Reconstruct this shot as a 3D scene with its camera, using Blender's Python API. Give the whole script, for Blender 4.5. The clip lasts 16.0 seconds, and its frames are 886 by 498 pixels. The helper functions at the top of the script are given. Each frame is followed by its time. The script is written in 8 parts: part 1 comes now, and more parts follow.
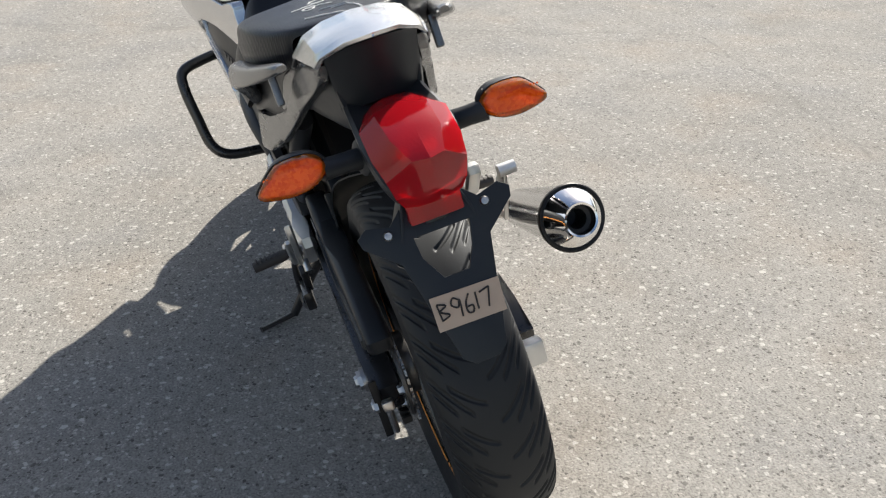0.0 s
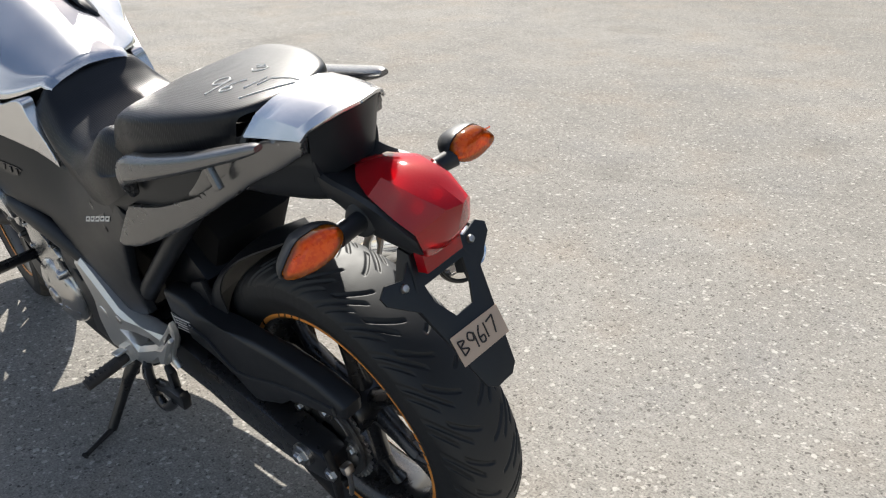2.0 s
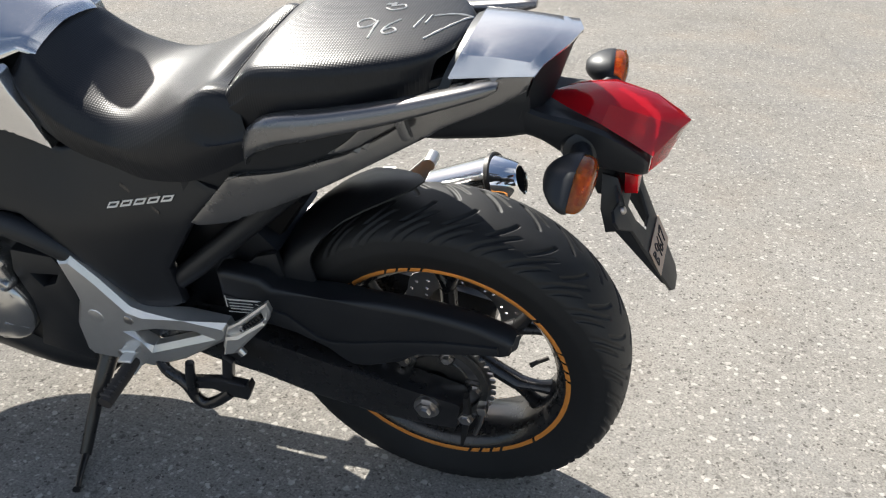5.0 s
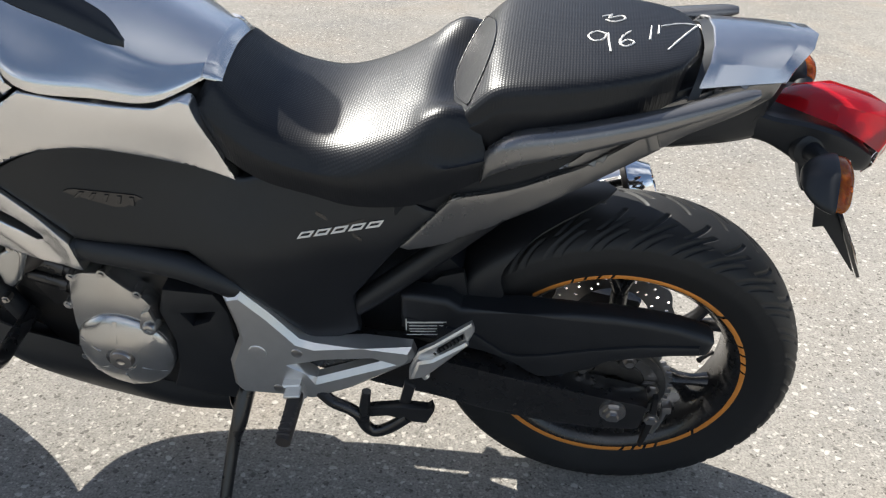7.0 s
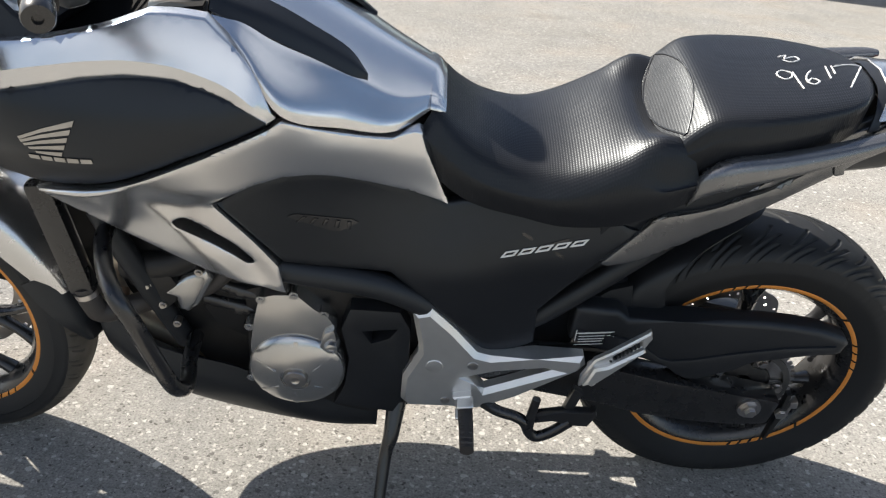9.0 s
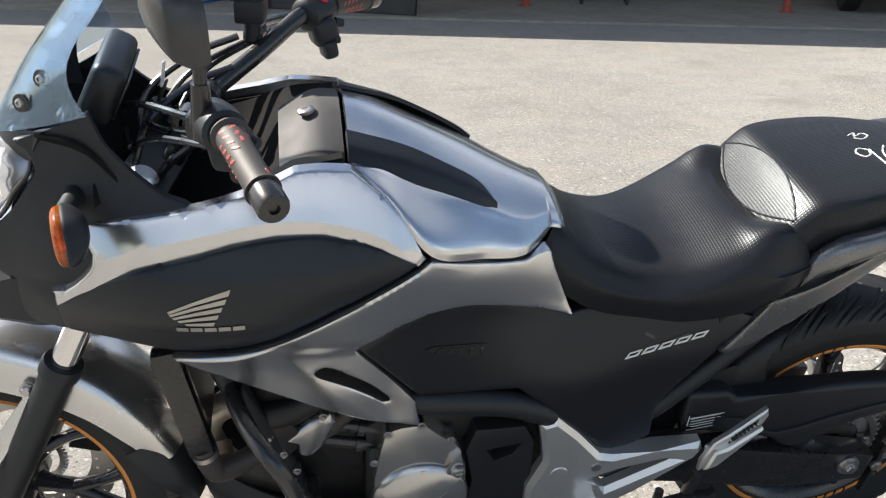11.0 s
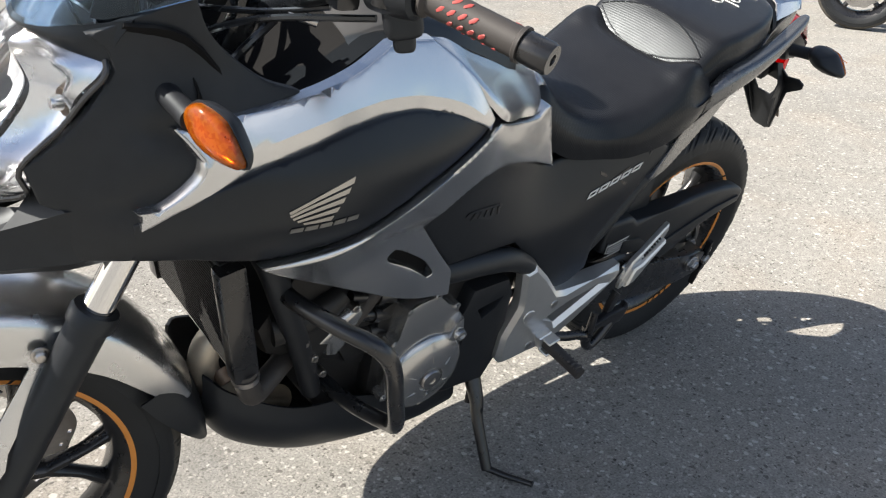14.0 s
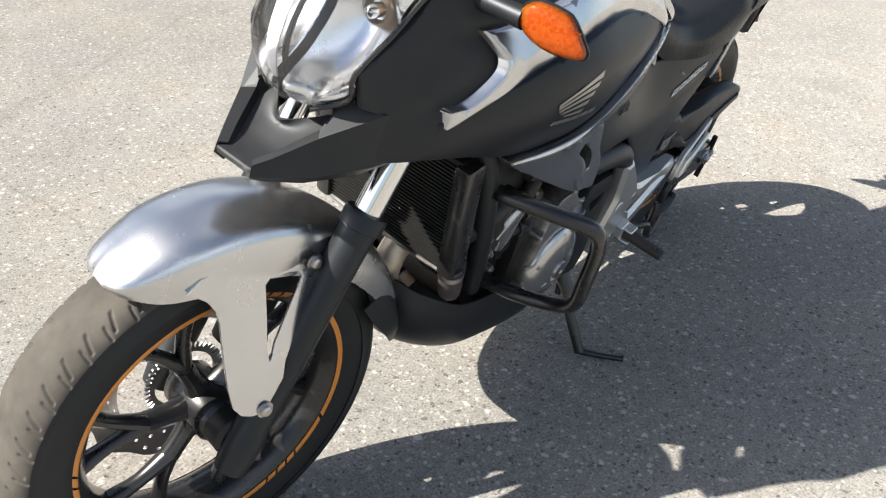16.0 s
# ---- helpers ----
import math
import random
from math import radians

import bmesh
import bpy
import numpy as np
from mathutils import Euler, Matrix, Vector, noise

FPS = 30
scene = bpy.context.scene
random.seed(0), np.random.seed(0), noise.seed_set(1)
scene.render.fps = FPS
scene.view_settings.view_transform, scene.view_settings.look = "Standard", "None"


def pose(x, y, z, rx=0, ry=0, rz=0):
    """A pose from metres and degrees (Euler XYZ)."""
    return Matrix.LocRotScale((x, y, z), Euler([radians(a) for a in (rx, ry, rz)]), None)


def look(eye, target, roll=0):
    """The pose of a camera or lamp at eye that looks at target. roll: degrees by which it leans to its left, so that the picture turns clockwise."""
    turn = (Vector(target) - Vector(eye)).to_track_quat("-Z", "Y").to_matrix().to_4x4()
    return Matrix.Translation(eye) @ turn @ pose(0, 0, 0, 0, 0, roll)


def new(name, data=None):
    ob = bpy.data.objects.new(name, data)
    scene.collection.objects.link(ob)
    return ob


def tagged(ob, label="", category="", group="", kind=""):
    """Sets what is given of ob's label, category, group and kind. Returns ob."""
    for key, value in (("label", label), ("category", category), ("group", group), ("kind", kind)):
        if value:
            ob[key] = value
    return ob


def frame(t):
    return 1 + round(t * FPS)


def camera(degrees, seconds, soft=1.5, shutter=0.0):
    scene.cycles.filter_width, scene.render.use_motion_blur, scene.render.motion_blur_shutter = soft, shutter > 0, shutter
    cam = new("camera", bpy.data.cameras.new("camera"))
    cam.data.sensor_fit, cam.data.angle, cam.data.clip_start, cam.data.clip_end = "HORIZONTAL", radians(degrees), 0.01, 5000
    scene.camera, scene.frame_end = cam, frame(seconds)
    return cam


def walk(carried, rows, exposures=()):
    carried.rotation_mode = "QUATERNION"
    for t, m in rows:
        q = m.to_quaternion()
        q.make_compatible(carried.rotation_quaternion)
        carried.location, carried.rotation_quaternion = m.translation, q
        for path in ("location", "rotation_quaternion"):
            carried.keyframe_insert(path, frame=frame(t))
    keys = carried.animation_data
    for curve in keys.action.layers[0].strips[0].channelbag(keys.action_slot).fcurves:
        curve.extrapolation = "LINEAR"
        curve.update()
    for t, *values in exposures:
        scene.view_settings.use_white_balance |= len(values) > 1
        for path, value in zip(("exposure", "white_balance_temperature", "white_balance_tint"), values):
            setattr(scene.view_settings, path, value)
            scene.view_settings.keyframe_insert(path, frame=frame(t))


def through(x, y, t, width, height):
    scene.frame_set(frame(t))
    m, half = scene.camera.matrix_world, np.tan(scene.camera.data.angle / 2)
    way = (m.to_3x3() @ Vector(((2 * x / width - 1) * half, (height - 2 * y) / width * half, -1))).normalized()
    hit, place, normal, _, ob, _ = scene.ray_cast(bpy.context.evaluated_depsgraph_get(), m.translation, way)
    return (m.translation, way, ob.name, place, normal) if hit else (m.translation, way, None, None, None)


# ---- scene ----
cam = camera(53.7, 16.0, soft=1.2)
METRES, EYE, TURN = 4.2314, 1.1719, -106.95
START_X, START_Y = -1.2305, 0.4492
ROWS = [
    (0.0, 0.0, 0.0, 0.0, -0.43, -27.6, 0.83),
    (0.5, -0.0381, -0.0135, 0.0014, -8.87, -26.24, -0.21),
    (1.0, -0.0742, -0.0301, 0.0065, -16.16, -24.75, -0.64),
    (1.5, -0.1014, -0.0147, 0.0042, -22.59, -23.76, -0.51),
    (2.0, -0.1244, 0.0149, 0.0045, -29.55, -24.02, 0.58),
    (2.5, -0.1373, 0.03, 0.0052, -34.11, -23.53, -0.41),
    (3.0, -0.1756, 0.0459, 0.0054, -38.1, -23.65, -1.14),
    (3.2, -0.1890, 0.0502, 0.0064, -39.90, -23.99, -0.68),
    (5.3, -0.2812, 0.1528, -0.0014, -58.23, -27.26, -2.24),
    (5.5, -0.2937, 0.1584, -0.0009, -59.34, -26.91, -2.26),
    (6.0, -0.311, 0.1763, -0.0008, -61.46, -26.22, -3.04),
    (6.5, -0.314, 0.2158, -0.0026, -64.79, -26.4, -2.76),
    (7.0, -0.3189, 0.2488, -0.0002, -65.92, -27.19, -2.21),
    (7.5, -0.3337, 0.2751, -0.0001, -67.58, -26.98, -2.16),
    (8.0, -0.3603, 0.3006, 0.0046, -71.26, -25.74, -3.09),
    (8.5, -0.3776, 0.319, 0.0072, -72.4, -24.51, -4.74),
    (9.0, -0.381, 0.3536, 0.0037, -73.9, -25.54, -4.94),
    (9.5, -0.3801, 0.3864, 0.0019, -75.39, -26.11, -3.84),
    (10.0, -0.3829, 0.4027, 0.0077, -75.65, -24.07, -2.54),
    (10.2, -0.3840, 0.4058, 0.0115, -76.40, -23.40, -2.18),
    (12.3, -0.3938, 0.5054, 0.0225, -94.69, -18.72, 1.11),
    (12.5, -0.3903, 0.5141, 0.0223, -95.99, -19.01, 0.84),
    (13.0, -0.3865, 0.5418, 0.0176, -101.85, -20.92, -0.42),
    (13.5, -0.392, 0.5699, 0.011, -109.41, -24.21, -1.55),
    (14.0, -0.3839, 0.6001, 0.0048, -112.56, -25.94, -2.13),
    (14.5, -0.3626, 0.6362, -0.0041, -115.27, -28.09, -1.79),
    (15.0, -0.3524, 0.6662, -0.0051, -117.46, -29.34, -2.26),
    (15.5, -0.3517, 0.7055, -0.0031, -122.02, -29.06, -2.94),
    (16.0, -0.3483, 0.7354, -0.0035, -125.62, -29.06, -2.88),
]
walk(cam, [(t, pose(START_X, START_Y, EYE, 0, 0, TURN) @ pose(METRES * x, METRES * y, METRES * z, 90 + pitch, roll, yaw)) for t, x, y, z, yaw, pitch, roll in ROWS],
     exposures=[(0.0, 1.10), (2.5, 1.17), (6.0, 1.24), (9.0, 1.36), (13.0, 1.28), (16.0, 1.30)])

# ---- light ----
SUN_AZIMUTH, SUN_HEIGHT = -36.0, 42.0
world = bpy.data.worlds.new("sky")
scene.world = world
world.use_nodes = True
wn, wl = world.node_tree.nodes, world.node_tree.links
sky = wn.new("ShaderNodeTexSky")
sky.sky_type, sky.sun_disc = "NISHITA", False
sky.sun_elevation, sky.sun_rotation = radians(SUN_HEIGHT), radians(90 - SUN_AZIMUTH)
sky.air_density, sky.dust_density = 1.0, 1.6
# thin broken cloud over the clear sky
coord, cloud, cover, haze = wn.new("ShaderNodeTexCoord"), wn.new("ShaderNodeTexNoise"), wn.new("ShaderNodeMapRange"), wn.new("ShaderNodeMix")
cloud.inputs["Scale"].default_value, cloud.inputs["Detail"].default_value, cloud.inputs["Roughness"].default_value = 1.7, 6, 0.52
cover.inputs["From Min"].default_value, cover.inputs["From Max"].default_value, cover.inputs["To Max"].default_value = 0.47, 0.67, 0.65
haze.data_type = "RGBA"
haze.inputs[7].default_value = (11.0, 11.2, 11.6, 1)
wl.new(coord.outputs["Generated"], cloud.inputs["Vector"])
wl.new(cloud.outputs["Fac"], cover.inputs["Value"])
wl.new(cover.outputs[0], haze.inputs[0])
wl.new(sky.outputs[0], haze.inputs[6])
wl.new(haze.outputs[2], wn["Background"].inputs["Color"])
wn["Background"].inputs["Strength"].default_value = 0.062
sun = new("sun", bpy.data.lights.new("sun", "SUN"))
sun.data.energy, sun.data.angle, sun.data.color = 5.0, radians(0.55), (1.0, 0.93, 0.83)
sun_way = Vector((math.cos(radians(SUN_AZIMUTH)) * math.cos(radians(SUN_HEIGHT)), math.sin(radians(SUN_AZIMUTH)) * math.cos(radians(SUN_HEIGHT)), math.sin(radians(SUN_HEIGHT))))
sun.matrix_world = look(sun_way * 30, (0, 0, 0))

# ---- materials ----
def material(name, color, rough=0.5, metal=0.0, coat=0.0, spread=0.12, scale=40.0, bump=0.0, bump_scale=300.0, rough_spread=0.1, dirt=0.0, spec=0.5, coat_rough=0.05, sheen=(1, 1, 1)):
    """A painted, plastic or metal surface: colour and gloss vary at two scales, with fine relief and dust."""
    m = bpy.data.materials.new(name)
    m.use_nodes = True
    n, l = m.node_tree.nodes, m.node_tree.links
    b = n["Principled BSDF"]
    geo = n.new("ShaderNodeTexCoord")
    big, small = n.new("ShaderNodeTexNoise"), n.new("ShaderNodeTexNoise")
    big.inputs["Scale"].default_value, small.inputs["Scale"].default_value = scale * 0.2, scale
    for t in (big, small):
        t.inputs["Detail"].default_value = 5
        l.new(geo.outputs["Object"], t.inputs["Vector"])
    mix = n.new("ShaderNodeMath")
    mix.operation = "ADD"
    l.new(big.outputs["Fac"], mix.inputs[0])
    l.new(small.outputs["Fac"], mix.inputs[1])
    ramp = n.new("ShaderNodeMapRange")
    ramp.inputs["From Min"].default_value, ramp.inputs["From Max"].default_value = 0.6, 1.4
    l.new(mix.outputs[0], ramp.inputs["Value"])
    col = n.new("ShaderNodeMix")
    col.data_type = "RGBA"
    col.inputs[6].default_value = (*[max(0, c * (1 - spread)) for c in color], 1)
    col.inputs[7].default_value = (*[min(1, c * (1 + spread)) for c in color], 1)
    l.new(ramp.outputs[0], col.inputs[0])
    last = col.outputs[2]
    if dirt:
        dust, dm = n.new("ShaderNodeTexNoise"), n.new("ShaderNodeMapRange")
        dust.inputs["Scale"].default_value, dust.inputs["Detail"].default_value = 9, 8
        l.new(geo.outputs["Object"], dust.inputs["Vector"])
        dm.inputs["From Min"].default_value, dm.inputs["From Max"].default_value, dm.inputs["To Max"].default_value = 0.48, 0.75, dirt
        l.new(dust.outputs["Fac"], dm.inputs["Value"])
        dc = n.new("ShaderNodeMix")
        dc.data_type = "RGBA"
        dc.inputs[7].default_value = (0.22, 0.20, 0.17, 1)
        l.new(dm.outputs[0], dc.inputs[0])
        l.new(last, dc.inputs[6])
        last = dc.outputs[2]
    l.new(last, b.inputs["Base Color"])
    rr = n.new("ShaderNodeMapRange")
    rr.inputs["From Min"].default_value, rr.inputs["From Max"].default_value = 0.6, 1.4
    rr.inputs["To Min"].default_value, rr.inputs["To Max"].default_value = max(0.02, rough - rough_spread * rough), rough + rough_spread * rough
    l.new(mix.outputs[0], rr.inputs["Value"])
    l.new(rr.outputs[0], b.inputs["Roughness"])
    b.inputs["Metallic"].default_value = metal
    b.inputs["Specular IOR Level"].default_value = spec
    b.inputs["Specular Tint"].default_value = (*sheen, 1)
    b.inputs["Coat Weight"].default_value, b.inputs["Coat Roughness"].default_value = coat, coat_rough
    if bump:
        bt, bn = n.new("ShaderNodeTexNoise"), n.new("ShaderNodeBump")
        bt.inputs["Scale"].default_value, bt.inputs["Detail"].default_value = bump_scale, 3
        l.new(geo.outputs["Object"], bt.inputs["Vector"])
        bn.inputs["Strength"].default_value, bn.inputs["Distance"].default_value = bump, 0.001
        l.new(bt.outputs["Fac"], bn.inputs["Height"])
        l.new(bn.outputs[0], b.inputs["Normal"])
    return m


def lens_material(name, color, through, scatter, cells=False):
    """Thin moulded lens plastic: tinted and clear in part, glowing where light falls through, glossy outside."""
    m = bpy.data.materials.new(name)
    m.use_nodes = True
    n, l = m.node_tree.nodes, m.node_tree.links
    n.remove(n["Principled BSDF"])
    clear, glow, body, gloss = n.new("ShaderNodeBsdfTransparent"), n.new("ShaderNodeBsdfTranslucent"), n.new("ShaderNodeBsdfDiffuse"), n.new("ShaderNodeBsdfGlossy")
    for node in (clear, glow, body):
        node.inputs[0].default_value = (*color, 1)
    gloss.inputs["Roughness"].default_value = 0.05
    coord_n, ribs, tone = n.new("ShaderNodeTexCoord"), n.new("ShaderNodeTexVoronoi"), n.new("ShaderNodeBump")
    ribs.inputs["Scale"].default_value = 240
    l.new(coord_n.outputs["Object"], ribs.inputs["Vector"])
    tone.inputs["Strength"].default_value, tone.inputs["Distance"].default_value = 0.35 * scatter, 0.002
    l.new(ribs.outputs["Distance"], tone.inputs["Height"])
    cell, shade, tint = n.new("ShaderNodeSeparateColor"), n.new("ShaderNodeMapRange"), n.new("ShaderNodeMix")
    tint.data_type = "RGBA"
    tint.inputs[6].default_value, tint.inputs[7].default_value = (color[0] * 0.82, color[1] * 0.62, color[2] * 0.5, 1), (*color, 1)
    l.new(ribs.outputs["Color"], cell.inputs[0])
    l.new(cell.outputs[0], shade.inputs["Value"])
    shade.inputs["From Min"].default_value, shade.inputs["From Max"].default_value = 0.15, 0.75
    l.new(shade.outputs[0], tint.inputs[0])
    for node in (glow, body):
        l.new(tone.outputs[0], node.inputs["Normal"])
        if cells:
            l.new(tint.outputs[2], node.inputs[0])
    if cells:
        l.new(tint.outputs[2], clear.inputs[0])
    soft, mixed, out, fres = n.new("ShaderNodeMixShader"), n.new("ShaderNodeMixShader"), n.new("ShaderNodeMixShader"), n.new("ShaderNodeFresnel")
    soft.inputs[0].default_value, mixed.inputs[0].default_value, fres.inputs[0].default_value = 1 - scatter, 1 - through, 1.5
    l.new(body.outputs[0], soft.inputs[2])
    l.new(glow.outputs[0], soft.inputs[1])
    l.new(clear.outputs[0], mixed.inputs[1])
    l.new(soft.outputs[0], mixed.inputs[2])
    l.new(fres.outputs[0], out.inputs[0])
    l.new(mixed.outputs[0], out.inputs[1])
    l.new(gloss.outputs[0], out.inputs[2])
    l.new(out.outputs[0], n["Material Output"].inputs["Surface"])
    return m


SILVER = material("silver_paint", (0.62, 0.625, 0.635), 0.235, 0.97, 0.4, 0.02, 60, rough_spread=0.06, coat_rough=0.04)
DUSTED = material("dusted_silver_paint", (0.62, 0.625, 0.63), 0.265, 0.95, 0.3, 0.02, 60, rough_spread=0.06, dirt=0.03)
BLACK = material("black_plastic", (0.0115, 0.0122, 0.0145), 0.45, spread=0.2, bump=0.05, bump_scale=900, dirt=0.015, spec=0.42, sheen=(0.84, 0.93, 1))
MATT = material("matt_dark_panel", (0.0080, 0.0087, 0.0112), 0.38, spread=0.18, bump=0.05, bump_scale=1100, dirt=0.007, spec=0.43, sheen=(0.84, 0.93, 1))
GREY = material("dark_silver_plastic", (0.175, 0.177, 0.180), 0.26, 0.8, spread=0.05, bump=0.04, bump_scale=900)
ALU = material("painted_aluminium", (0.62, 0.62, 0.61), 0.32, 0.8, 0.15, 0.05, 60, 0.06, 500)
ENGINE = material("engine_paint", (0.48, 0.48, 0.475), 0.24, 0.9, spread=0.05, bump=0.02, bump_scale=700)
METAL = material("black_metal", (0.013, 0.013, 0.014), 0.28, 0.0, 0.3, 0.25, 50, 0.05, 300)
CAST = material("black_cast_metal", (0.013, 0.013, 0.0135), 0.42, spread=0.25, bump=0.2, bump_scale=400, dirt=0.015, spec=0.35)
STEEL_DARK = material("oily_dark_steel", (0.13, 0.128, 0.125), 0.40, 0.8, spread=0.2, scale=90, bump=0.05)
CHROME = material("chrome", (0.80, 0.80, 0.80), 0.07, 1.0, spread=0.03)
STEEL = material("worn_steel", (0.50, 0.48, 0.46), 0.30, 1.0, spread=0.12, scale=120, bump=0.05)
RUBBER = material("tyre_rubber", (0.0165, 0.0168, 0.0178), 0.56, spread=0.18, bump=0.12, bump_scale=500, dirt=0.022, spec=0.32, sheen=(0.86, 0.94, 1))
DUSTY = material("dusty_tyre_rubber", (0.066, 0.061, 0.054), 0.85, spread=0.3, bump=0.2, bump_scale=400, dirt=0.30, spec=0.2)
SHELL = material("worn_black_shell", (0.028, 0.028, 0.029), 0.30, spread=0.25, scale=90, bump=0.20, bump_scale=500, dirt=0.05)
SOFT = material("soft_rubber", (0.036, 0.032, 0.030), 0.62, spread=0.2, bump=0.1, bump_scale=600)
ORANGE = material("orange_tape", (0.62, 0.24, 0.045), 0.45, spread=0.08)
RED_GRIP = material("red_rubber", (0.55, 0.03, 0.03), 0.5)
GRIP_SLOT = material("pinkish_red_rubber", (0.34, 0.055, 0.05), 0.55, spread=0.3)
AMBER = lens_material("amber_lens", (1.0, 0.30, 0.02), 0.62, 0.55, True)
RED = lens_material("red_lens", (1.0, 0.016, 0.034), 0.62, 0.45)
CLEAR = lens_material("clear_lens", (0.97, 0.98, 1.0), 0.97, 0.30)
DULL_CHROME = material("worn_chrome", (0.55, 0.55, 0.55), 0.12, 1.0, spread=0.05)
INNER = material("dull_black_plastic", (0.010, 0.010, 0.0105), 0.85, spread=0.2, spec=0.08)
BEAK = material("grey_black_plastic", (0.0205, 0.0212, 0.0230), 0.48, spread=0.2, bump=0.06, bump_scale=900, dirt=0.020, spec=0.30, sheen=(0.86, 0.94, 1))
NOSE = material("dusty_grey_plastic", (0.050, 0.050, 0.051), 0.62, spread=0.2, bump=0.08, bump_scale=900, dirt=0.06, spec=0.25)
DARK_CORE = material("radiator_core", (0.012, 0.012, 0.012), 0.5, spread=0.2, spec=0.3)
REFLECTOR = material("reflector", (0.92, 0.93, 0.95), 0.20, 1.0, spread=0.02)
MIRROR_BOWL = material("polished_reflector", (0.96, 0.97, 0.98), 0.26, 1.0, spread=0.02, bump=0.6, bump_scale=70)
# near-white paint that stands in for sunlight on the far lamp bowl
SUNLIT_WHITE = material("sunlit_bowl_white", (0.86, 0.86, 0.87), 0.30, 0.25, spread=0.03, bump=0.2, bump_scale=200)
PAPER = material("tan_paper", (0.44, 0.34, 0.26), 0.8, spread=0.08, bump=0.1)
INK = material("black_ink", (0.012, 0.010, 0.010), 0.6)
CHALK = material("white_chalk", (0.60, 0.60, 0.59), 0.9, spread=0.2)
BADGE = material("badge_silver", (0.42, 0.41, 0.39), 0.30, 0.92)
WHITE = material("white_print", (0.62, 0.62, 0.60), 0.5)
COPPER = material("rusty_pipe", (0.28, 0.20, 0.14), 0.5, 0.5, spread=0.3)
PIPE = material("tan_heat_pipe", (0.55, 0.49, 0.40), 0.42, 0.6, spread=0.2)


def vinyl(name, along, across, depth, rough=0.35):
    """Black seat cover with a fine woven grain."""
    m = material(name, (0.0105, 0.011, 0.013), rough, spread=0.15, spec=0.30, sheen=(0.86, 0.94, 1))
    n, l = m.node_tree.nodes, m.node_tree.links
    b = n["Principled BSDF"]
    geo = n.new("ShaderNodeTexCoord")
    w1, w2, add, bn = n.new("ShaderNodeTexWave"), n.new("ShaderNodeTexWave"), n.new("ShaderNodeMath"), n.new("ShaderNodeBump")
    for w, way in ((w1, "X"), (w2, "Y")):
        w.bands_direction = way
        w.inputs["Scale"].default_value, w.inputs["Distortion"].default_value = (along if way == "X" else across), 0.3
        l.new(geo.outputs["Object"], w.inputs["Vector"])
    add.operation = "MULTIPLY"
    l.new(w1.outputs["Fac"], add.inputs[0])
    l.new(w2.outputs["Fac"], add.inputs[1])
    bn.inputs["Strength"].default_value, bn.inputs["Distance"].default_value = depth, 0.0006
    l.new(add.outputs[0], bn.inputs["Height"])
    l.new(bn.outputs[0], b.inputs["Normal"])
    return m


SEAT = vinyl("seat_vinyl", 78, 78, 0.36)
PANEL_VINYL = vinyl("bolster_vinyl", 110, 110, 0.28, 0.40)


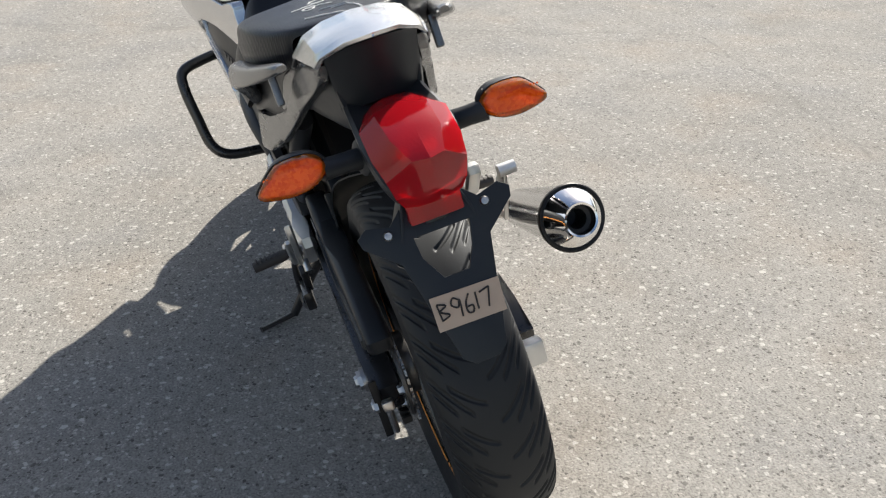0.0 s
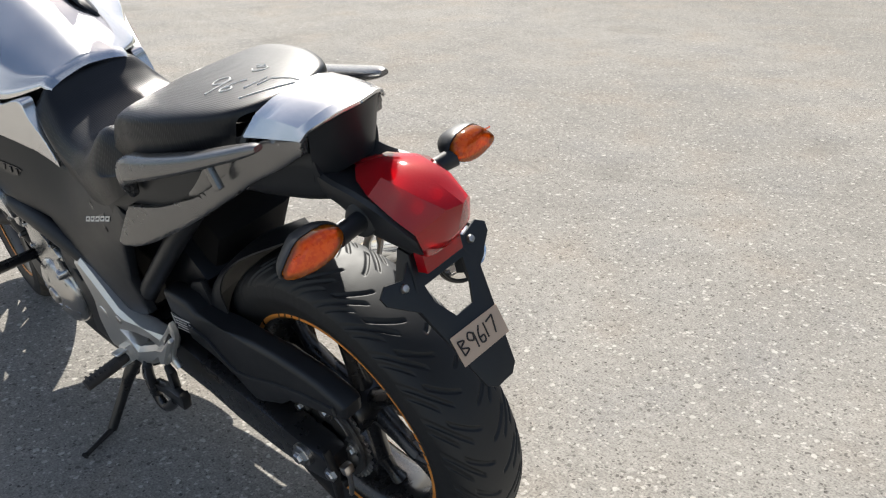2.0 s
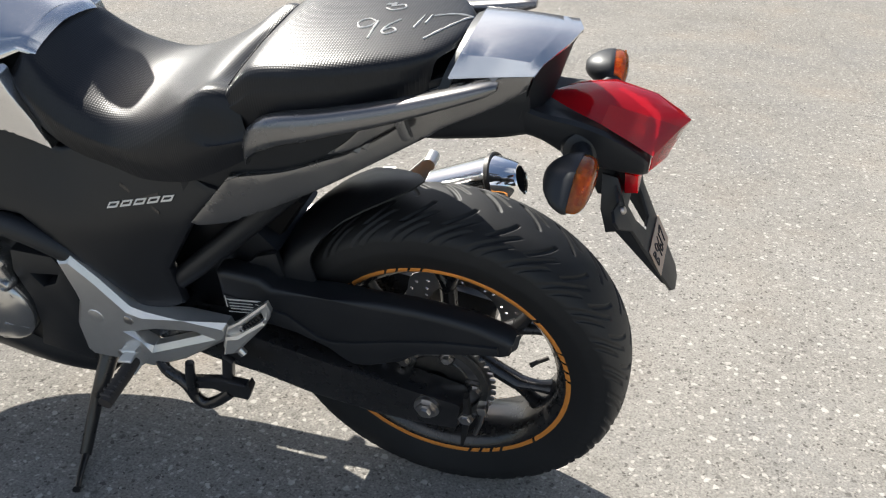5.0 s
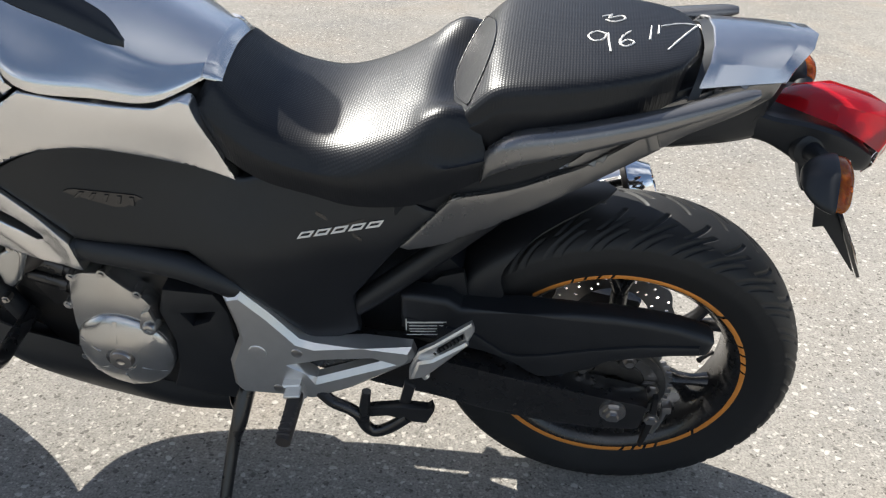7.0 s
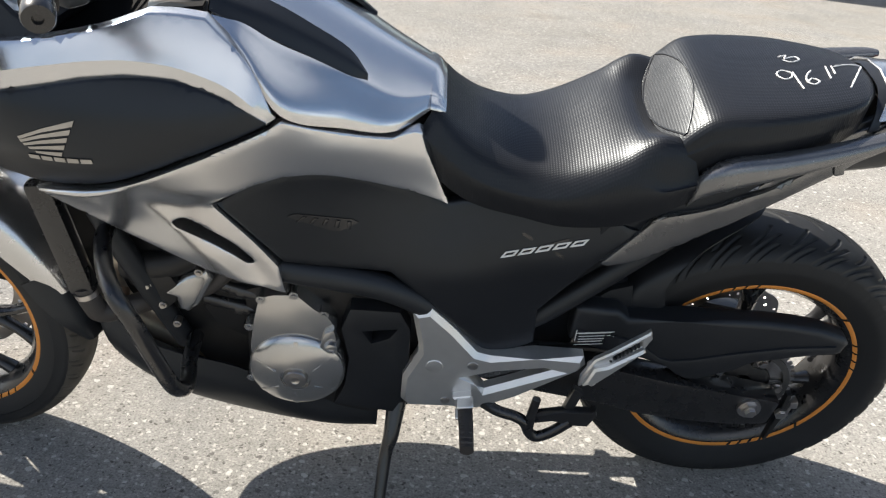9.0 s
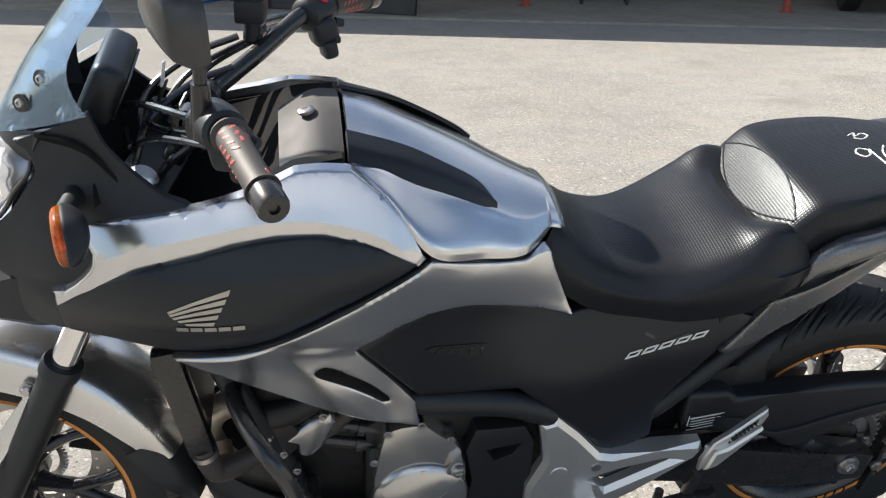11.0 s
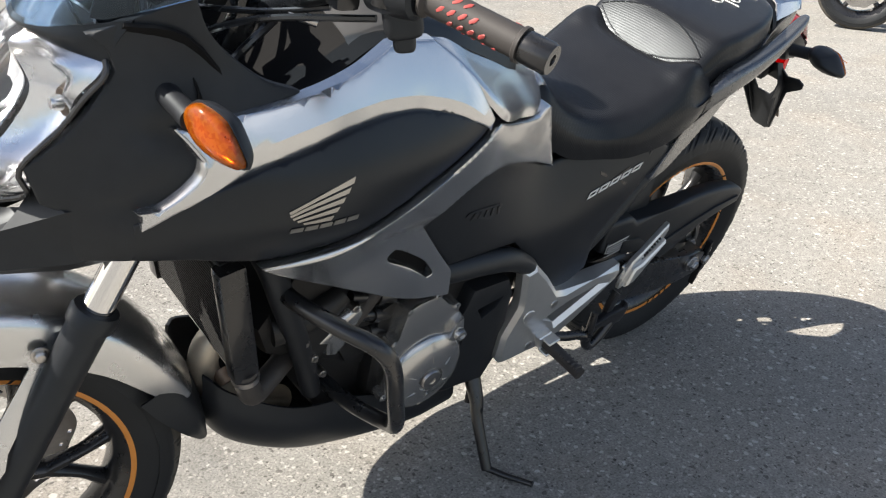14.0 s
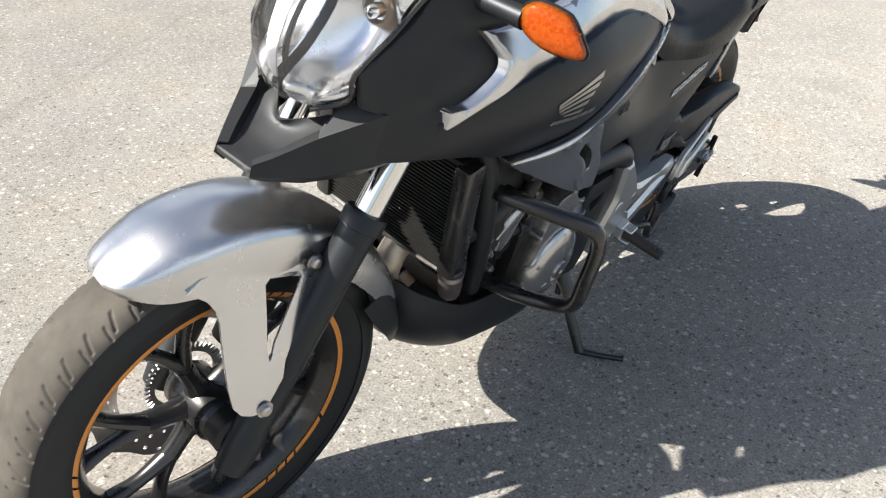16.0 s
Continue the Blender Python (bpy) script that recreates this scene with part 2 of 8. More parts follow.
def screen_plastic():
    """Thin clear sheet: mostly straight through, with gloss at grazing angles and a few scuffs tinted blue for
    reflected sky.
    """
    m = bpy.data.materials.new("clear_screen")
    m.use_nodes = True
    n, l = m.node_tree.nodes, m.node_tree.links
    n.remove(n["Principled BSDF"])
    clear, gloss, dust = n.new("ShaderNodeBsdfTransparent"), n.new("ShaderNodeBsdfGlossy"), n.new("ShaderNodeBsdfDiffuse")
    clear.inputs[0].default_value, gloss.inputs["Roughness"].default_value = (0.80, 0.87, 0.94, 1), 0.03
    gloss.inputs[0].default_value = (0.76, 0.89, 1.0, 1)
    # pale blue scuff colour, with the sky's reflection painted into it
    dust.inputs[0].default_value = (0.70, 0.80, 0.92, 1)
    fres, mix, mix2 = n.new("ShaderNodeFresnel"), n.new("ShaderNodeMixShader"), n.new("ShaderNodeMixShader")
    fres.inputs[0].default_value = 1.49
    gain = n.new("ShaderNodeMath")
    gain.operation = "MULTIPLY_ADD"
    gain.inputs[1].default_value, gain.inputs[2].default_value = 0.55, 0.010
    l.new(fres.outputs[0], gain.inputs[0])
    # scuffs and painted glare: fine scratches gathered into cloudy patches, most of them high on the sheet
    place, patch, scratch, apart = n.new("ShaderNodeTexCoord"), n.new("ShaderNodeTexNoise"), n.new("ShaderNodeTexNoise"), n.new("ShaderNodeSeparateXYZ")
    l.new(place.outputs["Object"], apart.inputs[0])
    l.new(place.outputs["Object"], patch.inputs["Vector"])
    patch.inputs["Scale"].default_value, patch.inputs["Detail"].default_value = 13, 5
    turn_n = n.new("ShaderNodeMapping")
    turn_n.inputs["Rotation"].default_value, turn_n.inputs["Scale"].default_value = (0.3, 0.8, 0.4), (1.0, 1.0, 0.16)
    l.new(place.outputs["Object"], turn_n.inputs["Vector"])
    l.new(turn_n.outputs[0], scratch.inputs["Vector"])
    scratch.inputs["Scale"].default_value, scratch.inputs["Detail"].default_value = 150, 6
    high, cloud, fine, both, rng = n.new("ShaderNodeMapRange"), n.new("ShaderNodeMapRange"), n.new("ShaderNodeMapRange"), n.new("ShaderNodeMath"), n.new("ShaderNodeMath")
    high.inputs["From Min"].default_value, high.inputs["From Max"].default_value, high.inputs["To Min"].default_value = 1.10, 1.27, 0.12
    cloud.inputs["From Min"].default_value, cloud.inputs["From Max"].default_value = 0.47, 0.66
    fine.inputs["From Min"].default_value, fine.inputs["From Max"].default_value, fine.inputs["To Min"].default_value, fine.inputs["To Max"].default_value = 0.48, 0.66, 0.05, 0.50
    l.new(apart.outputs[2], high.inputs["Value"])
    l.new(patch.outputs["Fac"], cloud.inputs["Value"])
    l.new(scratch.outputs["Fac"], fine.inputs["Value"])
    both.operation = rng.operation = "MULTIPLY"
    l.new(cloud.outputs[0], both.inputs[0])
    l.new(fine.outputs[0], both.inputs[1])
    l.new(both.outputs[0], rng.inputs[0])
    l.new(high.outputs[0], rng.inputs[1])
    l.new(rng.outputs[0], mix2.inputs[0])
    l.new(clear.outputs[0], mix2.inputs[1])
    l.new(dust.outputs[0], mix2.inputs[2])
    l.new(gain.outputs[0], mix.inputs[0])
    l.new(mix2.outputs[0], mix.inputs[1])
    l.new(gloss.outputs[0], mix.inputs[2])
    l.new(mix.outputs[0], n["Material Output"].inputs["Surface"])
    return m


SCREEN = screen_plastic()


def asphalt():
    """Worn pale asphalt: tar and grit with light stones, dusty stretches, stains and hairline cracks."""
    m = bpy.data.materials.new("worn_asphalt")
    m.use_nodes = True
    n, l = m.node_tree.nodes, m.node_tree.links
    b = n["Principled BSDF"]
    geo = n.new("ShaderNodeTexCoord")

    def tex(kind, scale, detail=6.0):
        t = n.new(kind)
        t.inputs["Scale"].default_value = scale
        if kind == "ShaderNodeTexNoise":
            t.inputs["Detail"].default_value = detail
        l.new(geo.outputs["Object"], t.inputs["Vector"])
        return t

    def ramp(src, lo, hi, to_lo=0.0, to_hi=1.0):
        r = n.new("ShaderNodeMapRange")
        for key, v in (("From Min", lo), ("From Max", hi), ("To Min", to_lo), ("To Max", to_hi)):
            r.inputs[key].default_value = v
        l.new(src, r.inputs["Value"])
        return r.outputs[0]

    def blend(fac, a, c, mode="MIX"):
        x = n.new("ShaderNodeMix")
        x.data_type, x.blend_type = "RGBA", mode
        for sock, v in ((0, fac), (6, a), (7, c)):
            if isinstance(v, tuple):
                x.inputs[sock].default_value = v
            elif isinstance(v, float):
                x.inputs[sock].default_value = v
            else:
                l.new(v, x.inputs[sock])
        return x.outputs[2]

    wide, mid, fine = tex("ShaderNodeTexNoise", 0.55), tex("ShaderNodeTexNoise", 4.0), tex("ShaderNodeTexNoise", 190.0, 8)
    # stones are uneven: the cells are bent by a fine noise before they are cut out
    bend, bent, shift = tex("ShaderNodeTexNoise", 75.0, 3), n.new("ShaderNodeVectorMath"), n.new("ShaderNodeVectorMath")
    shift.operation, shift.inputs[3].default_value = "SCALE", 0.016
    l.new(bend.outputs["Color"], shift.inputs[0])
    l.new(geo.outputs["Object"], bent.inputs[0])
    l.new(shift.outputs[0], bent.inputs[1])
    base = blend(ramp(wide.outputs["Fac"], 0.35, 0.65), (0.238, 0.233, 0.216, 1), (0.292, 0.285, 0.265, 1))
    base = blend(ramp(mid.outputs["Fac"], 0.42, 0.72, 0.0, 0.40), base, (0.175, 0.170, 0.160, 1))
    tan = tex("ShaderNodeTexNoise", 2.1, 7)
    base = blend(ramp(tan.outputs["Fac"], 0.52, 0.72, 0.0, 0.55), base, (0.300, 0.262, 0.218, 1))
    base = blend(ramp(tan.outputs["Fac"], 0.46, 0.30, 0.0, 0.40), base, (0.200, 0.205, 0.212, 1))
    base = blend(ramp(fine.outputs["Fac"], 0.36, 0.52, 0.50, 0.0), base, (0.085, 0.082, 0.077, 1))
    base = blend(ramp(fine.outputs["Fac"], 0.55, 0.68, 0.0, 0.30), base, (0.36, 0.345, 0.32, 1))
    relief = None
    for scale, size, colour, amount, side in ((150.0, 0.40, (0.36, 0.34, 0.315, 1), 0.50, 0.0), (120.0, 0.40, (0.090, 0.086, 0.080, 1), 0.26, 3.3), (88.0, 0.40, (0.42, 0.405, 0.375, 1), 0.24, 7.7), (62.0, 0.34, (0.070, 0.066, 0.062, 1), 0.16, 12.1), (55.0, 0.34, (0.50, 0.49, 0.46, 1), 0.13, 17.3), (34.0, 0.25, (0.46, 0.445, 0.415, 1), 0.08, 23.9)):
        v, off = n.new("ShaderNodeTexVoronoi"), n.new("ShaderNodeVectorMath")
        v.inputs["Scale"].default_value, v.inputs["Randomness"].default_value = scale, 1.0
        off.inputs[1].default_value = (side, side * 2.1, 0.4)
        l.new(bent.outputs[0], off.inputs[0])
        l.new(off.outputs[0], v.inputs["Vector"])
        sep = n.new("ShaderNodeSeparateColor")
        l.new(v.outputs["Color"], sep.inputs[0])
        # each stone has its own size and tone
        own, tone = n.new("ShaderNodeMath"), n.new("ShaderNodeMath")
        own.operation, own.inputs[1].default_value, own.inputs[2].default_value = "MULTIPLY_ADD", 0.22, -0.11
        l.new(sep.outputs[1], own.inputs[0])
        tone.operation = "ADD"
        l.new(v.outputs["Distance"], tone.inputs[0])
        l.new(own.outputs[0], tone.inputs[1])
        near = ramp(tone.outputs[0], size, size * 0.70)
        pick = ramp(sep.outputs[0], amount, amount - 0.02)
        both, weak = n.new("ShaderNodeMath"), n.new("ShaderNodeMath")
        both.operation = weak.operation = "MULTIPLY"
        l.new(near, both.inputs[0])
        l.new(pick, both.inputs[1])
        l.new(both.outputs[0], weak.inputs[0])
        l.new(ramp(sep.outputs[2], 0.0, 1.0, 0.45, 1.0), weak.inputs[1])
        base = blend(weak.outputs[0], base, colour)
        if side == 17.3:
            relief = both.outputs[0]
    patch = tex("ShaderNodeTexNoise", 42.0, 10)
    base = blend(ramp(patch.outputs["Fac"], 0.50, 0.70, 0.0, 0.28), base, (0.115, 0.110, 0.100, 1))
    base = blend(ramp(patch.outputs["Fac"], 0.46, 0.30, 0.0, 0.20), base, (0.38, 0.37, 0.34, 1))
    stain = tex("ShaderNodeTexNoise", 1.3, 4)
    base = blend(ramp(stain.outputs["Fac"], 0.60, 0.78, 0.0, 0.45), base, (0.12, 0.115, 0.105, 1))
    crack = n.new("ShaderNodeTexVoronoi")
    crack.feature = "DISTANCE_TO_EDGE"
    crack.inputs["Scale"].default_value = 0.21
    warp, wadd = tex("ShaderNodeTexNoise", 3.0), n.new("ShaderNodeMix")
    wadd.data_type = "RGBA"
    wadd.inputs[0].default_value = 0.12
    l.new(geo.outputs["Object"], wadd.inputs[6])
    l.new(warp.outputs["Color"], wadd.inputs[7])
    l.new(wadd.outputs[2], crack.inputs["Vector"])
    base = blend(ramp(crack.outputs["Distance"], 0.0, 0.0018, 0.22, 0.0), base, (0.09, 0.085, 0.08, 1))
    l.new(base, b.inputs["Base Color"])
    b.inputs["Roughness"].default_value = 0.9
    b.inputs["Specular IOR Level"].default_value = 0.1
    b.inputs["Diffuse Roughness"].default_value = 0.3
    h1 = n.new("ShaderNodeMath")
    h1.operation = "ADD"
    grit = tex("ShaderNodeTexVoronoi", 140.0)
    l.new(fine.outputs["Fac"], h1.inputs[0])
    l.new(ramp(grit.outputs["Distance"], 0.0, 0.6, 0.6, 0.0), h1.inputs[1])
    bn = n.new("ShaderNodeBump")
    h2 = n.new("ShaderNodeMath")
    h2.operation = "ADD"
    l.new(h1.outputs[0], h2.inputs[0])
    l.new(relief, h2.inputs[1])
    bn.inputs["Strength"].default_value, bn.inputs["Distance"].default_value = 0.30, 0.0035
    l.new(h2.outputs[0], bn.inputs["Height"])
    l.new(bn.outputs[0], b.inputs["Normal"])
    return m


ASPHALT = asphalt()

# ---- shape helpers ----
import mathutils
from mathutils.bvhtree import BVHTree
from mathutils.geometry import delaunay_2d_cdt

LEAN = 13.4
STEER = -9.8
AXIS_FOOT, AXIS_WAY = Vector((1.65, 0, 0)), Vector((-math.sin(radians(27)), 0, math.cos(radians(27))))
STEERED = Matrix.Translation(AXIS_FOOT) @ Matrix.Rotation(radians(STEER), 4, AXIS_WAY) @ Matrix.Translation(-AXIS_FOOT)


def part(name, bm, mat, parent, label="", sharp=38, flip=True):
    """Links a bmesh (or a ready mesh) as one mesh object under a thing or a part."""
    if isinstance(bm, bmesh.types.BMesh):
        if flip:
            bmesh.ops.recalc_face_normals(bm, faces=bm.faces)
        me = bpy.data.meshes.new(name)
        bm.to_mesh(me)
        bm.free()
    else:
        me = bm
    me.materials.append(mat)
    me.shade_smooth()
    me.set_sharp_from_angle(angle=radians(sharp))
    ob = new(name, me)
    ob.parent = parent
    return tagged(ob, label)


def spline(points, per=6, closed=False):
    """A smooth curve through the points (tuples of any length)."""
    p = [np.array(q, float) for q in points]
    n, out = len(p), []
    for i in range(n if closed else n - 1):
        a, b = p[i], p[(i + 1) % n]
        before = p[i - 1] if (i or closed) else 2 * a - b
        after = p[(i + 2) % n] if (i + 2 < n or closed) else 2 * b - a
        for k in range(per):
            t = k / per
            out.append(0.5 * (2 * a + (b - before) * t + (2 * before - 5 * a + 4 * b - after) * t * t + (3 * a - before - 3 * b + after) * t**3))
    return out if closed else out + [p[-1]]


def tube(bm, points, radius, seg=10, per=6, flat=1.0, m=None):
    """A round bar swept along a smooth curve; radius may be one value for each point."""
    pts = spline(points, per) if per > 1 else [np.array(q, float) for q in points]
    if isinstance(radius, (list, tuple)):
        radii = [float(v[0]) for v in (spline([(r,) for r in radius], per) if per > 1 else [(r,) for r in radius])]
    else:
        radii = [radius] * len(pts)
    pts = [Vector(q) for q in pts]
    way = (pts[1] - pts[0]).normalized()
    side = way.orthogonal().normalized() if abs(way.y) > 0.9 else way.cross(Vector((0, 1, 0))).normalized()
    rings = []
    for i, q in enumerate(pts):
        way = (pts[min(i + 1, len(pts) - 1)] - pts[max(i - 1, 0)]).normalized()
        side = (side - way * side.dot(way)).normalized()
        up = way.cross(side)
        ring = []
        for k in range(seg):
            a = 2 * math.pi * k / seg
            v = q + radii[i] * (side * math.cos(a) * flat + up * math.sin(a))
            ring.append(bm.verts.new(m @ v if m else v))
        rings.append(ring)
    for r1, r2 in zip(rings, rings[1:]):
        for k in range(seg):
            bm.faces.new((r1[k], r1[(k + 1) % seg], r2[(k + 1) % seg], r2[k]))
    bm.faces.new(rings[0][::-1])
    bm.faces.new(rings[-1])
    return bm


def lathe(bm, profile, m, seg=32, closed=False):
    """Turns (radius, height) pairs about the z axis of m."""
    rings = []
    for r, h in profile:
        if r < 1e-6:
            rings.append([bm.verts.new(m @ Vector((0, 0, h)))])
        else:
            rings.append([bm.verts.new(m @ Vector((r * math.cos(2 * math.pi * k / seg), r * math.sin(2 * math.pi * k / seg), h))) for k in range(seg)])
    pairs = list(zip(rings, rings[1:])) + ([(rings[-1], rings[0])] if closed else [])
    for a, b in pairs:
        for k in range(seg):
            j = (k + 1) % seg
            if len(a) == 1 and len(b) == 1:
                break
            if len(a) == 1:
                bm.faces.new((a[0], b[k], b[j]))
            elif len(b) == 1:
                bm.faces.new((a[k], b[0], a[j]))
            else:
                bm.faces.new((a[k], b[k], b[j], a[j]))
    return bm


def to(place, way):
    """A pose at place whose z axis points along way."""
    return Matrix.Translation(place) @ Vector(way).to_track_quat("Z", "Y").to_matrix().to_4x4()


def box(bm, size, m, bevel=0.0, seg=2):
    made = bmesh.ops.create_cube(bm, size=1.0, matrix=m @ Matrix.Diagonal((*size, 1)))
    if bevel:
        edges = list({e for v in made["verts"] for e in v.link_edges})
        bmesh.ops.bevel(bm, geom=edges, offset=bevel, segments=seg, profile=0.6, affect="EDGES")
    return bm


def within(p, loop):
    """Whether a flat point lies inside a loop."""
    hits = 0
    for a, b in zip(loop, [*loop[1:], loop[0]]):
        if (a[1] > p[1]) != (b[1] > p[1]) and a[0] + (p[1] - a[1]) / (b[1] - a[1]) * (b[0] - a[0]) > p[0]:
            hits += 1
    return hits % 2 == 1


def prism(bm, outline, y0, y1, bevel=0.0, m=None, holes=(), seg=2):
    """An upright plate: an outline of (x, z) between two y, with rounded edges and openings."""
    pts, edges = [], []
    for loop in (outline, *holes):
        first = len(pts)
        pts += [Vector(p) for p in loop]
        edges += [(first + i, first + (i + 1) % len(loop)) for i in range(len(loop))]
    v2, _, f2, *_ = delaunay_2d_cdt(pts, edges, [], 1, 1e-6)
    f2 = [f for f in f2 if not any(within(sum((v2[i] for i in f), Vector((0, 0))) / len(f), h) for h in holes)]
    near = [bm.verts.new((p.x, y1, p.y)) for p in v2]
    far = [bm.verts.new((p.x, y0, p.y)) for p in v2]
    count, rim_faces = {}, []
    for f in f2:
        rim_faces.append(bm.faces.new([near[i] for i in f]))
        bm.faces.new([far[i] for i in reversed(f)])
        for i in range(len(f)):
            e = (f[i], f[(i + 1) % len(f)])
            key = tuple(sorted(e))
            count[key] = None if key in count else e
    rim = []
    for e in count.values():
        if e:
            bm.faces.new((near[e[1]], near[e[0]], far[e[0]], far[e[1]]))
            rim.append(bm.edges.get((near[e[0]], near[e[1]])))
            rim.append(bm.edges.get((far[e[0]], far[e[1]])))
    if bevel:
        bmesh.ops.bevel(bm, geom=[r for r in rim if r], offset=bevel, segments=seg, profile=0.6, affect="EDGES")
    if m:
        bmesh.ops.transform(bm, matrix=m, verts=bm.verts)
    return bm


def grid_sheet(bm, rows, thick=0.0, wrap=False, m=None, per_u=6, per_v=6, smooth_u=True, smooth_v=True):
    """A smooth sheet through a small net of points, with thickness away from its face."""
    rows = [spline(r, per_u, wrap) if smooth_u else [np.array(q, float) for q in r] for r in rows]
    cols = [spline(c, per_v) if smooth_v else [np.array(q, float) for q in c] for c in zip(*rows)]
    net = [[Vector(cols[u][v]) for u in range(len(cols))] for v in range(len(cols[0]))]
    nv, nu = len(net), len(net[0])

    def normal(i, j):
        a = net[i][(j + 1) % nu if wrap else min(j + 1, nu - 1)] - net[i][j - 1 if (wrap or j) else 0]
        b = net[min(i + 1, nv - 1)][j] - net[max(i - 1, 0)][j]
        c = a.cross(b)
        return c.normalized() if c.length > 1e-12 else Vector((0, 0, 1))

    top = [[bm.verts.new(net[i][j]) for j in range(nu)] for i in range(nv)]
    sides = [(top, 1)]
    if thick:
        low = [[bm.verts.new(net[i][j] - normal(i, j) * thick) for j in range(nu)] for i in range(nv)]
        sides.append((low, -1))
    last = nu if wrap else nu - 1
    for lay, turn in sides:
        for i in range(nv - 1):
            for j in range(last):
                q = (lay[i][j], lay[i][(j + 1) % nu], lay[i + 1][(j + 1) % nu], lay[i + 1][j])
                bm.faces.new(q if turn > 0 else q[::-1])
    if thick:
        for i in (0, nv - 1):
            for j in range(last):
                bm.faces.new((top[i][j], low[i][j], low[i][(j + 1) % nu], top[i][(j + 1) % nu]))
        if not wrap:
            for j in (0, nu - 1):
                for i in range(nv - 1):
                    bm.faces.new((top[i][j], top[i + 1][j], low[i + 1][j], low[i][j]))
    if m:
        bmesh.ops.transform(bm, matrix=m, verts=bm.verts)
    bmesh.ops.remove_doubles(bm, verts=bm.verts, dist=1e-5)
    return bm


# Half width of the side bodywork: sections along the machine, as (height, half width).
SECTIONS = (
    (0.30, ((0.50, 0.150), (0.68, 0.170), (0.80, 0.150), (0.90, 0.110))),
    (0.45, ((0.45, 0.150), (0.64, 0.165), (0.72, 0.140), (0.80, 0.125))),
    (0.60, ((0.45, 0.165), (0.60, 0.165), (0.715, 0.110), (0.81, 0.108), (0.86, 0.090))),
    (0.70, ((0.50, 0.170), (0.62, 0.165), (0.74, 0.140), (0.84, 0.143), (0.90, 0.118))),
    (0.85, ((0.50, 0.180), (0.62, 0.182), (0.76, 0.190), (0.895, 0.207), (0.97, 0.150))),
    (0.96, ((0.55, 0.175), (0.64, 0.195), (0.75, 0.205), (0.88, 0.235), (0.97, 0.165), (1.02, 0.12))),
    (1.10, ((0.60, 0.165), (0.70, 0.190), (0.81, 0.244), (0.88, 0.246), (0.95, 0.200), (1.0, 0.14))),
    (1.22, ((0.62, 0.150), (0.72, 0.172), (0.82, 0.225), (0.88, 0.228), (0.95, 0.175), (1.0, 0.146), (1.07, 0.146))),
    (1.35, ((0.68, 0.100), (0.76, 0.150), (0.83, 0.166), (0.90, 0.148), (1.00, 0.112), (1.05, 0.100))),
    (1.40, ((0.70, 0.080), (0.76, 0.115), (0.83, 0.118), (0.90, 0.102), (0.95, 0.093), (1.00, 0.086))),
    (1.45, ((0.70, 0.060), (0.76, 0.080), (0.83, 0.079), (0.90, 0.082), (1.00, 0.070))),
)


def half_width(x, z):
    xs = [s[0] for s in SECTIONS]
    knots = [np.interp(z, [p[0] for p in s[1]], [p[1] for p in s[1]]) for s in SECTIONS]
    near = lambda v: float(np.interp(v, xs, knots))  # noqa: E731
    return 0.25 * (near(x - 0.03) + 2 * near(x) + near(x + 0.03))


def width_table():
    """The half widths on a fine net, blurred so that the bodywork flows."""
    xs, zs = np.arange(0.20, 1.56, 0.006), np.arange(0.40, 1.10, 0.006)
    net = np.array([[half_width(x, z) for z in zs] for x in xs])
    for axis, spread in ((0, 5.0), (1, 2.6)):
        k = np.exp(-0.5 * (np.arange(-14, 15) / spread) ** 2)
        k /= k.sum()
        net = np.apply_along_axis(lambda v: np.convolve(np.pad(v, 14, mode="edge"), k, "valid"), axis, net)
    return xs, zs, net


WIDTH_X, WIDTH_Z, WIDTHS = width_table()


def smooth_width(x, z):
    i, j = (x - WIDTH_X[0]) / 0.006, (z - WIDTH_Z[0]) / 0.006
    i, j = min(max(i, 0.0), len(WIDTH_X) - 1.001), min(max(j, 0.0), len(WIDTH_Z) - 1.001)
    a, b = int(i), int(j)
    u, v = i - a, j - b
    return float((WIDTHS[a, b] * (1 - v) + WIDTHS[a, b + 1] * v) * (1 - u) + (WIDTHS[a + 1, b] * (1 - v) + WIDTHS[a + 1, b + 1] * v) * u)


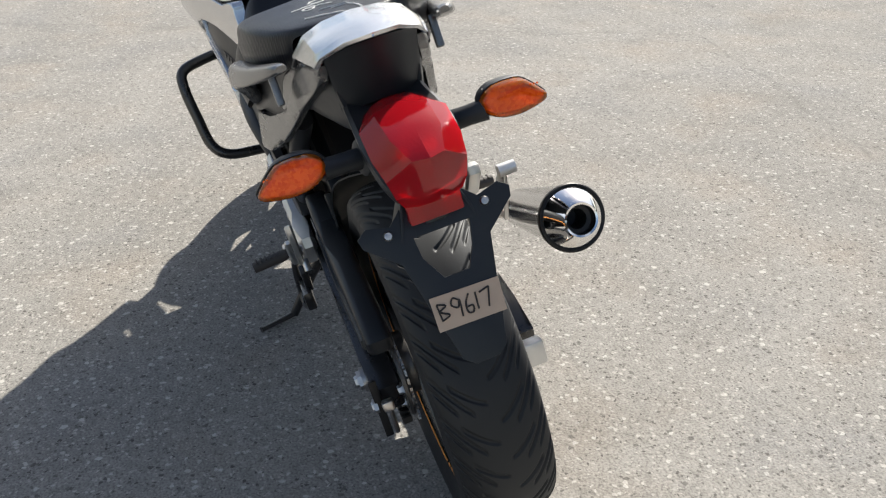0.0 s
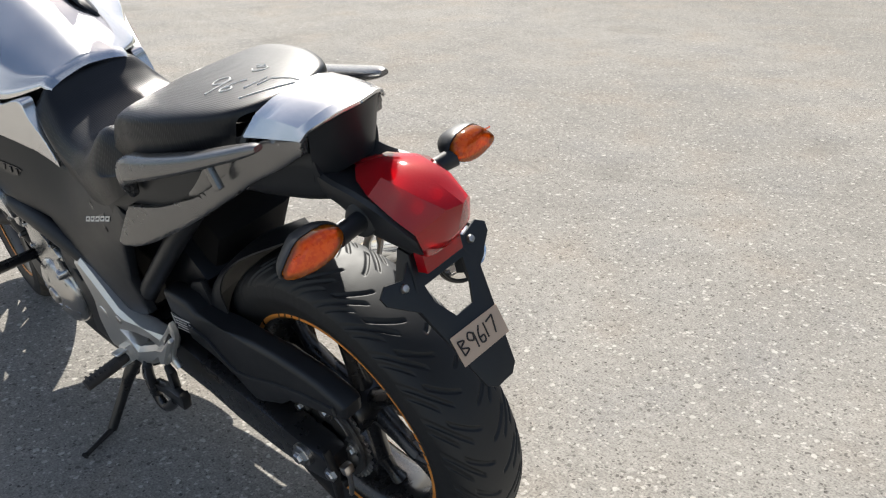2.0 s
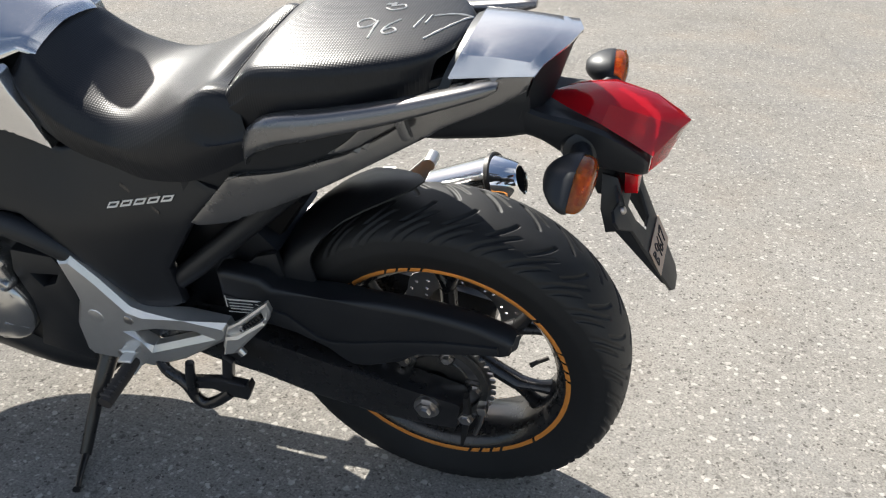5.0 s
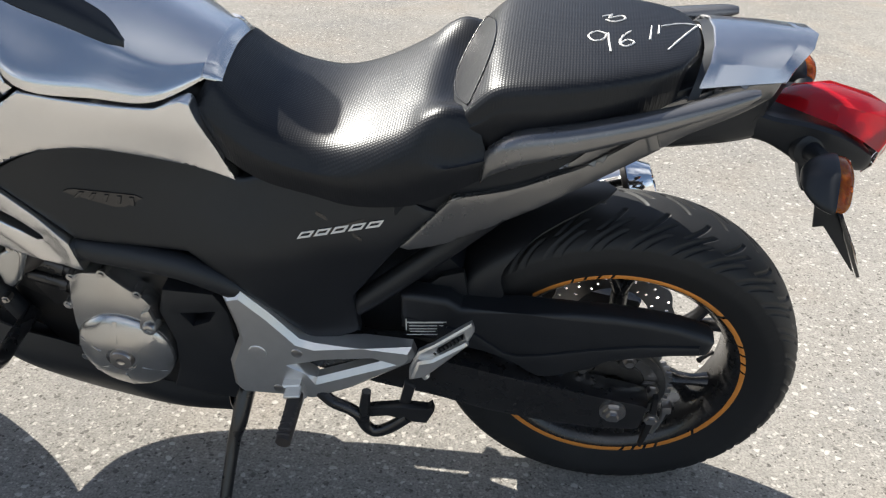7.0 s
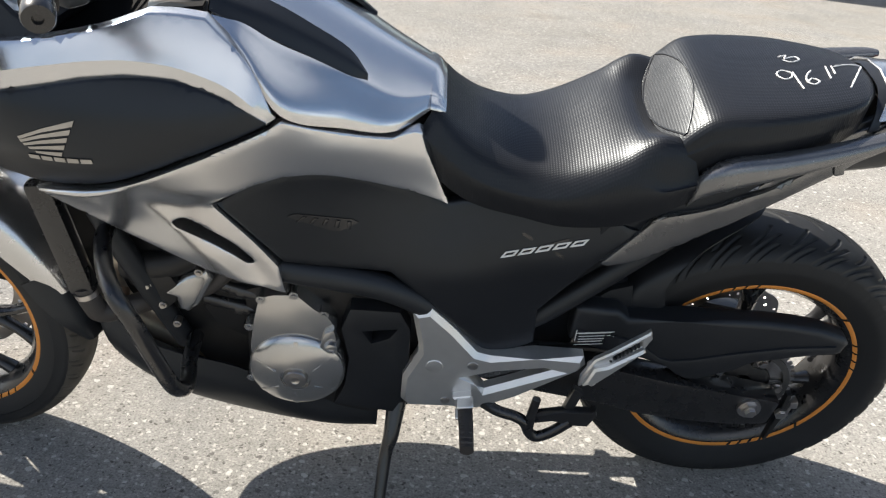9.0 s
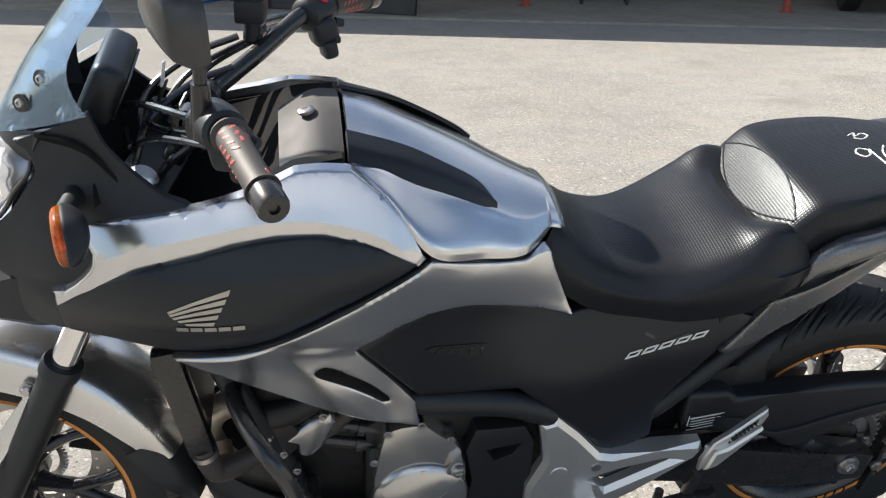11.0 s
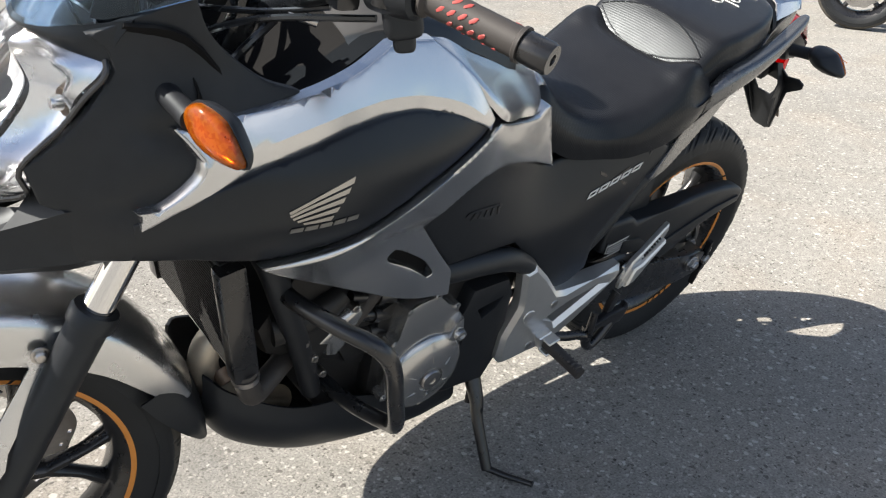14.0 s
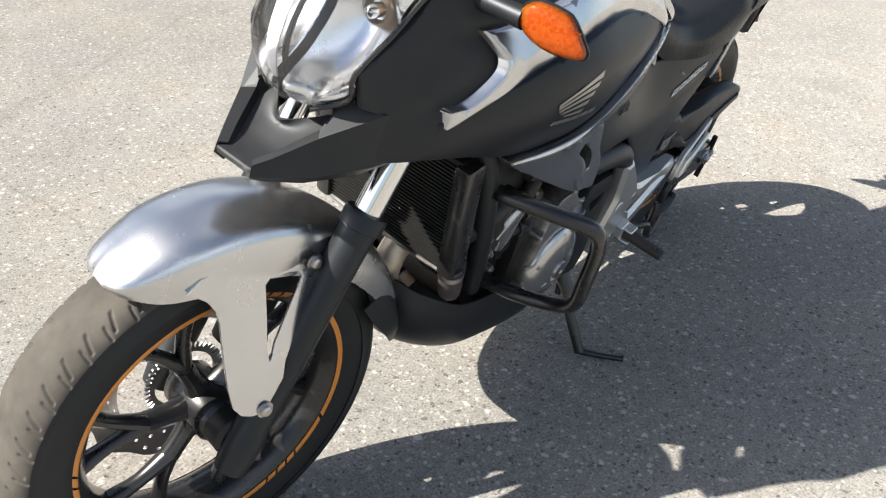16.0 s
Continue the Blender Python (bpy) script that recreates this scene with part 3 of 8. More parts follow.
def panel(bm, edges, raised=0.0, thick=0.006, roll=0.006, step=0.012, width=smooth_width, holes=(), bulge=0.0, creases=()):
    """A moulded side panel: an outline of (x, z), made of smooth runs that meet in corners, laid on the bodywork's curve, with rolled edges."""
    def outline(runs):
        pts = []
        for run in runs:
            curve = spline(run, 5) if len(run) > 2 else [np.array(q, float) for q in run]
            for a, b in zip(curve, curve[1:]):
                k = max(1, int(np.hypot(*(b - a)) / step + 0.5))
                pts += [a + (b - a) * i / k for i in range(k)]
        return np.array(pts)

    loops = [outline(edges)] + [outline(h) for h in holes]

    def away(p):
        best = 9.0
        for loop in loops:
            a, b = loop, np.roll(loop, -1, 0)
            d = b - a
            t = np.clip(((p - a) * d).sum(1) / np.maximum((d * d).sum(1), 1e-12), 0, 1)
            best = min(best, float(np.hypot(*(a + d * t[:, None] - p).T).min()))
        return best

    def inside(p):
        hits = 0
        for loop in loops:
            a, b = loop, np.roll(loop, -1, 0)
            cross = (a[:, 1] > p[1]) != (b[:, 1] > p[1])
            with np.errstate(divide="ignore", invalid="ignore"):
                xs = a[:, 0] + (p[1] - a[:, 1]) / (b[:, 1] - a[:, 1]) * (b[:, 0] - a[:, 0])
            hits += int((cross & (xs > p[0])).sum())
        return hits % 2 == 1

    pts, bounds = [], []
    for loop in loops:
        first = len(pts)
        pts += [Vector(p) for p in loop]
        bounds += [(first + i, first + (i + 1) % len(loop)) for i in range(len(loop))]
    folds = []
    for line in creases:
        curve = [p for p in (np.array(q, float) for q in spline(line, 4)) if inside(p) and away(p) > roll * 0.5]
        first = len(pts)
        pts += [Vector(p) for p in curve]
        bounds += [(first + i, first + i + 1) for i in range(len(curve) - 1)]
        folds += curve
    folds = np.array(folds) if folds else None
    for loop in loops:
        for depth in (roll * 0.25, roll):
            a, b = np.roll(loop, 1, 0), np.roll(loop, -1, 0)
            d = b - a
            nrm = np.stack([-d[:, 1], d[:, 0]], 1) / np.maximum(np.hypot(*d.T), 1e-9)[:, None]
            for q, v in zip(loop, nrm):
                for sign in (1, -1):
                    p = q + sign * depth * v
                    if inside(p) and away(p) > depth * 0.8:
                        pts.append(Vector(p))
    lo, hi = loops[0].min(0), loops[0].max(0)
    for i, x in enumerate(np.arange(lo[0], hi[0], step)):
        for z in np.arange(lo[1] + (i % 2) * step / 2, hi[1], step):
            p = np.array((x, z))
            if inside(p) and away(p) > roll * 1.4 and (folds is None or np.hypot(*(folds - p).T).min() > step * 0.5):
                pts.append(Vector(p))
    v2, _, f2, *_ = delaunay_2d_cdt(pts, bounds, [], 1, 1e-6)
    f2 = [f for f in f2 if inside(np.array(sum((v2[i] for i in f), Vector((0, 0))) / len(f)))]
    verts = []
    for p in v2:
        d = away(np.array(p))
        drop = roll * (1 - math.sqrt(max(0.0, 1 - max(0.0, 1 - d / roll) ** 2)))
        lift = bulge * (1 - math.exp(-d / 0.03))
        verts.append(bm.verts.new((p.x, width(p.x, p.y) + raised + lift - drop, p.y)))
    count = {}
    for f in f2:
        bm.faces.new([verts[i] for i in f])
        for i in range(len(f)):
            e = (f[i], f[(i + 1) % len(f)])
            key = tuple(sorted(e))
            count[key] = None if key in count else e
    back = {}
    for e in count.values():
        if e:
            for i in e:
                if i not in back:
                    c = verts[i].co
                    back[i] = bm.verts.new((c.x, c.y - thick - roll, c.z))
            bm.faces.new((verts[e[1]], verts[e[0]], back[e[0]], back[e[1]]))
    return bm


def shape():
    return bmesh.new()

# ---- setting ----
def ground_sheet():
    bm = shape()
    cuts = [-220, -60, -25, -12, -6, -3, 0, 3, 6, 12, 25, 60, 220]
    net = [[bm.verts.new((x, y, 0)) for x in cuts] for y in cuts]
    for a, b in zip(net, net[1:]):
        for i in range(len(cuts) - 1):
            bm.faces.new((a[i], a[i + 1], b[i + 1], b[i]))
    ob = part("ground", bm, ASPHALT, None)
    return tagged(ob, "pale worn asphalt yard with light stones and dusty stains", "ground", kind="structure")


ground_sheet()

# ---- motorcycle ----
bike = new("motorcycle")
bike.empty_display_size = 0.2
bike.matrix_world = pose(0, 0, 0.002, -LEAN, 0, 0)
tagged(bike, "silver and matt black adventure motorcycle leaning on its side stand", "motorcycle")


def tyre_mesh(name, centre, outer, half, bead_r, bead_y, m, pitch, cuts, around=1000, steps=34):
    """A tyre with its tread grooves cut in: curved sipes that sweep back from near the middle to the shoulders."""
    cross = [(bead_r, bead_y), (bead_r + 0.012, bead_y + 0.006), (bead_r + 0.035, half - 0.003), (outer - 0.045, half), (outer - 0.031, half - 0.004)]
    crown = []
    for k in range(1, steps + 1):
        a = k / steps * math.pi / 2
        crown.append((outer - 0.031 + 0.031 * math.sin(a), (half - 0.004) * math.cos(a) ** 0.82 if k < steps else 0.0))
    prof = cross + crown
    prof = prof + [(r, -y) for r, y in prof[-2::-1]]
    r0, y0 = np.array([p[0] for p in prof]), np.array([p[1] for p in prof])
    th = np.linspace(0, 2 * np.pi, around, endpoint=False)
    R = np.tile(r0, (around, 1))
    Y = np.tile(y0, (around, 1))
    s = np.abs(Y) / half
    arc = np.tile(th[:, None], (1, len(r0))) * outer
    depth = np.zeros_like(R)
    for side, shift in ((1, 0.0), (-1, 0.5)):
        mine = (Y * side) > 0
        for lo, hi, sweep, off, wide in cuts:
            line = arc + sweep * s**1.6 - (shift + off) * pitch
            gap = np.abs((line + pitch / 2) % pitch - pitch / 2)
            gap = gap / np.sqrt(1 + (1.6 * sweep * s**0.6 / half) ** 2)
            cut = np.clip((wide - gap) / 0.0020 + 1.0, 0, 1) * np.clip((s - lo) / 0.05, 0, 1) * np.clip((hi - s) / 0.05, 0, 1)
            depth = np.maximum(depth, np.where(mine, cut, 0) * 0.0032)
    R = R - depth * (R > outer - 0.034)
    pts = np.stack([R * np.cos(th)[:, None], Y, R * np.sin(th)[:, None]], -1).reshape(-1, 3) + np.array(centre)
    w = len(r0)
    i, j = np.meshgrid(np.arange(around), np.arange(w - 1), indexing="ij")
    a = i * w + j
    b = ((i + 1) % around) * w + j
    faces = np.stack([a, a + 1, b + 1, b], -1).reshape(-1, 4)
    me = bpy.data.meshes.new(name)
    me.from_pydata(pts.tolist(), [], faces.tolist())
    if m:
        me.transform(m)
    me.update()
    return me


def tread(me, mat, fine):
    """Gives the running surface of a tyre its own dusty material."""
    across = 2 * (5 + fine[1]) - 2
    me.materials.append(mat)
    run = np.zeros(across, dtype=np.int32)
    run[5 + fine[1] // 5:across - 5 - fine[1] // 5] = 1
    me.polygons.foreach_set("material_index", np.tile(run, len(me.polygons) // across))


def wheel(name, centre, tyre_r, half, rim_half, m, label, dashes, spokes, turn, pitch, tyre_mat, cuts, tread_mat=None, fine=(1000, 34), fork_r=0.098):
    """Cast wheel with Y spokes, tyre and an orange rim tape with slanted black breaks."""
    c = Vector(centre)
    across = Matrix.Translation(c) @ Matrix.Rotation(radians(-90), 4, "X")
    bm = shape()
    h = rim_half
    lathe(bm, [(0.226, h), (0.2275, h - 0.003), (0.222, h - 0.010), (0.212, h - 0.016), (0.205, h - 0.022), (0.201, 0.012), (0.201, -0.012), (0.205, -h + 0.022), (0.212, -h + 0.016), (0.222, -h + 0.010), (0.2275, -h + 0.003), (0.226, -h), (0.216, -h + 0.001), (0.209, -h + 0.007), (0.197, -h + 0.020), (0.192, -0.010), (0.192, 0.010), (0.197, h - 0.020), (0.209, h - 0.007), (0.216, h - 0.001)], across, 128, True)
    if m:
        bmesh.ops.transform(bm, matrix=m, verts=bm.verts)
    w = part(name, bm, METAL, bike, label)
    bm = shape()
    lathe(bm, [(0.014, 0.055), (0.034, 0.055), (0.040, 0.047), (0.040, -0.047), (0.034, -0.055), (0.014, -0.055)], across, 32, True)
    if m:
        bmesh.ops.transform(bm, matrix=m, verts=bm.verts)
    part("hub", bm, METAL, w)
    for k in range(spokes):
        bm = shape()
        a = turn + 2 * math.pi * k / spokes
        at = lambda r, b, y=0.0: c + Vector((r * math.cos(b), y, r * math.sin(b)))  # noqa: E731
        fork, open_up = at(fork_r, a, 0.004), (0.196 - fork_r) * 2.5
        tube(bm, [at(0.032, a), at(0.5 * fork_r + 0.012, a, 0.003), fork], [0.023, 0.0175, 0.0175], 10, 4, 0.85)
        for d in (-1, 1):
            tube(bm, [fork, at(0.45 * fork_r + 0.55 * 0.195, a + d * 0.6 * open_up, 0.003), at(0.195, a + d * open_up)], [0.0165, 0.0125, 0.0165], 10, 4, 0.8)
        if m:
            bmesh.ops.transform(bm, matrix=m, verts=bm.verts)
        part("spoke", bm, METAL, w)
    me = tyre_mesh("tyre", centre, tyre_r, half, 0.222, h + 0.001, m, pitch, cuts, *fine)
    part("tyre", me, tyre_mat, w, "black road tyre with curved sweeping grooves", 60)
    if tread_mat:
        tread(me, tread_mat, fine)
    bm = shape()
    gaps = []
    for start in dashes:
        gaps += [(start + s, 0.9) for s in (-20.0,)] + [(start + s, 0.75) for s in (0, 5.6, 11.2, 16.8)]
    n, slant = 900, radians(1.6)
    for side in (1, -1):
        rows = [(0.2155, h + 0.0005), (0.2190, h + 0.0022), (0.2235, h + 0.0022), (0.2262, h + 0.0008)]
        ring = [[bm.verts.new(c + Vector((r * math.cos(t), side * y, r * math.sin(t)))) for q, (r, y) in enumerate(rows) for t in (2 * math.pi * k / n + (q - 1.5) * slant * 0.5,)] for k in range(n)]
        for k in range(n):
            deg = k * 360 / n
            if any(abs((deg - g + 180) % 360 - 180) < wdt for g, wdt in gaps):
                continue
            for q in range(3):
                bm.faces.new((ring[k][q], ring[k][q + 1], ring[(k + 1) % n][q + 1], ring[(k + 1) % n][q]))
    loose = [v for v in bm.verts if not v.link_faces]
    bmesh.ops.delete(bm, geom=loose, context="VERTS")
    if m:
        bmesh.ops.transform(bm, matrix=m, verts=bm.verts)
    part("rim_tape", bm, ORANGE, w, "orange reflective rim tape with black breaks")
    return w


def disc(name, centre, outer, inner, y, m, parent, holes=30, teeth=0):
    """A drilled brake disc with a waved edge, or a toothed ring."""
    c, n, m_rows = Vector(centre), (240 if teeth else 132), (1 if teeth else 9)
    bm = shape()

    def at(k, j, yy):
        t = 2 * math.pi * k / n
        edge = outer + (0.004 * math.cos(10 * t) if not teeth else 0.004 * (1 if (k * teeth // n * 2 + (k * teeth * 2 // n)) % 2 else -1))
        r = inner + (edge - inner) * j / m_rows
        return bm.verts.new(c + Vector((r * math.cos(t), yy, r * math.sin(t))))

    front = [[at(k, j, y + 0.002) for j in range(m_rows + 1)] for k in range(n)]
    back = [[at(k, j, y - 0.002) for j in range(m_rows + 1)] for k in range(n)]

    def drilled(k, j):
        return bool(holes) and k % 4 == 0 and j in ((2, 6), (4, ), (1, 7))[k // 4 % 3]

    for k in range(n):
        q = (k + 1) % n
        for j in range(m_rows):
            if drilled(k, j):
                ring = ((k, j), (q, j), (q, j + 1), (k, j + 1))
                for (k1, j1), (k2, j2) in zip(ring, ring[1:] + ring[:1]):
                    bm.faces.new((front[k1][j1], front[k2][j2], back[k2][j2], back[k1][j1]))
            else:
                bm.faces.new((front[k][j], front[k][j + 1], front[q][j + 1], front[q][j]))
                bm.faces.new((back[k][j], back[q][j], back[q][j + 1], back[k][j + 1]))
        for j in (0, m_rows):
            bm.faces.new((front[k][j], front[q][j], back[q][j], back[k][j]))
    if m:
        bmesh.ops.transform(bm, matrix=m, verts=bm.verts)
    ob = part(name, bm, STEEL, parent)
    return ob


REAR, FRONT = (0.0, 0.0, 0.314), (1.54, 0.0, 0.304)
rear_wheel = wheel("rear_wheel", REAR, 0.314, 0.080, 0.0625, None, "black cast rear wheel with an orange rim tape", (66, 156, -119), 6, 0.50, 0.068, RUBBER, ((0.06, 0.66, 0.085, 0.0, 0.0022), (0.34, 0.97, 0.105, 0.42, 0.0020), (0.62, 0.99, 0.11, 0.80, 0.0013)), None, (1500, 92), 0.138)
disc("brake_disc", REAR, 0.118, 0.070, -0.075, None, rear_wheel)
front_wheel = wheel("front_wheel", FRONT, 0.302, 0.061, 0.048, STEERED, "black cast front wheel with an orange rim tape", (-12, 108, 228), 6, 0.12, 0.040, RUBBER, ((0.44, 0.84, 0.026, 0.0, 0.0013), (0.60, 0.90, 0.012, 0.5, 0.0010)), DUSTY, (1400, 50))
disc("brake_disc", FRONT, 0.155, 0.105, -0.068, STEERED, front_wheel)
disc("sensor_ring", FRONT, 0.062, 0.050, -0.058, STEERED, front_wheel, 0, 45)
sprocket = disc("sprocket", REAR, 0.098, 0.055, 0.088, None, rear_wheel, 0, 42)
bm = shape()
lathe(bm, [(0.02, 0.0), (0.052, 0.0), (0.056, -0.006), (0.056, -0.024), (0.02, -0.03)], to((0, 0.091, 0.314), (0, 1, 0)), 32)
lathe(bm, [(0.078, 0.002), (0.090, 0.002), (0.090, -0.004), (0.078, -0.004)], to((0, 0.096, 0.314), (0, 1, 0)), 48, True)
for k in range(5):
    a = 2 * math.pi * k / 5 + 0.62
    box(bm, (0.034, 0.005, 0.026), pose(0.066 * math.cos(a), 0.095, 0.314 + 0.066 * math.sin(a), 0, -math.degrees(a), 0), 0.006)
carrier = part("sprocket_carrier", bm, STEEL_DARK, rear_wheel, "dull grey sprocket carrier with open slots")
for k in range(5):
    a = 2 * math.pi * k / 5 + 0.62
    bm = shape()
    lathe(bm, [(0, 0.010), (0.0075, 0.010), (0.0085, 0.007), (0.0085, 0.003), (0.0120, 0.003), (0.0120, -0.004), (0, -0.004)], to((0.068 * math.cos(a), 0.098, 0.314 + 0.068 * math.sin(a)), (0, 1, 0)), 6)
    part("carrier_nut", bm, STEEL, carrier, "steel carrier nut")
bm = shape()
a = radians(-6)
tube(bm, [(0.176 * math.cos(a + math.pi), 0.012, 0.314 + 0.176 * math.sin(a + math.pi)), (0.158 * math.cos(a + math.pi), 0.026, 0.314 + 0.158 * math.sin(a + math.pi)), (0.150 * math.cos(a + math.pi), 0.034, 0.314 + 0.150 * math.sin(a + math.pi))], [0.004, 0.004, 0.0052], 10, 3)
part("tyre_valve", bm, SOFT, rear_wheel, "black tyre valve")


# ---- swing arm, chain, hugger ----
bm = shape()
for side in (1, -1):
    y0, y1 = (0.100, 0.150) if side > 0 else (-0.150, -0.105)
    prism(bm, [(0.53, 0.40), (0.53, 0.345), (0.40, 0.318), (0.30, 0.296), (0.21, 0.272), (0.10, 0.258), (0.02, 0.256), (-0.040, 0.262), (-0.051, 0.268), (-0.058, 0.322), (-0.050, 0.328), (0.03, 0.340), (0.144, 0.358), (0.266, 0.384), (0.36, 0.402)], y0, y1, 0.010)
tube(bm, [(0.47, -0.13, 0.37), (0.47, 0.13, 0.37)], 0.045, 14, 1)
swing = part("swing_arm", bm, METAL, bike, "black box-section swing arm")
bm = shape()
lathe(bm, [(0, 0.010), (0.009, 0.010), (0.011, 0.006), (0.011, 0.004), (0.017, 0.004), (0.0175, -0.004), (0, -0.004)], to((0.0, 0.160, 0.312), (0, 1, 0)), 6)
lathe(bm, [(0, 0.001), (0.022, 0.001), (0.022, -0.006), (0, -0.006)], to((0.0, 0.156, 0.312), (0, 1, 0)), 20)
part("axle_nut", bm, STEEL, swing, "steel axle nut")
bm = shape()
prism(bm, [(-0.062, 0.350), (-0.070, 0.352), (-0.074, 0.300), (-0.066, 0.250), (-0.060, 0.222), (-0.055, 0.224), (-0.058, 0.262), (-0.062, 0.300)], 0.138, 0.152, 0.002)
part("axle_bracket", bm, CAST, bike, "dark grey curved bracket behind the axle")
bm = shape()
lathe(bm, [(0, 0.006), (0.008, 0.006), (0.009, 0.003), (0.013, 0.003), (0.013, -0.004), (0, -0.004)], to((-0.066, 0.152, 0.300), (0, 1, 0)), 6)
part("bracket_bolt", bm, STEEL, bike, "steel bracket bolt")
bm = shape()
tube(bm, [(-0.092, 0.131, 0.318), (-0.086, 0.131, 0.275), (-0.076, 0.131, 0.240)], 0.0045, 8, 3)
box(bm, (0.016, 0.020, 0.018), pose(-0.090, 0.132, 0.312, 0, 8, 0), 0.004)
part("chain_adjuster", bm, STEEL, bike, "steel chain adjuster bolt")
bm = shape()
box(bm, (0.026, 0.040, 0.046), pose(-0.092, -0.128, 0.303, 0, 8, 0), 0.006)
part("chain_adjuster", bm, ALU, bike, "aluminium chain adjuster block")
bm = shape()
prism(bm, [(0.36, 0.512), (0.345, 0.516), (0.283, 0.512), (0.262, 0.495), (0.165, 0.500), (0.08, 0.506), (0.022, 0.507), (-0.030, 0.504), (-0.081, 0.497), (-0.128, 0.482), (-0.138, 0.472), (-0.133, 0.446), (-0.120, 0.440), (-0.077, 0.433), (0.018, 0.408), (0.050, 0.388), (0.077, 0.371), (0.105, 0.358), (0.128, 0.355), (0.148, 0.364), (0.169, 0.382), (0.219, 0.400), (0.30, 0.415), (0.36, 0.44)], 0.092, 0.135, 0.012, seg=3)
guard = part("chain_guard", bm, BLACK, bike, "matt black plastic chain guard")
bm = shape()
prism(bm, [(0.30, 0.460), (0.24, 0.450), (0.19, 0.412), (0.168, 0.407), (0.128, 0.414), (0.05, 0.438), (-0.028, 0.457), (-0.115, 0.468), (-0.118, 0.452), (-0.07, 0.442), (0.018, 0.418), (0.060, 0.394), (0.085, 0.377), (0.110, 0.366), (0.130, 0.364), (0.150, 0.374), (0.172, 0.391), (0.225, 0.412), (0.30, 0.428)], 0.130, 0.1405, 0.005)
part("raised_panel", bm, BLACK, guard)
bm = shape()
tube(bm, [(0.60, 0.107, 0.395), (0.30, 0.107, 0.395), (0.0, 0.107, 0.412)], 0.008, 8, 1)
for i in range(46):
    x = 0.58 - i * 0.0135
    z = 0.330 - (0.58 - x) * 0.19 + 0.010 * math.sin(i / 46 * math.pi)
    box(bm, (0.0115, 0.018, 0.014), pose(x, 0.107, z, 0, 11, 0), 0.002, 1)
part("drive_chain", bm, CAST, bike, "dark greasy drive chain")
bm = shape()
rows = []
for k in range(6):
    row = []
    for y, d, end in ((0.098, -0.060, 44), (0.094, -0.022, 50), (0.074, 0.0, 64), (0.0, 0.012, 84), (-0.074, 0.0, 64), (-0.094, -0.022, 50), (-0.098, -0.060, 44)):
        a = radians(28 + (end - 28) * k / 5)
        row.append(((0.333 + d) * math.cos(a), y, 0.314 + (0.333 + d) * math.sin(a)))
    rows.append(row)
grid_sheet(bm, rows, 0.003, per_u=4, per_v=3)
prism(bm, [(0.36, 0.47), (0.30, 0.53), (0.262, 0.545), (0.25, 0.47)], 0.086, 0.100, 0.004)
part("rear_hugger", bm, BLACK, swing, "matt black plastic rear hugger over the tyre")
bm = shape()
arch = [(0.346 * math.cos(radians(a)), 0.314 + 0.346 * math.sin(radians(a))) for a in range(4, 43, 6)]
prism(bm, arch + [(0.33, 0.61), (0.42, 0.66), (0.47, 0.55), (0.47, 0.36)], -0.086, 0.086, 0.010)
part("inner_fender", bm, MATT, bike, "black plastic inner fender ahead of the rear tyre")
bm = shape()
LABEL = Matrix.Translation((-0.018, 0, 0))
prism(bm, [(0.30, 0.43), (0.30, 0.458), (0.37, 0.468), (0.37, 0.44)], 0.1355, 0.1368, 0, LABEL)
part("warning_label", bm, MATT, swing, "black label with small pale print")
bm = shape()
for i in range(4):
    box(bm, (0.056 - 0.014 * (i == 3), 0.0008, 0.0014), pose(0.335 + 0.006 * (i == 3), 0.1375, 0.462 - i * 0.0068, 0, 8, 0))
for e in ((0.302, 0.444, 0.0014, 0.026), (0.368, 0.4535, 0.0014, 0.026)):
    box(bm, (e[2], 0.0008, e[3]), pose(e[0], 0.1375, e[1]))
for e in ((0.335, 0.4352), (0.335, 0.4635)):
    box(bm, (0.066, 0.0008, 0.0014), pose(e[0], 0.1375, e[1], 0, 8, 0))
bmesh.ops.transform(bm, matrix=LABEL, verts=bm.verts)
part("label_print", bm, WHITE, swing)

# ---- bodywork ----
def side_part(name, mat, label, make, sharp=38):
    """Makes a panel on the near side and its twin on the far side."""
    made = []
    for side in (1, -1):
        bm = shape()
        make(bm)
        if side < 0:
            bmesh.ops.scale(bm, vec=(1, -1, 1), verts=bm.verts)
        ob = part(name, bm, mat, bike, label, sharp)
        even = ob.modifiers.new("even_shading", "WEIGHTED_NORMAL")
        even.weight, even.keep_sharp = 60, True
        made.append(ob)
    return made


# inner hull that closes the body behind the panels
bm = shape()
rows = []
for x, top, low, w in ((0.42, 0.66, 0.45, 0.08), (0.60, 0.80, 0.50, 0.085), (0.72, 0.87, 0.56, 0.10), (0.88, 0.92, 0.60, 0.14), (1.02, 0.90, 0.66, 0.14), (1.16, 0.86, 0.70, 0.13), (1.28, 0.86, 0.74, 0.10)):
    rows.append([(x, 0, top), (x, w * 0.8, top - 0.02), (x, w, (top + low) / 2), (x, w * 0.8, low), (x, 0, low - 0.01), (x, -w * 0.8, low), (x, -w, (top + low) / 2), (x, -w * 0.8, top - 0.02)])
grid_sheet(bm, rows, 0.0, True, per_u=3, per_v=3)
part("inner_frame_cover", bm, CAST, bike, "black inner cover behind the side panels")

SHOULDER_LOW = [(1.346, 0.815), (1.304, 0.847), (1.231, 0.887), (1.163, 0.906), (1.105, 0.920), (1.048, 0.926), (0.984, 0.923), (0.912, 0.903), (0.868, 0.884)]


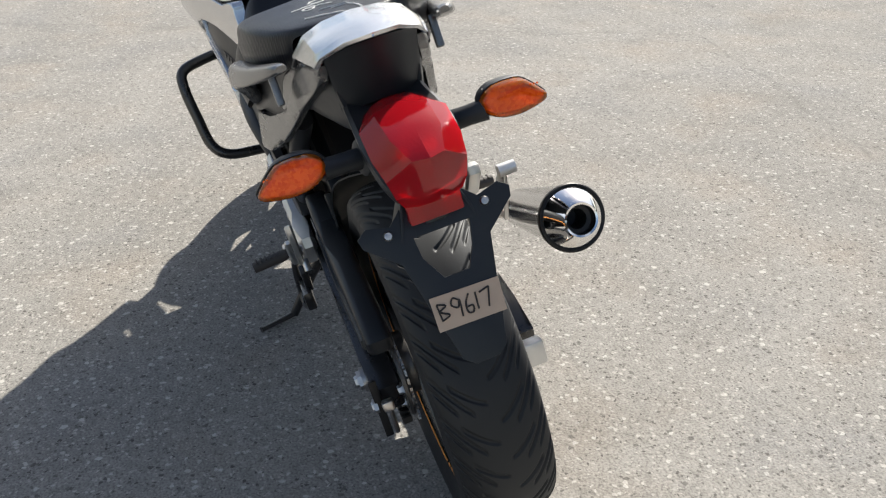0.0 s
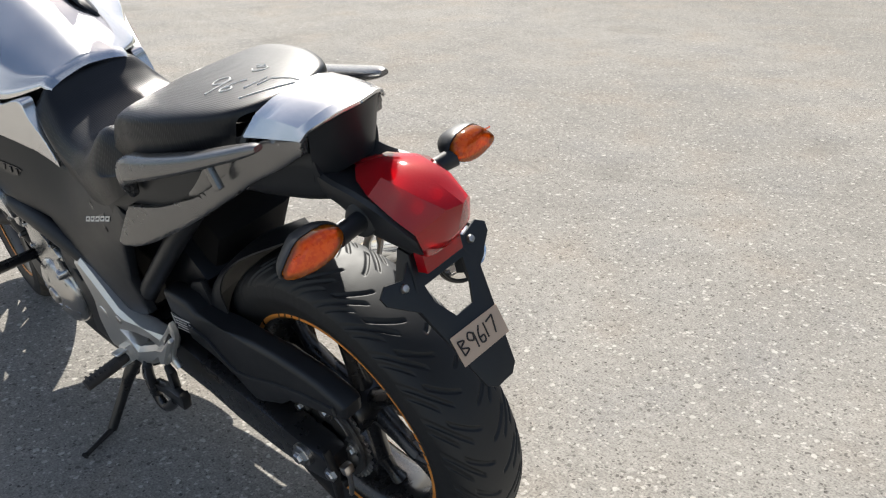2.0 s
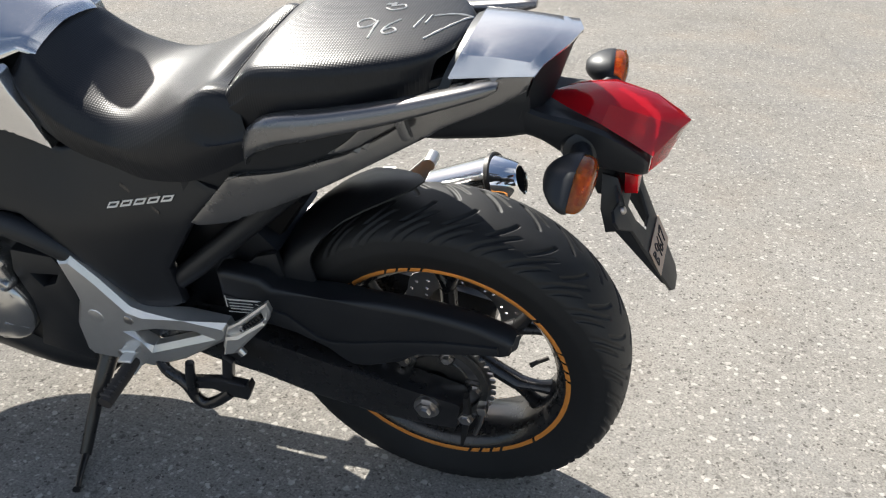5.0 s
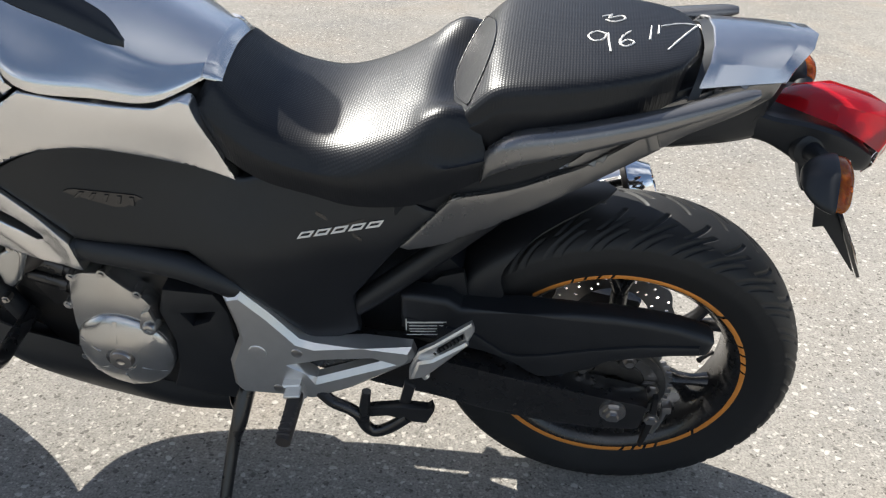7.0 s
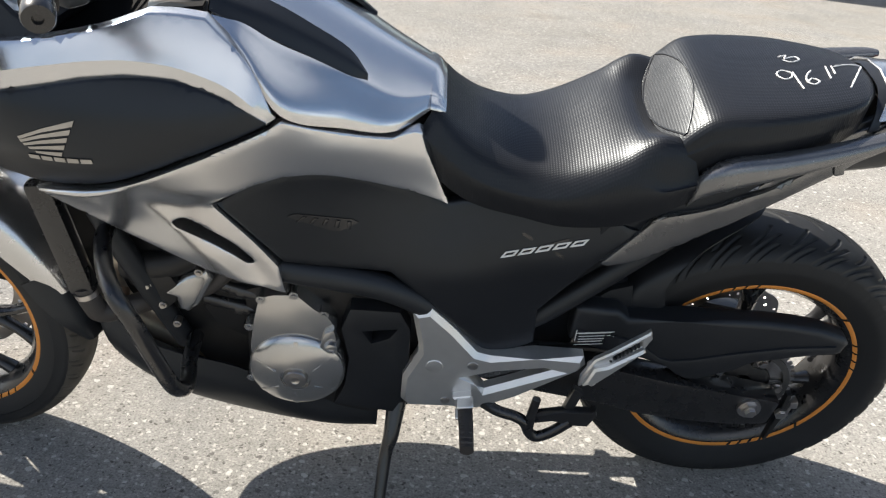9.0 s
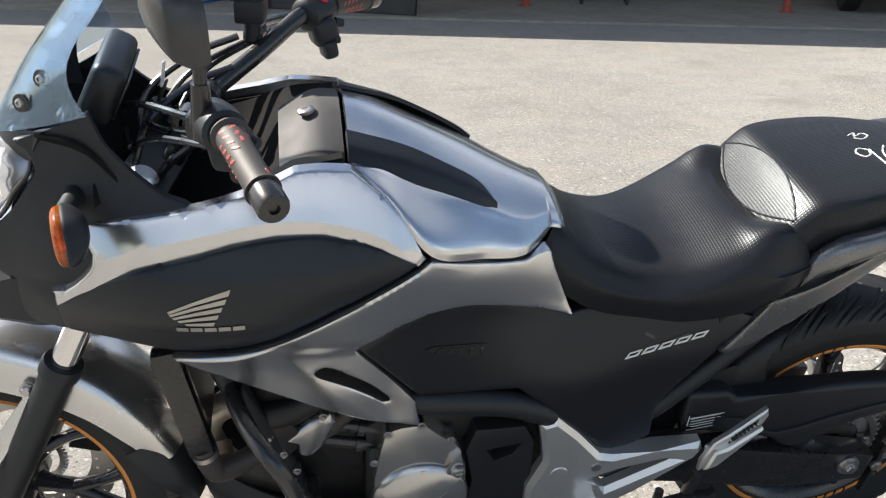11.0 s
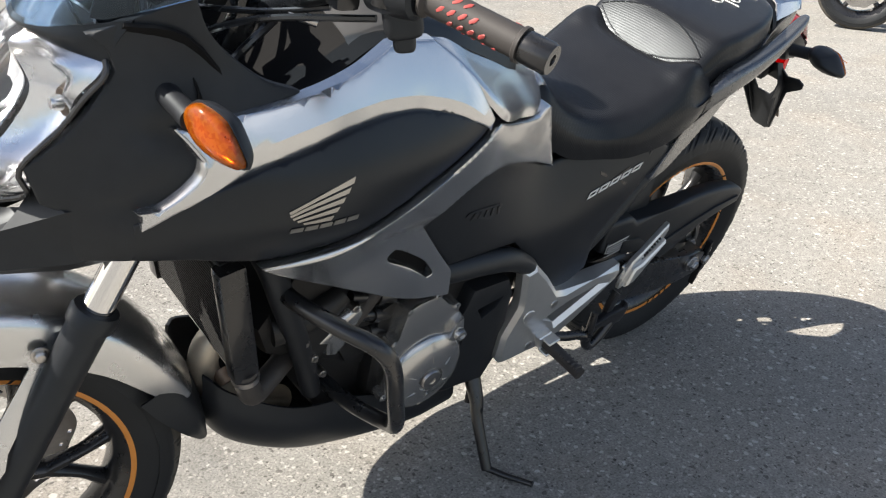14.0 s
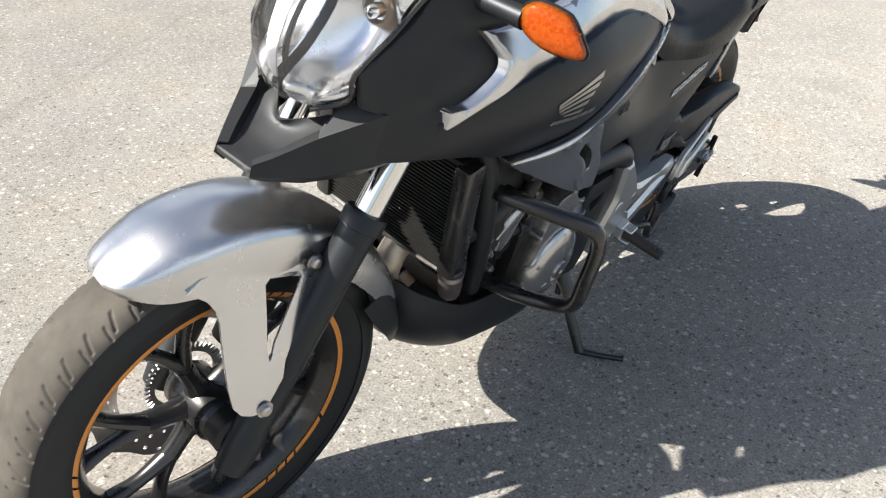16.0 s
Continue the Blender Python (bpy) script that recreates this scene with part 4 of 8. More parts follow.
def crease_height(x):
    """Where the upright lower strip of the shoulder panel folds into its sloping top."""
    low = sorted(SHOULDER_LOW)
    return float(np.interp(x, [p[0] for p in low], [p[1] for p in low])) + float(np.interp(x, [0.86, 0.92, 1.05, 1.20, 1.32], [0.012, 0.024, 0.027, 0.032, 0.044]))


def shoulder_width(x, z):
    fold = crease_height(x)
    base = smooth_width(x, fold) + 0.002
    return base + 0.03 * (fold - z) if z < fold else base - 0.60 * (z - fold) - 1.6 * (z - fold) ** 2


SHOULDER_FOLD = [(x, crease_height(x)) for x in (1.30, 1.26, 1.20, 1.14, 1.08, 1.02, 0.96, 0.91, 0.875)]
LID_FRONT = [(0.842, 0.889), (0.869, 0.931), (0.899, 0.966), (0.942, 1.000)]
side_part("shoulder_panel", SILVER, "silver painted shoulder panel of the tank cover", lambda bm: panel(bm, [
    SHOULDER_LOW + [(0.862, 0.876)], [(0.862, 0.876), (0.850, 0.886)], [(0.850, 0.886)] + [(x + 0.004, z) for x, z in LID_FRONT[1:]],
    [(0.946, 1.000), (0.985, 1.004), (1.02, 1.004)], [(1.02, 1.004), (1.044, 0.996), (1.079, 0.985), (1.152, 0.968), (1.229, 0.954), (1.274, 0.942), (1.300, 0.936)], [(1.300, 0.936), (1.290, 0.924), (1.279, 0.908)], [(1.279, 0.908), (1.284, 0.888), (1.304, 0.864), (1.326, 0.845)], [(1.326, 0.845), (1.345, 0.840)], [(1.345, 0.840), (1.346, 0.815)]], 0.008, 0.014, 0.003, width=shoulder_width, creases=(SHOULDER_FOLD,)), 23)
side_part("wing_panel", MATT, "matt black panel with a winged emblem", lambda bm: panel(bm, [
    [(1.351, 0.818), (1.304, 0.851), (1.231, 0.891), (1.163, 0.910), (1.105, 0.924), (1.048, 0.930), (0.984, 0.927), (0.912, 0.907), (0.866, 0.886), (0.858, 0.876)],
    [(0.858, 0.876), (0.912, 0.850), (0.972, 0.822), (1.019, 0.799), (1.066, 0.777), (1.115, 0.759), (1.185, 0.742), (1.234, 0.745), (1.29, 0.756), (1.353, 0.756)], [(1.353, 0.756), (1.351, 0.818)]], 0.0, 0.006, 0.003))


def shoulder_lip(bm):
    """The folded-back front edge of the shoulder panel."""
    rows = []
    for x, z in [*spline([(1.300, 0.936), (1.290, 0.924), (1.279, 0.908)], 3), *spline([(1.279, 0.907), (1.284, 0.888), (1.304, 0.864), (1.326, 0.845)], 4), (1.345, 0.840)]:
        w = shoulder_width(x, z) + 0.0065
        rows.append([(x, w, z), (x + 0.003, w - 0.003, z - 0.001), (x + 0.006, w - 0.016, z - 0.002)])
    grid_sheet(bm, rows, 0.002, per_u=2, per_v=1, smooth_v=False)


side_part("shoulder_lip", SILVER, "silver folded front edge of the shoulder panel", shoulder_lip)
MID_TOP = [(0.948, 0.734), (0.905, 0.764), (0.850, 0.786), (0.785, 0.784), (0.698, 0.754), (0.599, 0.713)]
COWL_EDGE = [(0.972, 0.818), (1.019, 0.795), (1.066, 0.773), (1.115, 0.755), (1.203, 0.734)]


def fade(a, b, v):
    t = min(max((v - a) / (b - a), 0.0), 1.0)
    return t * t * (3 - 2 * t)


def cowl(bm, *args, **more):
    """The side cowl, with a hollow round the slot."""
    panel(bm, *args, **more)
    for v in bm.verts:
        x, z = v.co.x, v.co.z
        across = (0.708 - z) * -0.65 + (0.998 - x) * 0.76
        v.co.y -= 0.007 * fade(-0.020, 0.014, across) * (1 - fade(0.730, 0.765, z)) * fade(0.850, 0.90, x)


side_part("side_cowl", SILVER, "silver painted side cowl with a narrow slot", lambda bm: cowl(bm, [
    [(0.842, 0.885), (0.79, 0.863), (0.732, 0.845), (0.692, 0.836)], [(0.692, 0.836), (0.665, 0.842), (0.648, 0.838), (0.640, 0.812), (0.600, 0.716)],
    MID_TOP[::-1], [(0.948, 0.734), (0.855, 0.612)], [(0.855, 0.612), (0.846, 0.556)],
    [(0.846, 0.556), (0.906, 0.572), (0.960, 0.594), (1.046, 0.640), (1.135, 0.689), (1.180, 0.714), (1.203, 0.731)],
    [(1.203, 0.734), (1.115, 0.755), (1.066, 0.773), (1.019, 0.795), (0.972, 0.818), (0.912, 0.847), (0.860, 0.872)], [(0.860, 0.872), (0.842, 0.885)]], 0.014, 0.018, 0.003, 0.0105,
    holes=([[(0.999, 0.704), (0.985, 0.702), (0.929, 0.662), (0.897, 0.625)], [(0.897, 0.625), (0.895, 0.616), (0.905, 0.614)], [(0.905, 0.614), (0.936, 0.642), (0.970, 0.668), (1.002, 0.688)], [(1.002, 0.688), (1.007, 0.698), (0.999, 0.704)]],)))
side_part("side_panel", MATT, "matt black side panel under the seat", lambda bm: panel(bm, [
    [(x - 0.004, z - 0.005) for x, z in MID_TOP], [(0.595, 0.708), (0.560, 0.716), (0.492, 0.712), (0.424, 0.712), (0.349, 0.726)], [(0.349, 0.726), (0.300, 0.706)], [(0.300, 0.706), (0.352, 0.640), (0.430, 0.52)],
    [(0.430, 0.52), (0.424, 0.440)], [(0.424, 0.440), (0.470, 0.418), (0.510, 0.418)], [(0.510, 0.418), (0.560, 0.47), (0.623, 0.535), (0.682, 0.592)], [(0.682, 0.592), (0.774, 0.600), (0.850, 0.610)], [(0.850, 0.610), (0.944, 0.729)]], 0.0, 0.006, 0.006))
side_part("frame_rail", BLACK, "black frame rail below the side panel", lambda bm: tube(bm, [(0.885, 0.150, 0.60), (0.85, 0.165, 0.586), (0.77, 0.168, 0.578), (0.69, 0.165, 0.560), (0.62, 0.155, 0.515), (0.56, 0.14, 0.45)], [0.018, 0.022, 0.023, 0.023, 0.020, 0.018], 12, 5))
side_part("seat_rail", BLACK, "black tubular seat rail", lambda bm: tube(bm, [(0.47, 0.125, 0.45), (0.40, 0.130, 0.510), (0.25, 0.116, 0.650), (0.16, 0.098, 0.735)], 0.019, 12, 5))
def ledge(bm):
    """A narrow fold where the cowl steps out below the wing panel: a tapered tube added for its highlight line."""
    run = []
    for i in range(12):
        x = 1.052 + 0.146 * i / 11
        z = float(np.interp(x, [p[0] for p in COWL_EDGE], [p[1] for p in COWL_EDGE]))
        run.append((x, smooth_width(x, z) + 0.0105, z - 0.005))
    tube(bm, run, [0.0012 + 0.0048 * math.sin(math.pi * i / 11) for i in range(12)], 10, 3)


side_part("cowl_ledge", SILVER, "narrow silver ledge under the wing panel, shaped for its highlight line", ledge)
# vents in the side panel
bm = shape()
prism(bm, [(0.841, 0.705), (0.834, 0.709), (0.826, 0.709), (0.744, 0.692), (0.735, 0.686), (0.762, 0.673), (0.775, 0.674), (0.828, 0.698)], 0, 0.0012)
for i in range(5):
    x, z = 0.818 - i * 0.0165, 0.7045 - i * 0.0036
    prism(bm, [(x, z), (x - 0.006, z - 0.001), (x + 0.004 - 0.006 * i * 0.4, z - 0.010 - 0.0012 * i), (x + 0.010 - 0.006 * i * 0.4, z - 0.009 - 0.0012 * i)], 0.001, 0.0035, 0.0008)
for v in bm.verts:
    v.co.y += smooth_width(v.co.x, v.co.z) + 0.0006
part("air_vent", bm, METAL, bike, "small black vent slots in the side panel")
bm = shape()
for i in range(12):
    x0, x1 = 0.885 + i * 0.0115, 0.885 + (i + 1) * 0.0115
    z0, z1 = 0.607 + i * 0.0078, 0.607 + (i + 1) * 0.0078
    y = smooth_width(x0, z0) - 0.011
    prism(bm, [(x0, z0 - 0.012), (x1, z1 - 0.012), (x1, z1 + 0.028), (x0, z0 + 0.028)], y - 0.004, y)
part("cowl_slot_backing", bm, INNER, bike)
# badges
bm = shape()
for i in range(5):
    k = i / 4
    tip = (1.109 + 0.024 * k, 0.880 - 0.052 * k)
    root = (1.193 - 0.020 * k * k, 0.843 - 0.020 * k)
    mid = (root[0] + 0.45 * (tip[0] - root[0]), root[1] + 0.45 * (tip[1] - root[1]) + 0.003 * (1 - k))
    thick = 0.0085 - 0.001 * k
    prism(bm, [root, mid, tip, (tip[0] + 0.003, tip[1] - thick), (mid[0] + 0.002, mid[1] - thick * 0.72), (root[0] - 0.002, root[1] - thick * 0.45)], 0, 0.001)
for i in range(5):
    x, z = 1.1855 - i * 0.0186, 0.8035 + i * 0.0014
    prism(bm, [(x, z + 0.002), (x - 0.0155, z + 0.0032), (x - 0.0155, z + 0.0112), (x, z + 0.0100)], 0, 0.001)
for v in bm.verts:
    v.co.y += smooth_width(v.co.x, v.co.z) + 0.0008
part("wing_emblem", bm, BADGE, bike, "pale winged emblem over a row of bars")
bm = shape()
for i in range(5):
    x = 0.508 - i * 0.0265
    z = 0.634 + i * 0.0084
    prism(bm, [(x, z), (x - 0.021, z + 0.0066), (x - 0.0285, z + 0.0186), (x - 0.0075, z + 0.012)], 0, 0.001, holes=([(x - 0.0052, z + 0.0045), (x - 0.0190, z + 0.009), (x - 0.0230, z + 0.0145), (x - 0.0092, z + 0.010)],))
for v in bm.verts:
    v.co.y += smooth_width(v.co.x, v.co.z) + 0.0012
part("model_badge", bm, WHITE, bike, "row of white bars on the side panel")
bm = shape()
for a, b in (((0.485, 0.640), (0.405, 0.676)), ((0.478, 0.676), (0.408, 0.644))):
    prism(bm, [a, b, (b[0], b[1] + 0.006), (a[0], a[1] + 0.006)], 0, 0.0006)
for v in bm.verts:
    v.co.y += smooth_width(v.co.x, v.co.z) + 0.0006
part("badge_cross", bm, METAL, bike)

# ---- tank cover lid ----
def lid_section(x, low_z, low_w, crest_z, crest_w, top_z):
    half = [(x, low_w, low_z), (x, low_w * 0.97, low_z + 0.3 * (crest_z - low_z)), (x, crest_w + 0.35 * (low_w - crest_w), low_z + 0.75 * (crest_z - low_z)), (x, crest_w, crest_z), (x, crest_w * 0.55, crest_z + 0.6 * (top_z - crest_z))]
    return half + [(x, 0, top_z)] + [(a, -b, c) for a, b, c in reversed(half)]


LID = ((0.632, 0.852, 0.080, 0.868, 0.062, 0.880), (0.690, 0.843, 0.143, 0.884, 0.100, 0.910), (0.760, 0.858, 0.170, 0.920, 0.113, 0.948), (0.843, 0.893, 0.208, 0.958, 0.120, 0.990), (0.900, 0.958, 0.165, 0.985, 0.122, 1.016), (0.945, 0.990, 0.130, 0.997, 0.118, 1.030))
bm = shape()
grid_sheet(bm, [lid_section(*s) for s in LID], 0.006, per_u=4, per_v=6)
lid = part("tank_lid", bm, SILVER, bike, "silver painted storage lid where a tank would be")
for side in (1, -1):
    bm = shape()
    rows = []
    for x, zl, yl, zt, yt in ((0.732, 0.898, 0.112, 0.908, 0.104), (0.76, 0.914, 0.120, 0.937, 0.088), (0.81, 0.938, 0.124, 0.967, 0.086), (0.87, 0.966, 0.129, 0.996, 0.082), (0.947, 0.996, 0.126, 1.018, 0.076)):
        rows.append([(x, side * yl, zl + 0.003), (x, side * (yl * 0.6 + yt * 0.4), zl + 0.45 * (zt - zl) + 0.010), (x, side * yt, zt + 0.004)])
    grid_sheet(bm, rows, 0.006 * side, per_u=5, per_v=5)
    part("lid_inlay", bm, MATT, lid, "matt black inlay on the lid")
bm = shape()
rows = [lid_section(0.640, 0.852, 0.086, 0.866, 0.064, 0.876), lid_section(0.628, 0.848, 0.083, 0.861, 0.061, 0.869), lid_section(0.618, 0.842, 0.078, 0.852, 0.056, 0.860)]
grid_sheet(bm, rows, 0.006, per_u=4, per_v=3)
part("lid_tail_trim", bm, SILVER, bike, "silver trim strip between lid and seat")

# ---- seats ----
def seat_section(x, top, w, mid, low, crown=0.012, ear=0.0):
    half = [(x + ear, w * 0.97, low), (x + ear, w, mid), (x + ear * 0.7, w * 0.965, max(top - 0.036, mid + 0.004)), (x, w * 0.80, top - crown), (x, w * 0.42, top - crown * 0.2)]
    return half + [(x, 0, top)] + [(a, -b, c) for a, b, c in reversed(half)]


bm = shape()
rows = [seat_section(0.634, 0.860, 0.102, 0.826, 0.808, 0.008, 0.020), seat_section(0.618, 0.856, 0.116, 0.808, 0.780, 0.012, 0.022), seat_section(0.588, 0.830, 0.128, 0.778, 0.742, 0.014, 0.018), seat_section(0.545, 0.803, 0.138, 0.754, 0.716, 0.012, 0.008), seat_section(0.482, 0.790, 0.148, 0.742, 0.706, 0.012), seat_section(0.420, 0.801, 0.164, 0.745, 0.705, 0.012), seat_section(0.350, 0.834, 0.175, 0.766, 0.720, 0.010, -0.004), seat_section(0.318, 0.843, 0.178, 0.784, 0.737, -0.006, -0.010), seat_section(0.290, 0.836, 0.176, 0.796, 0.756, -0.026, -0.020), seat_section(0.250, 0.828, 0.164, 0.806, 0.780, -0.030, -0.026)]
grid_sheet(bm, rows, 0.0, per_u=5, per_v=6)
seat = part("rider_seat", bm, SEAT, bike, "black vinyl rider seat with a woven grain", 60)


def pillion_section(x, top, w, mid, low, crown, bow):
    """A section of the passenger seat; its edges lie behind its middle by bow."""
    half = [(w * 0.97, low), (w, mid), (w * 0.985, max(top - 0.030, mid + 0.004)), (w * 0.90, top - crown * 0.62), (w * 0.50, top - crown * 0.12)]
    half = [(x - bow * (y / w) ** 2, y, z) for y, z in half]
    return half + [(x, 0, top)] + [(a, -b, c) for a, b, c in reversed(half)]


bm = shape()
rows = [pillion_section(0.312, 0.806, 0.120, 0.800, 0.790, 0.001, 0.004), pillion_section(0.290, 0.837, 0.140, 0.820, 0.800, 0.002, 0.006), pillion_section(0.270, 0.865, 0.147, 0.838, 0.806, 0.003, 0.008), pillion_section(0.250, 0.890, 0.150, 0.850, 0.810, 0.006, 0.010), pillion_section(0.236, 0.903, 0.151, 0.860, 0.814, 0.008, 0.012), pillion_section(0.214, 0.911, 0.152, 0.864, 0.820, 0.010, 0.012), pillion_section(0.165, 0.918, 0.152, 0.869, 0.832, 0.012, 0.006), pillion_section(0.085, 0.925, 0.140, 0.878, 0.850, 0.012, -0.004), pillion_section(0.010, 0.929, 0.118, 0.884, 0.862, 0.014, -0.022), pillion_section(-0.034, 0.928, 0.098, 0.888, 0.872, 0.012, -0.034), pillion_section(-0.047, 0.920, 0.088, 0.890, 0.876, 0.010, -0.036)]
grid_sheet(bm, rows, 0.0, per_u=5, per_v=6)
pillion_tree = BVHTree.FromBMesh(bm)
pillion = part("passenger_seat", bm, SEAT, bike, "black vinyl passenger seat with chalked lot number", 60)

# lens-shaped panel on the bolster, framed by a raised seam
bm = shape()
rows, low_seam, top_seam = [], [], []
for k in range(13):
    u = -1 + k / 6
    low, high = 0.292 - 0.030 * u * u, 0.238 + 0.022 * u * u
    row = []
    for v in (0.0, 0.25, 0.5, 0.75, 1.0):
        hit = pillion_tree.ray_cast(Vector((low + (high - low) * v, 0.128 * u, 1.2)), Vector((0, 0, -1)))[0]
        row.append((hit.x, hit.y, hit.z + 0.0008))
    rows.append(row)
    low_seam.append(row[0])
    top_seam.append(row[-1])
grid_sheet(bm, rows, 0.0, per_u=3, per_v=3)
part("bolster_panel", bm, PANEL_VINYL, pillion, "woven vinyl panel on the bolster", 60)
for run in (low_seam, top_seam):
    bm = shape()
    tube(bm, run, 0.0016, 8, 3)
    part("seat_seam", bm, SEAT, pillion, "stitched seam round the bolster panel")


# ---- tail ----
def cap_row(xc, zc, bow, w_mid, w_edge, z_edge, w_low, z_low, x_low):
    """A rib of the tail cap: flat top, a crease, then a sloping flank; the edges lie ahead of the middle."""
    half = [(x_low, w_low, z_low), (xc + bow, w_edge, z_edge), (xc + bow * 0.30, w_mid, zc - 0.004)]
    return half + [(xc, 0, zc)] + [(a, -b, c) for a, b, c in reversed(half)]


bm = shape()
rows = [cap_row(-0.054, 0.934, 0.008, 0.040, 0.069, 0.919, 0.090, 0.893, -0.034), cap_row(-0.120, 0.936, 0.016, 0.038, 0.068, 0.918, 0.083, 0.899, -0.090), cap_row(-0.189, 0.934, 0.038, 0.035, 0.065, 0.914, 0.073, 0.902, -0.144)]
grid_sheet(bm, rows, 0.004, per_u=3, per_v=6, smooth_u=False)
bmesh.ops.bevel(bm, geom=[e for e in bm.edges if e.is_manifold and e.calc_face_angle(0) > 0.5], offset=0.0015, segments=2, affect="EDGES")
part("tail_cap", bm, SILVER, bike, "silver painted tail cap behind the seat", 30)
side_part("tail_panel", GREY, "dark silver plastic tail side panel", lambda bm: panel(bm, [
    [(0.351, 0.646), (0.277, 0.734)], [(0.277, 0.734), (0.198, 0.746), (0.136, 0.767), (0.095, 0.783), (0.033, 0.822), (-0.015, 0.862), (-0.073, 0.896), (-0.142, 0.903)], [(-0.142, 0.903), (-0.134, 0.880)],
    [(-0.134, 0.880), (-0.095, 0.856), (-0.028, 0.822), (0.007, 0.800), (0.131, 0.726), (0.213, 0.684), (0.287, 0.652), (0.351, 0.640)]], 0.0, 0.006, 0.004, 0.012, lambda x, z: float(np.interp(x, [-0.18, -0.138, -0.085, -0.03, 0.0, 0.1, 0.2, 0.3, 0.36], [0.060, 0.0765, 0.088, 0.096, 0.105, 0.125, 0.146, 0.166, 0.176]))))
side_part("tail_upper_panel", MATT, "matt dark panel between seat and grab rail", lambda bm: panel(bm, [
    [(0.36, 0.715), (0.30, 0.795), (0.23, 0.825), (0.20, 0.835)], [(0.20, 0.83), (0.10, 0.855), (0.0, 0.885), (-0.05, 0.90)], [(-0.05, 0.90), (-0.04, 0.865)], [(-0.04, 0.865), (0.03, 0.808), (0.10, 0.772), (0.20, 0.732), (0.28, 0.700), (0.36, 0.672)], [(0.36, 0.672), (0.36, 0.715)]], 0.0, 0.006, 0.003, 0.014, lambda x, z: float(np.interp(x, [-0.1, 0.0, 0.1, 0.2, 0.3, 0.36], [0.068, 0.092, 0.115, 0.136, 0.152, 0.160]))))

side_part("tail_inner_panel", GREY, "silver grey panel under the grab rail", lambda bm: panel(bm, [
    [(0.135, 0.772), (0.10, 0.800), (0.06, 0.842), (0.03, 0.860)], [(0.03, 0.860), (-0.02, 0.880), (-0.06, 0.890)], [(-0.06, 0.890), (-0.05, 0.872), (0.0, 0.842), (0.05, 0.810)], [(0.05, 0.810), (0.10, 0.780), (0.135, 0.772)]], 0.0, 0.004, 0.003, 0.014, lambda x, z: float(np.interp(x, [-0.1, 0.0, 0.1, 0.14], [0.074, 0.097, 0.119, 0.126]))))


def grab(bm):
    rows = []
    for x, y, z, h, w in ((0.240, 0.154, 0.776, 0.014, 0.016), (0.229, 0.160, 0.802, 0.018, 0.024), (0.192, 0.164, 0.829, 0.020, 0.034), (0.12, 0.158, 0.847, 0.016, 0.034), (0.03, 0.145, 0.869, 0.012, 0.030), (-0.05, 0.128, 0.891, 0.009, 0.026), (-0.09, 0.119, 0.902, 0.007, 0.020), (-0.106, 0.115, 0.906, 0.004, 0.012)):
        rows.append([(x, y + w * 0.5, z - h), (x, y + w * 0.62, z), (x, y + w * 0.35, z + h), (x, y - w * 0.35, z + h), (x, y - w * 0.6, z), (x, y - w * 0.4, z - h)])
    grid_sheet(bm, rows, 0.0, True, per_u=3, per_v=5)
    bmesh.ops.holes_fill(bm, edges=bm.edges, sides=0)
    box(bm, (0.016, 0.012, 0.05), pose(0.02, 0.126, 0.842, 0, 20, 0), 0.004)


for ob in side_part("grab_rail", GREY, "dark silver plastic grab rail", grab)[1:]:
    ob.data.transform(Matrix.Translation((0, 0, 0.006)))
bm = shape()
rows = []
for x, top, w, low in ((-0.042, 0.925, 0.094, 0.876), (-0.056, 0.931, 0.092, 0.880)):
    rows.append([(x + 0.020, w, low), (x + 0.012, w * 0.86, low + 0.022), (x + 0.006, w * 0.70, top - 0.016), (x, w * 0.40, top - 0.003), (x, 0, top), (x, -w * 0.40, top - 0.003), (x + 0.006, -w * 0.70, top - 0.016), (x + 0.012, -w * 0.86, low + 0.022), (x + 0.020, -w, low)])
grid_sheet(bm, rows, 0.004, per_u=3, per_v=2)
part("seam_band", bm, MATT, bike, "dark seam band behind the seat")
# black panel that closes the tail under the cap's rear edge
bm = shape()
rows = []
for t in (0.0, 0.12, 0.55, 1.0):
    row = []
    for u in (-1, -0.88, -0.5, 0, 0.5, 0.88, 1):
        edge = -0.186 + 0.036 * u * u
        row.append((edge + (0.003 + 0.026 * t if t else 0.0), (0.0635 - 0.006 * t) * u, 0.930 - 0.016 * u * u - 0.088 * t))
    rows.append(row)
grid_sheet(bm, rows, 0.004, per_u=3, per_v=4, smooth_v=False)
part("tail_end_panel", bm, BLACK, bike, "black panel closing the tail")
# tail underside, light carrier and number holder
bm = shape()
rows = []
for x, zt, zb, w in ((0.21, 0.79, 0.735, 0.124), (0.05, 0.842, 0.782, 0.098), (-0.02, 0.868, 0.788, 0.086), (-0.09, 0.880, 0.792, 0.068), (-0.135, 0.872, 0.798, 0.054)):
    rows.append([(x, w, zt), (x, w, (zt + zb) / 2), (x, w * 0.8, zb), (x, 0, zb - 0.004), (x, -w * 0.8, zb), (x, -w, (zt + zb) / 2), (x, -w, zt), (x, 0, zt + 0.008)])
grid_sheet(bm, rows, 0.0, True, per_u=3, per_v=4)
bmesh.ops.holes_fill(bm, edges=bm.edges, sides=0)
part("tail_underside", bm, BLACK, bike, "black plastic under the tail")
bm = shape()
rows = []
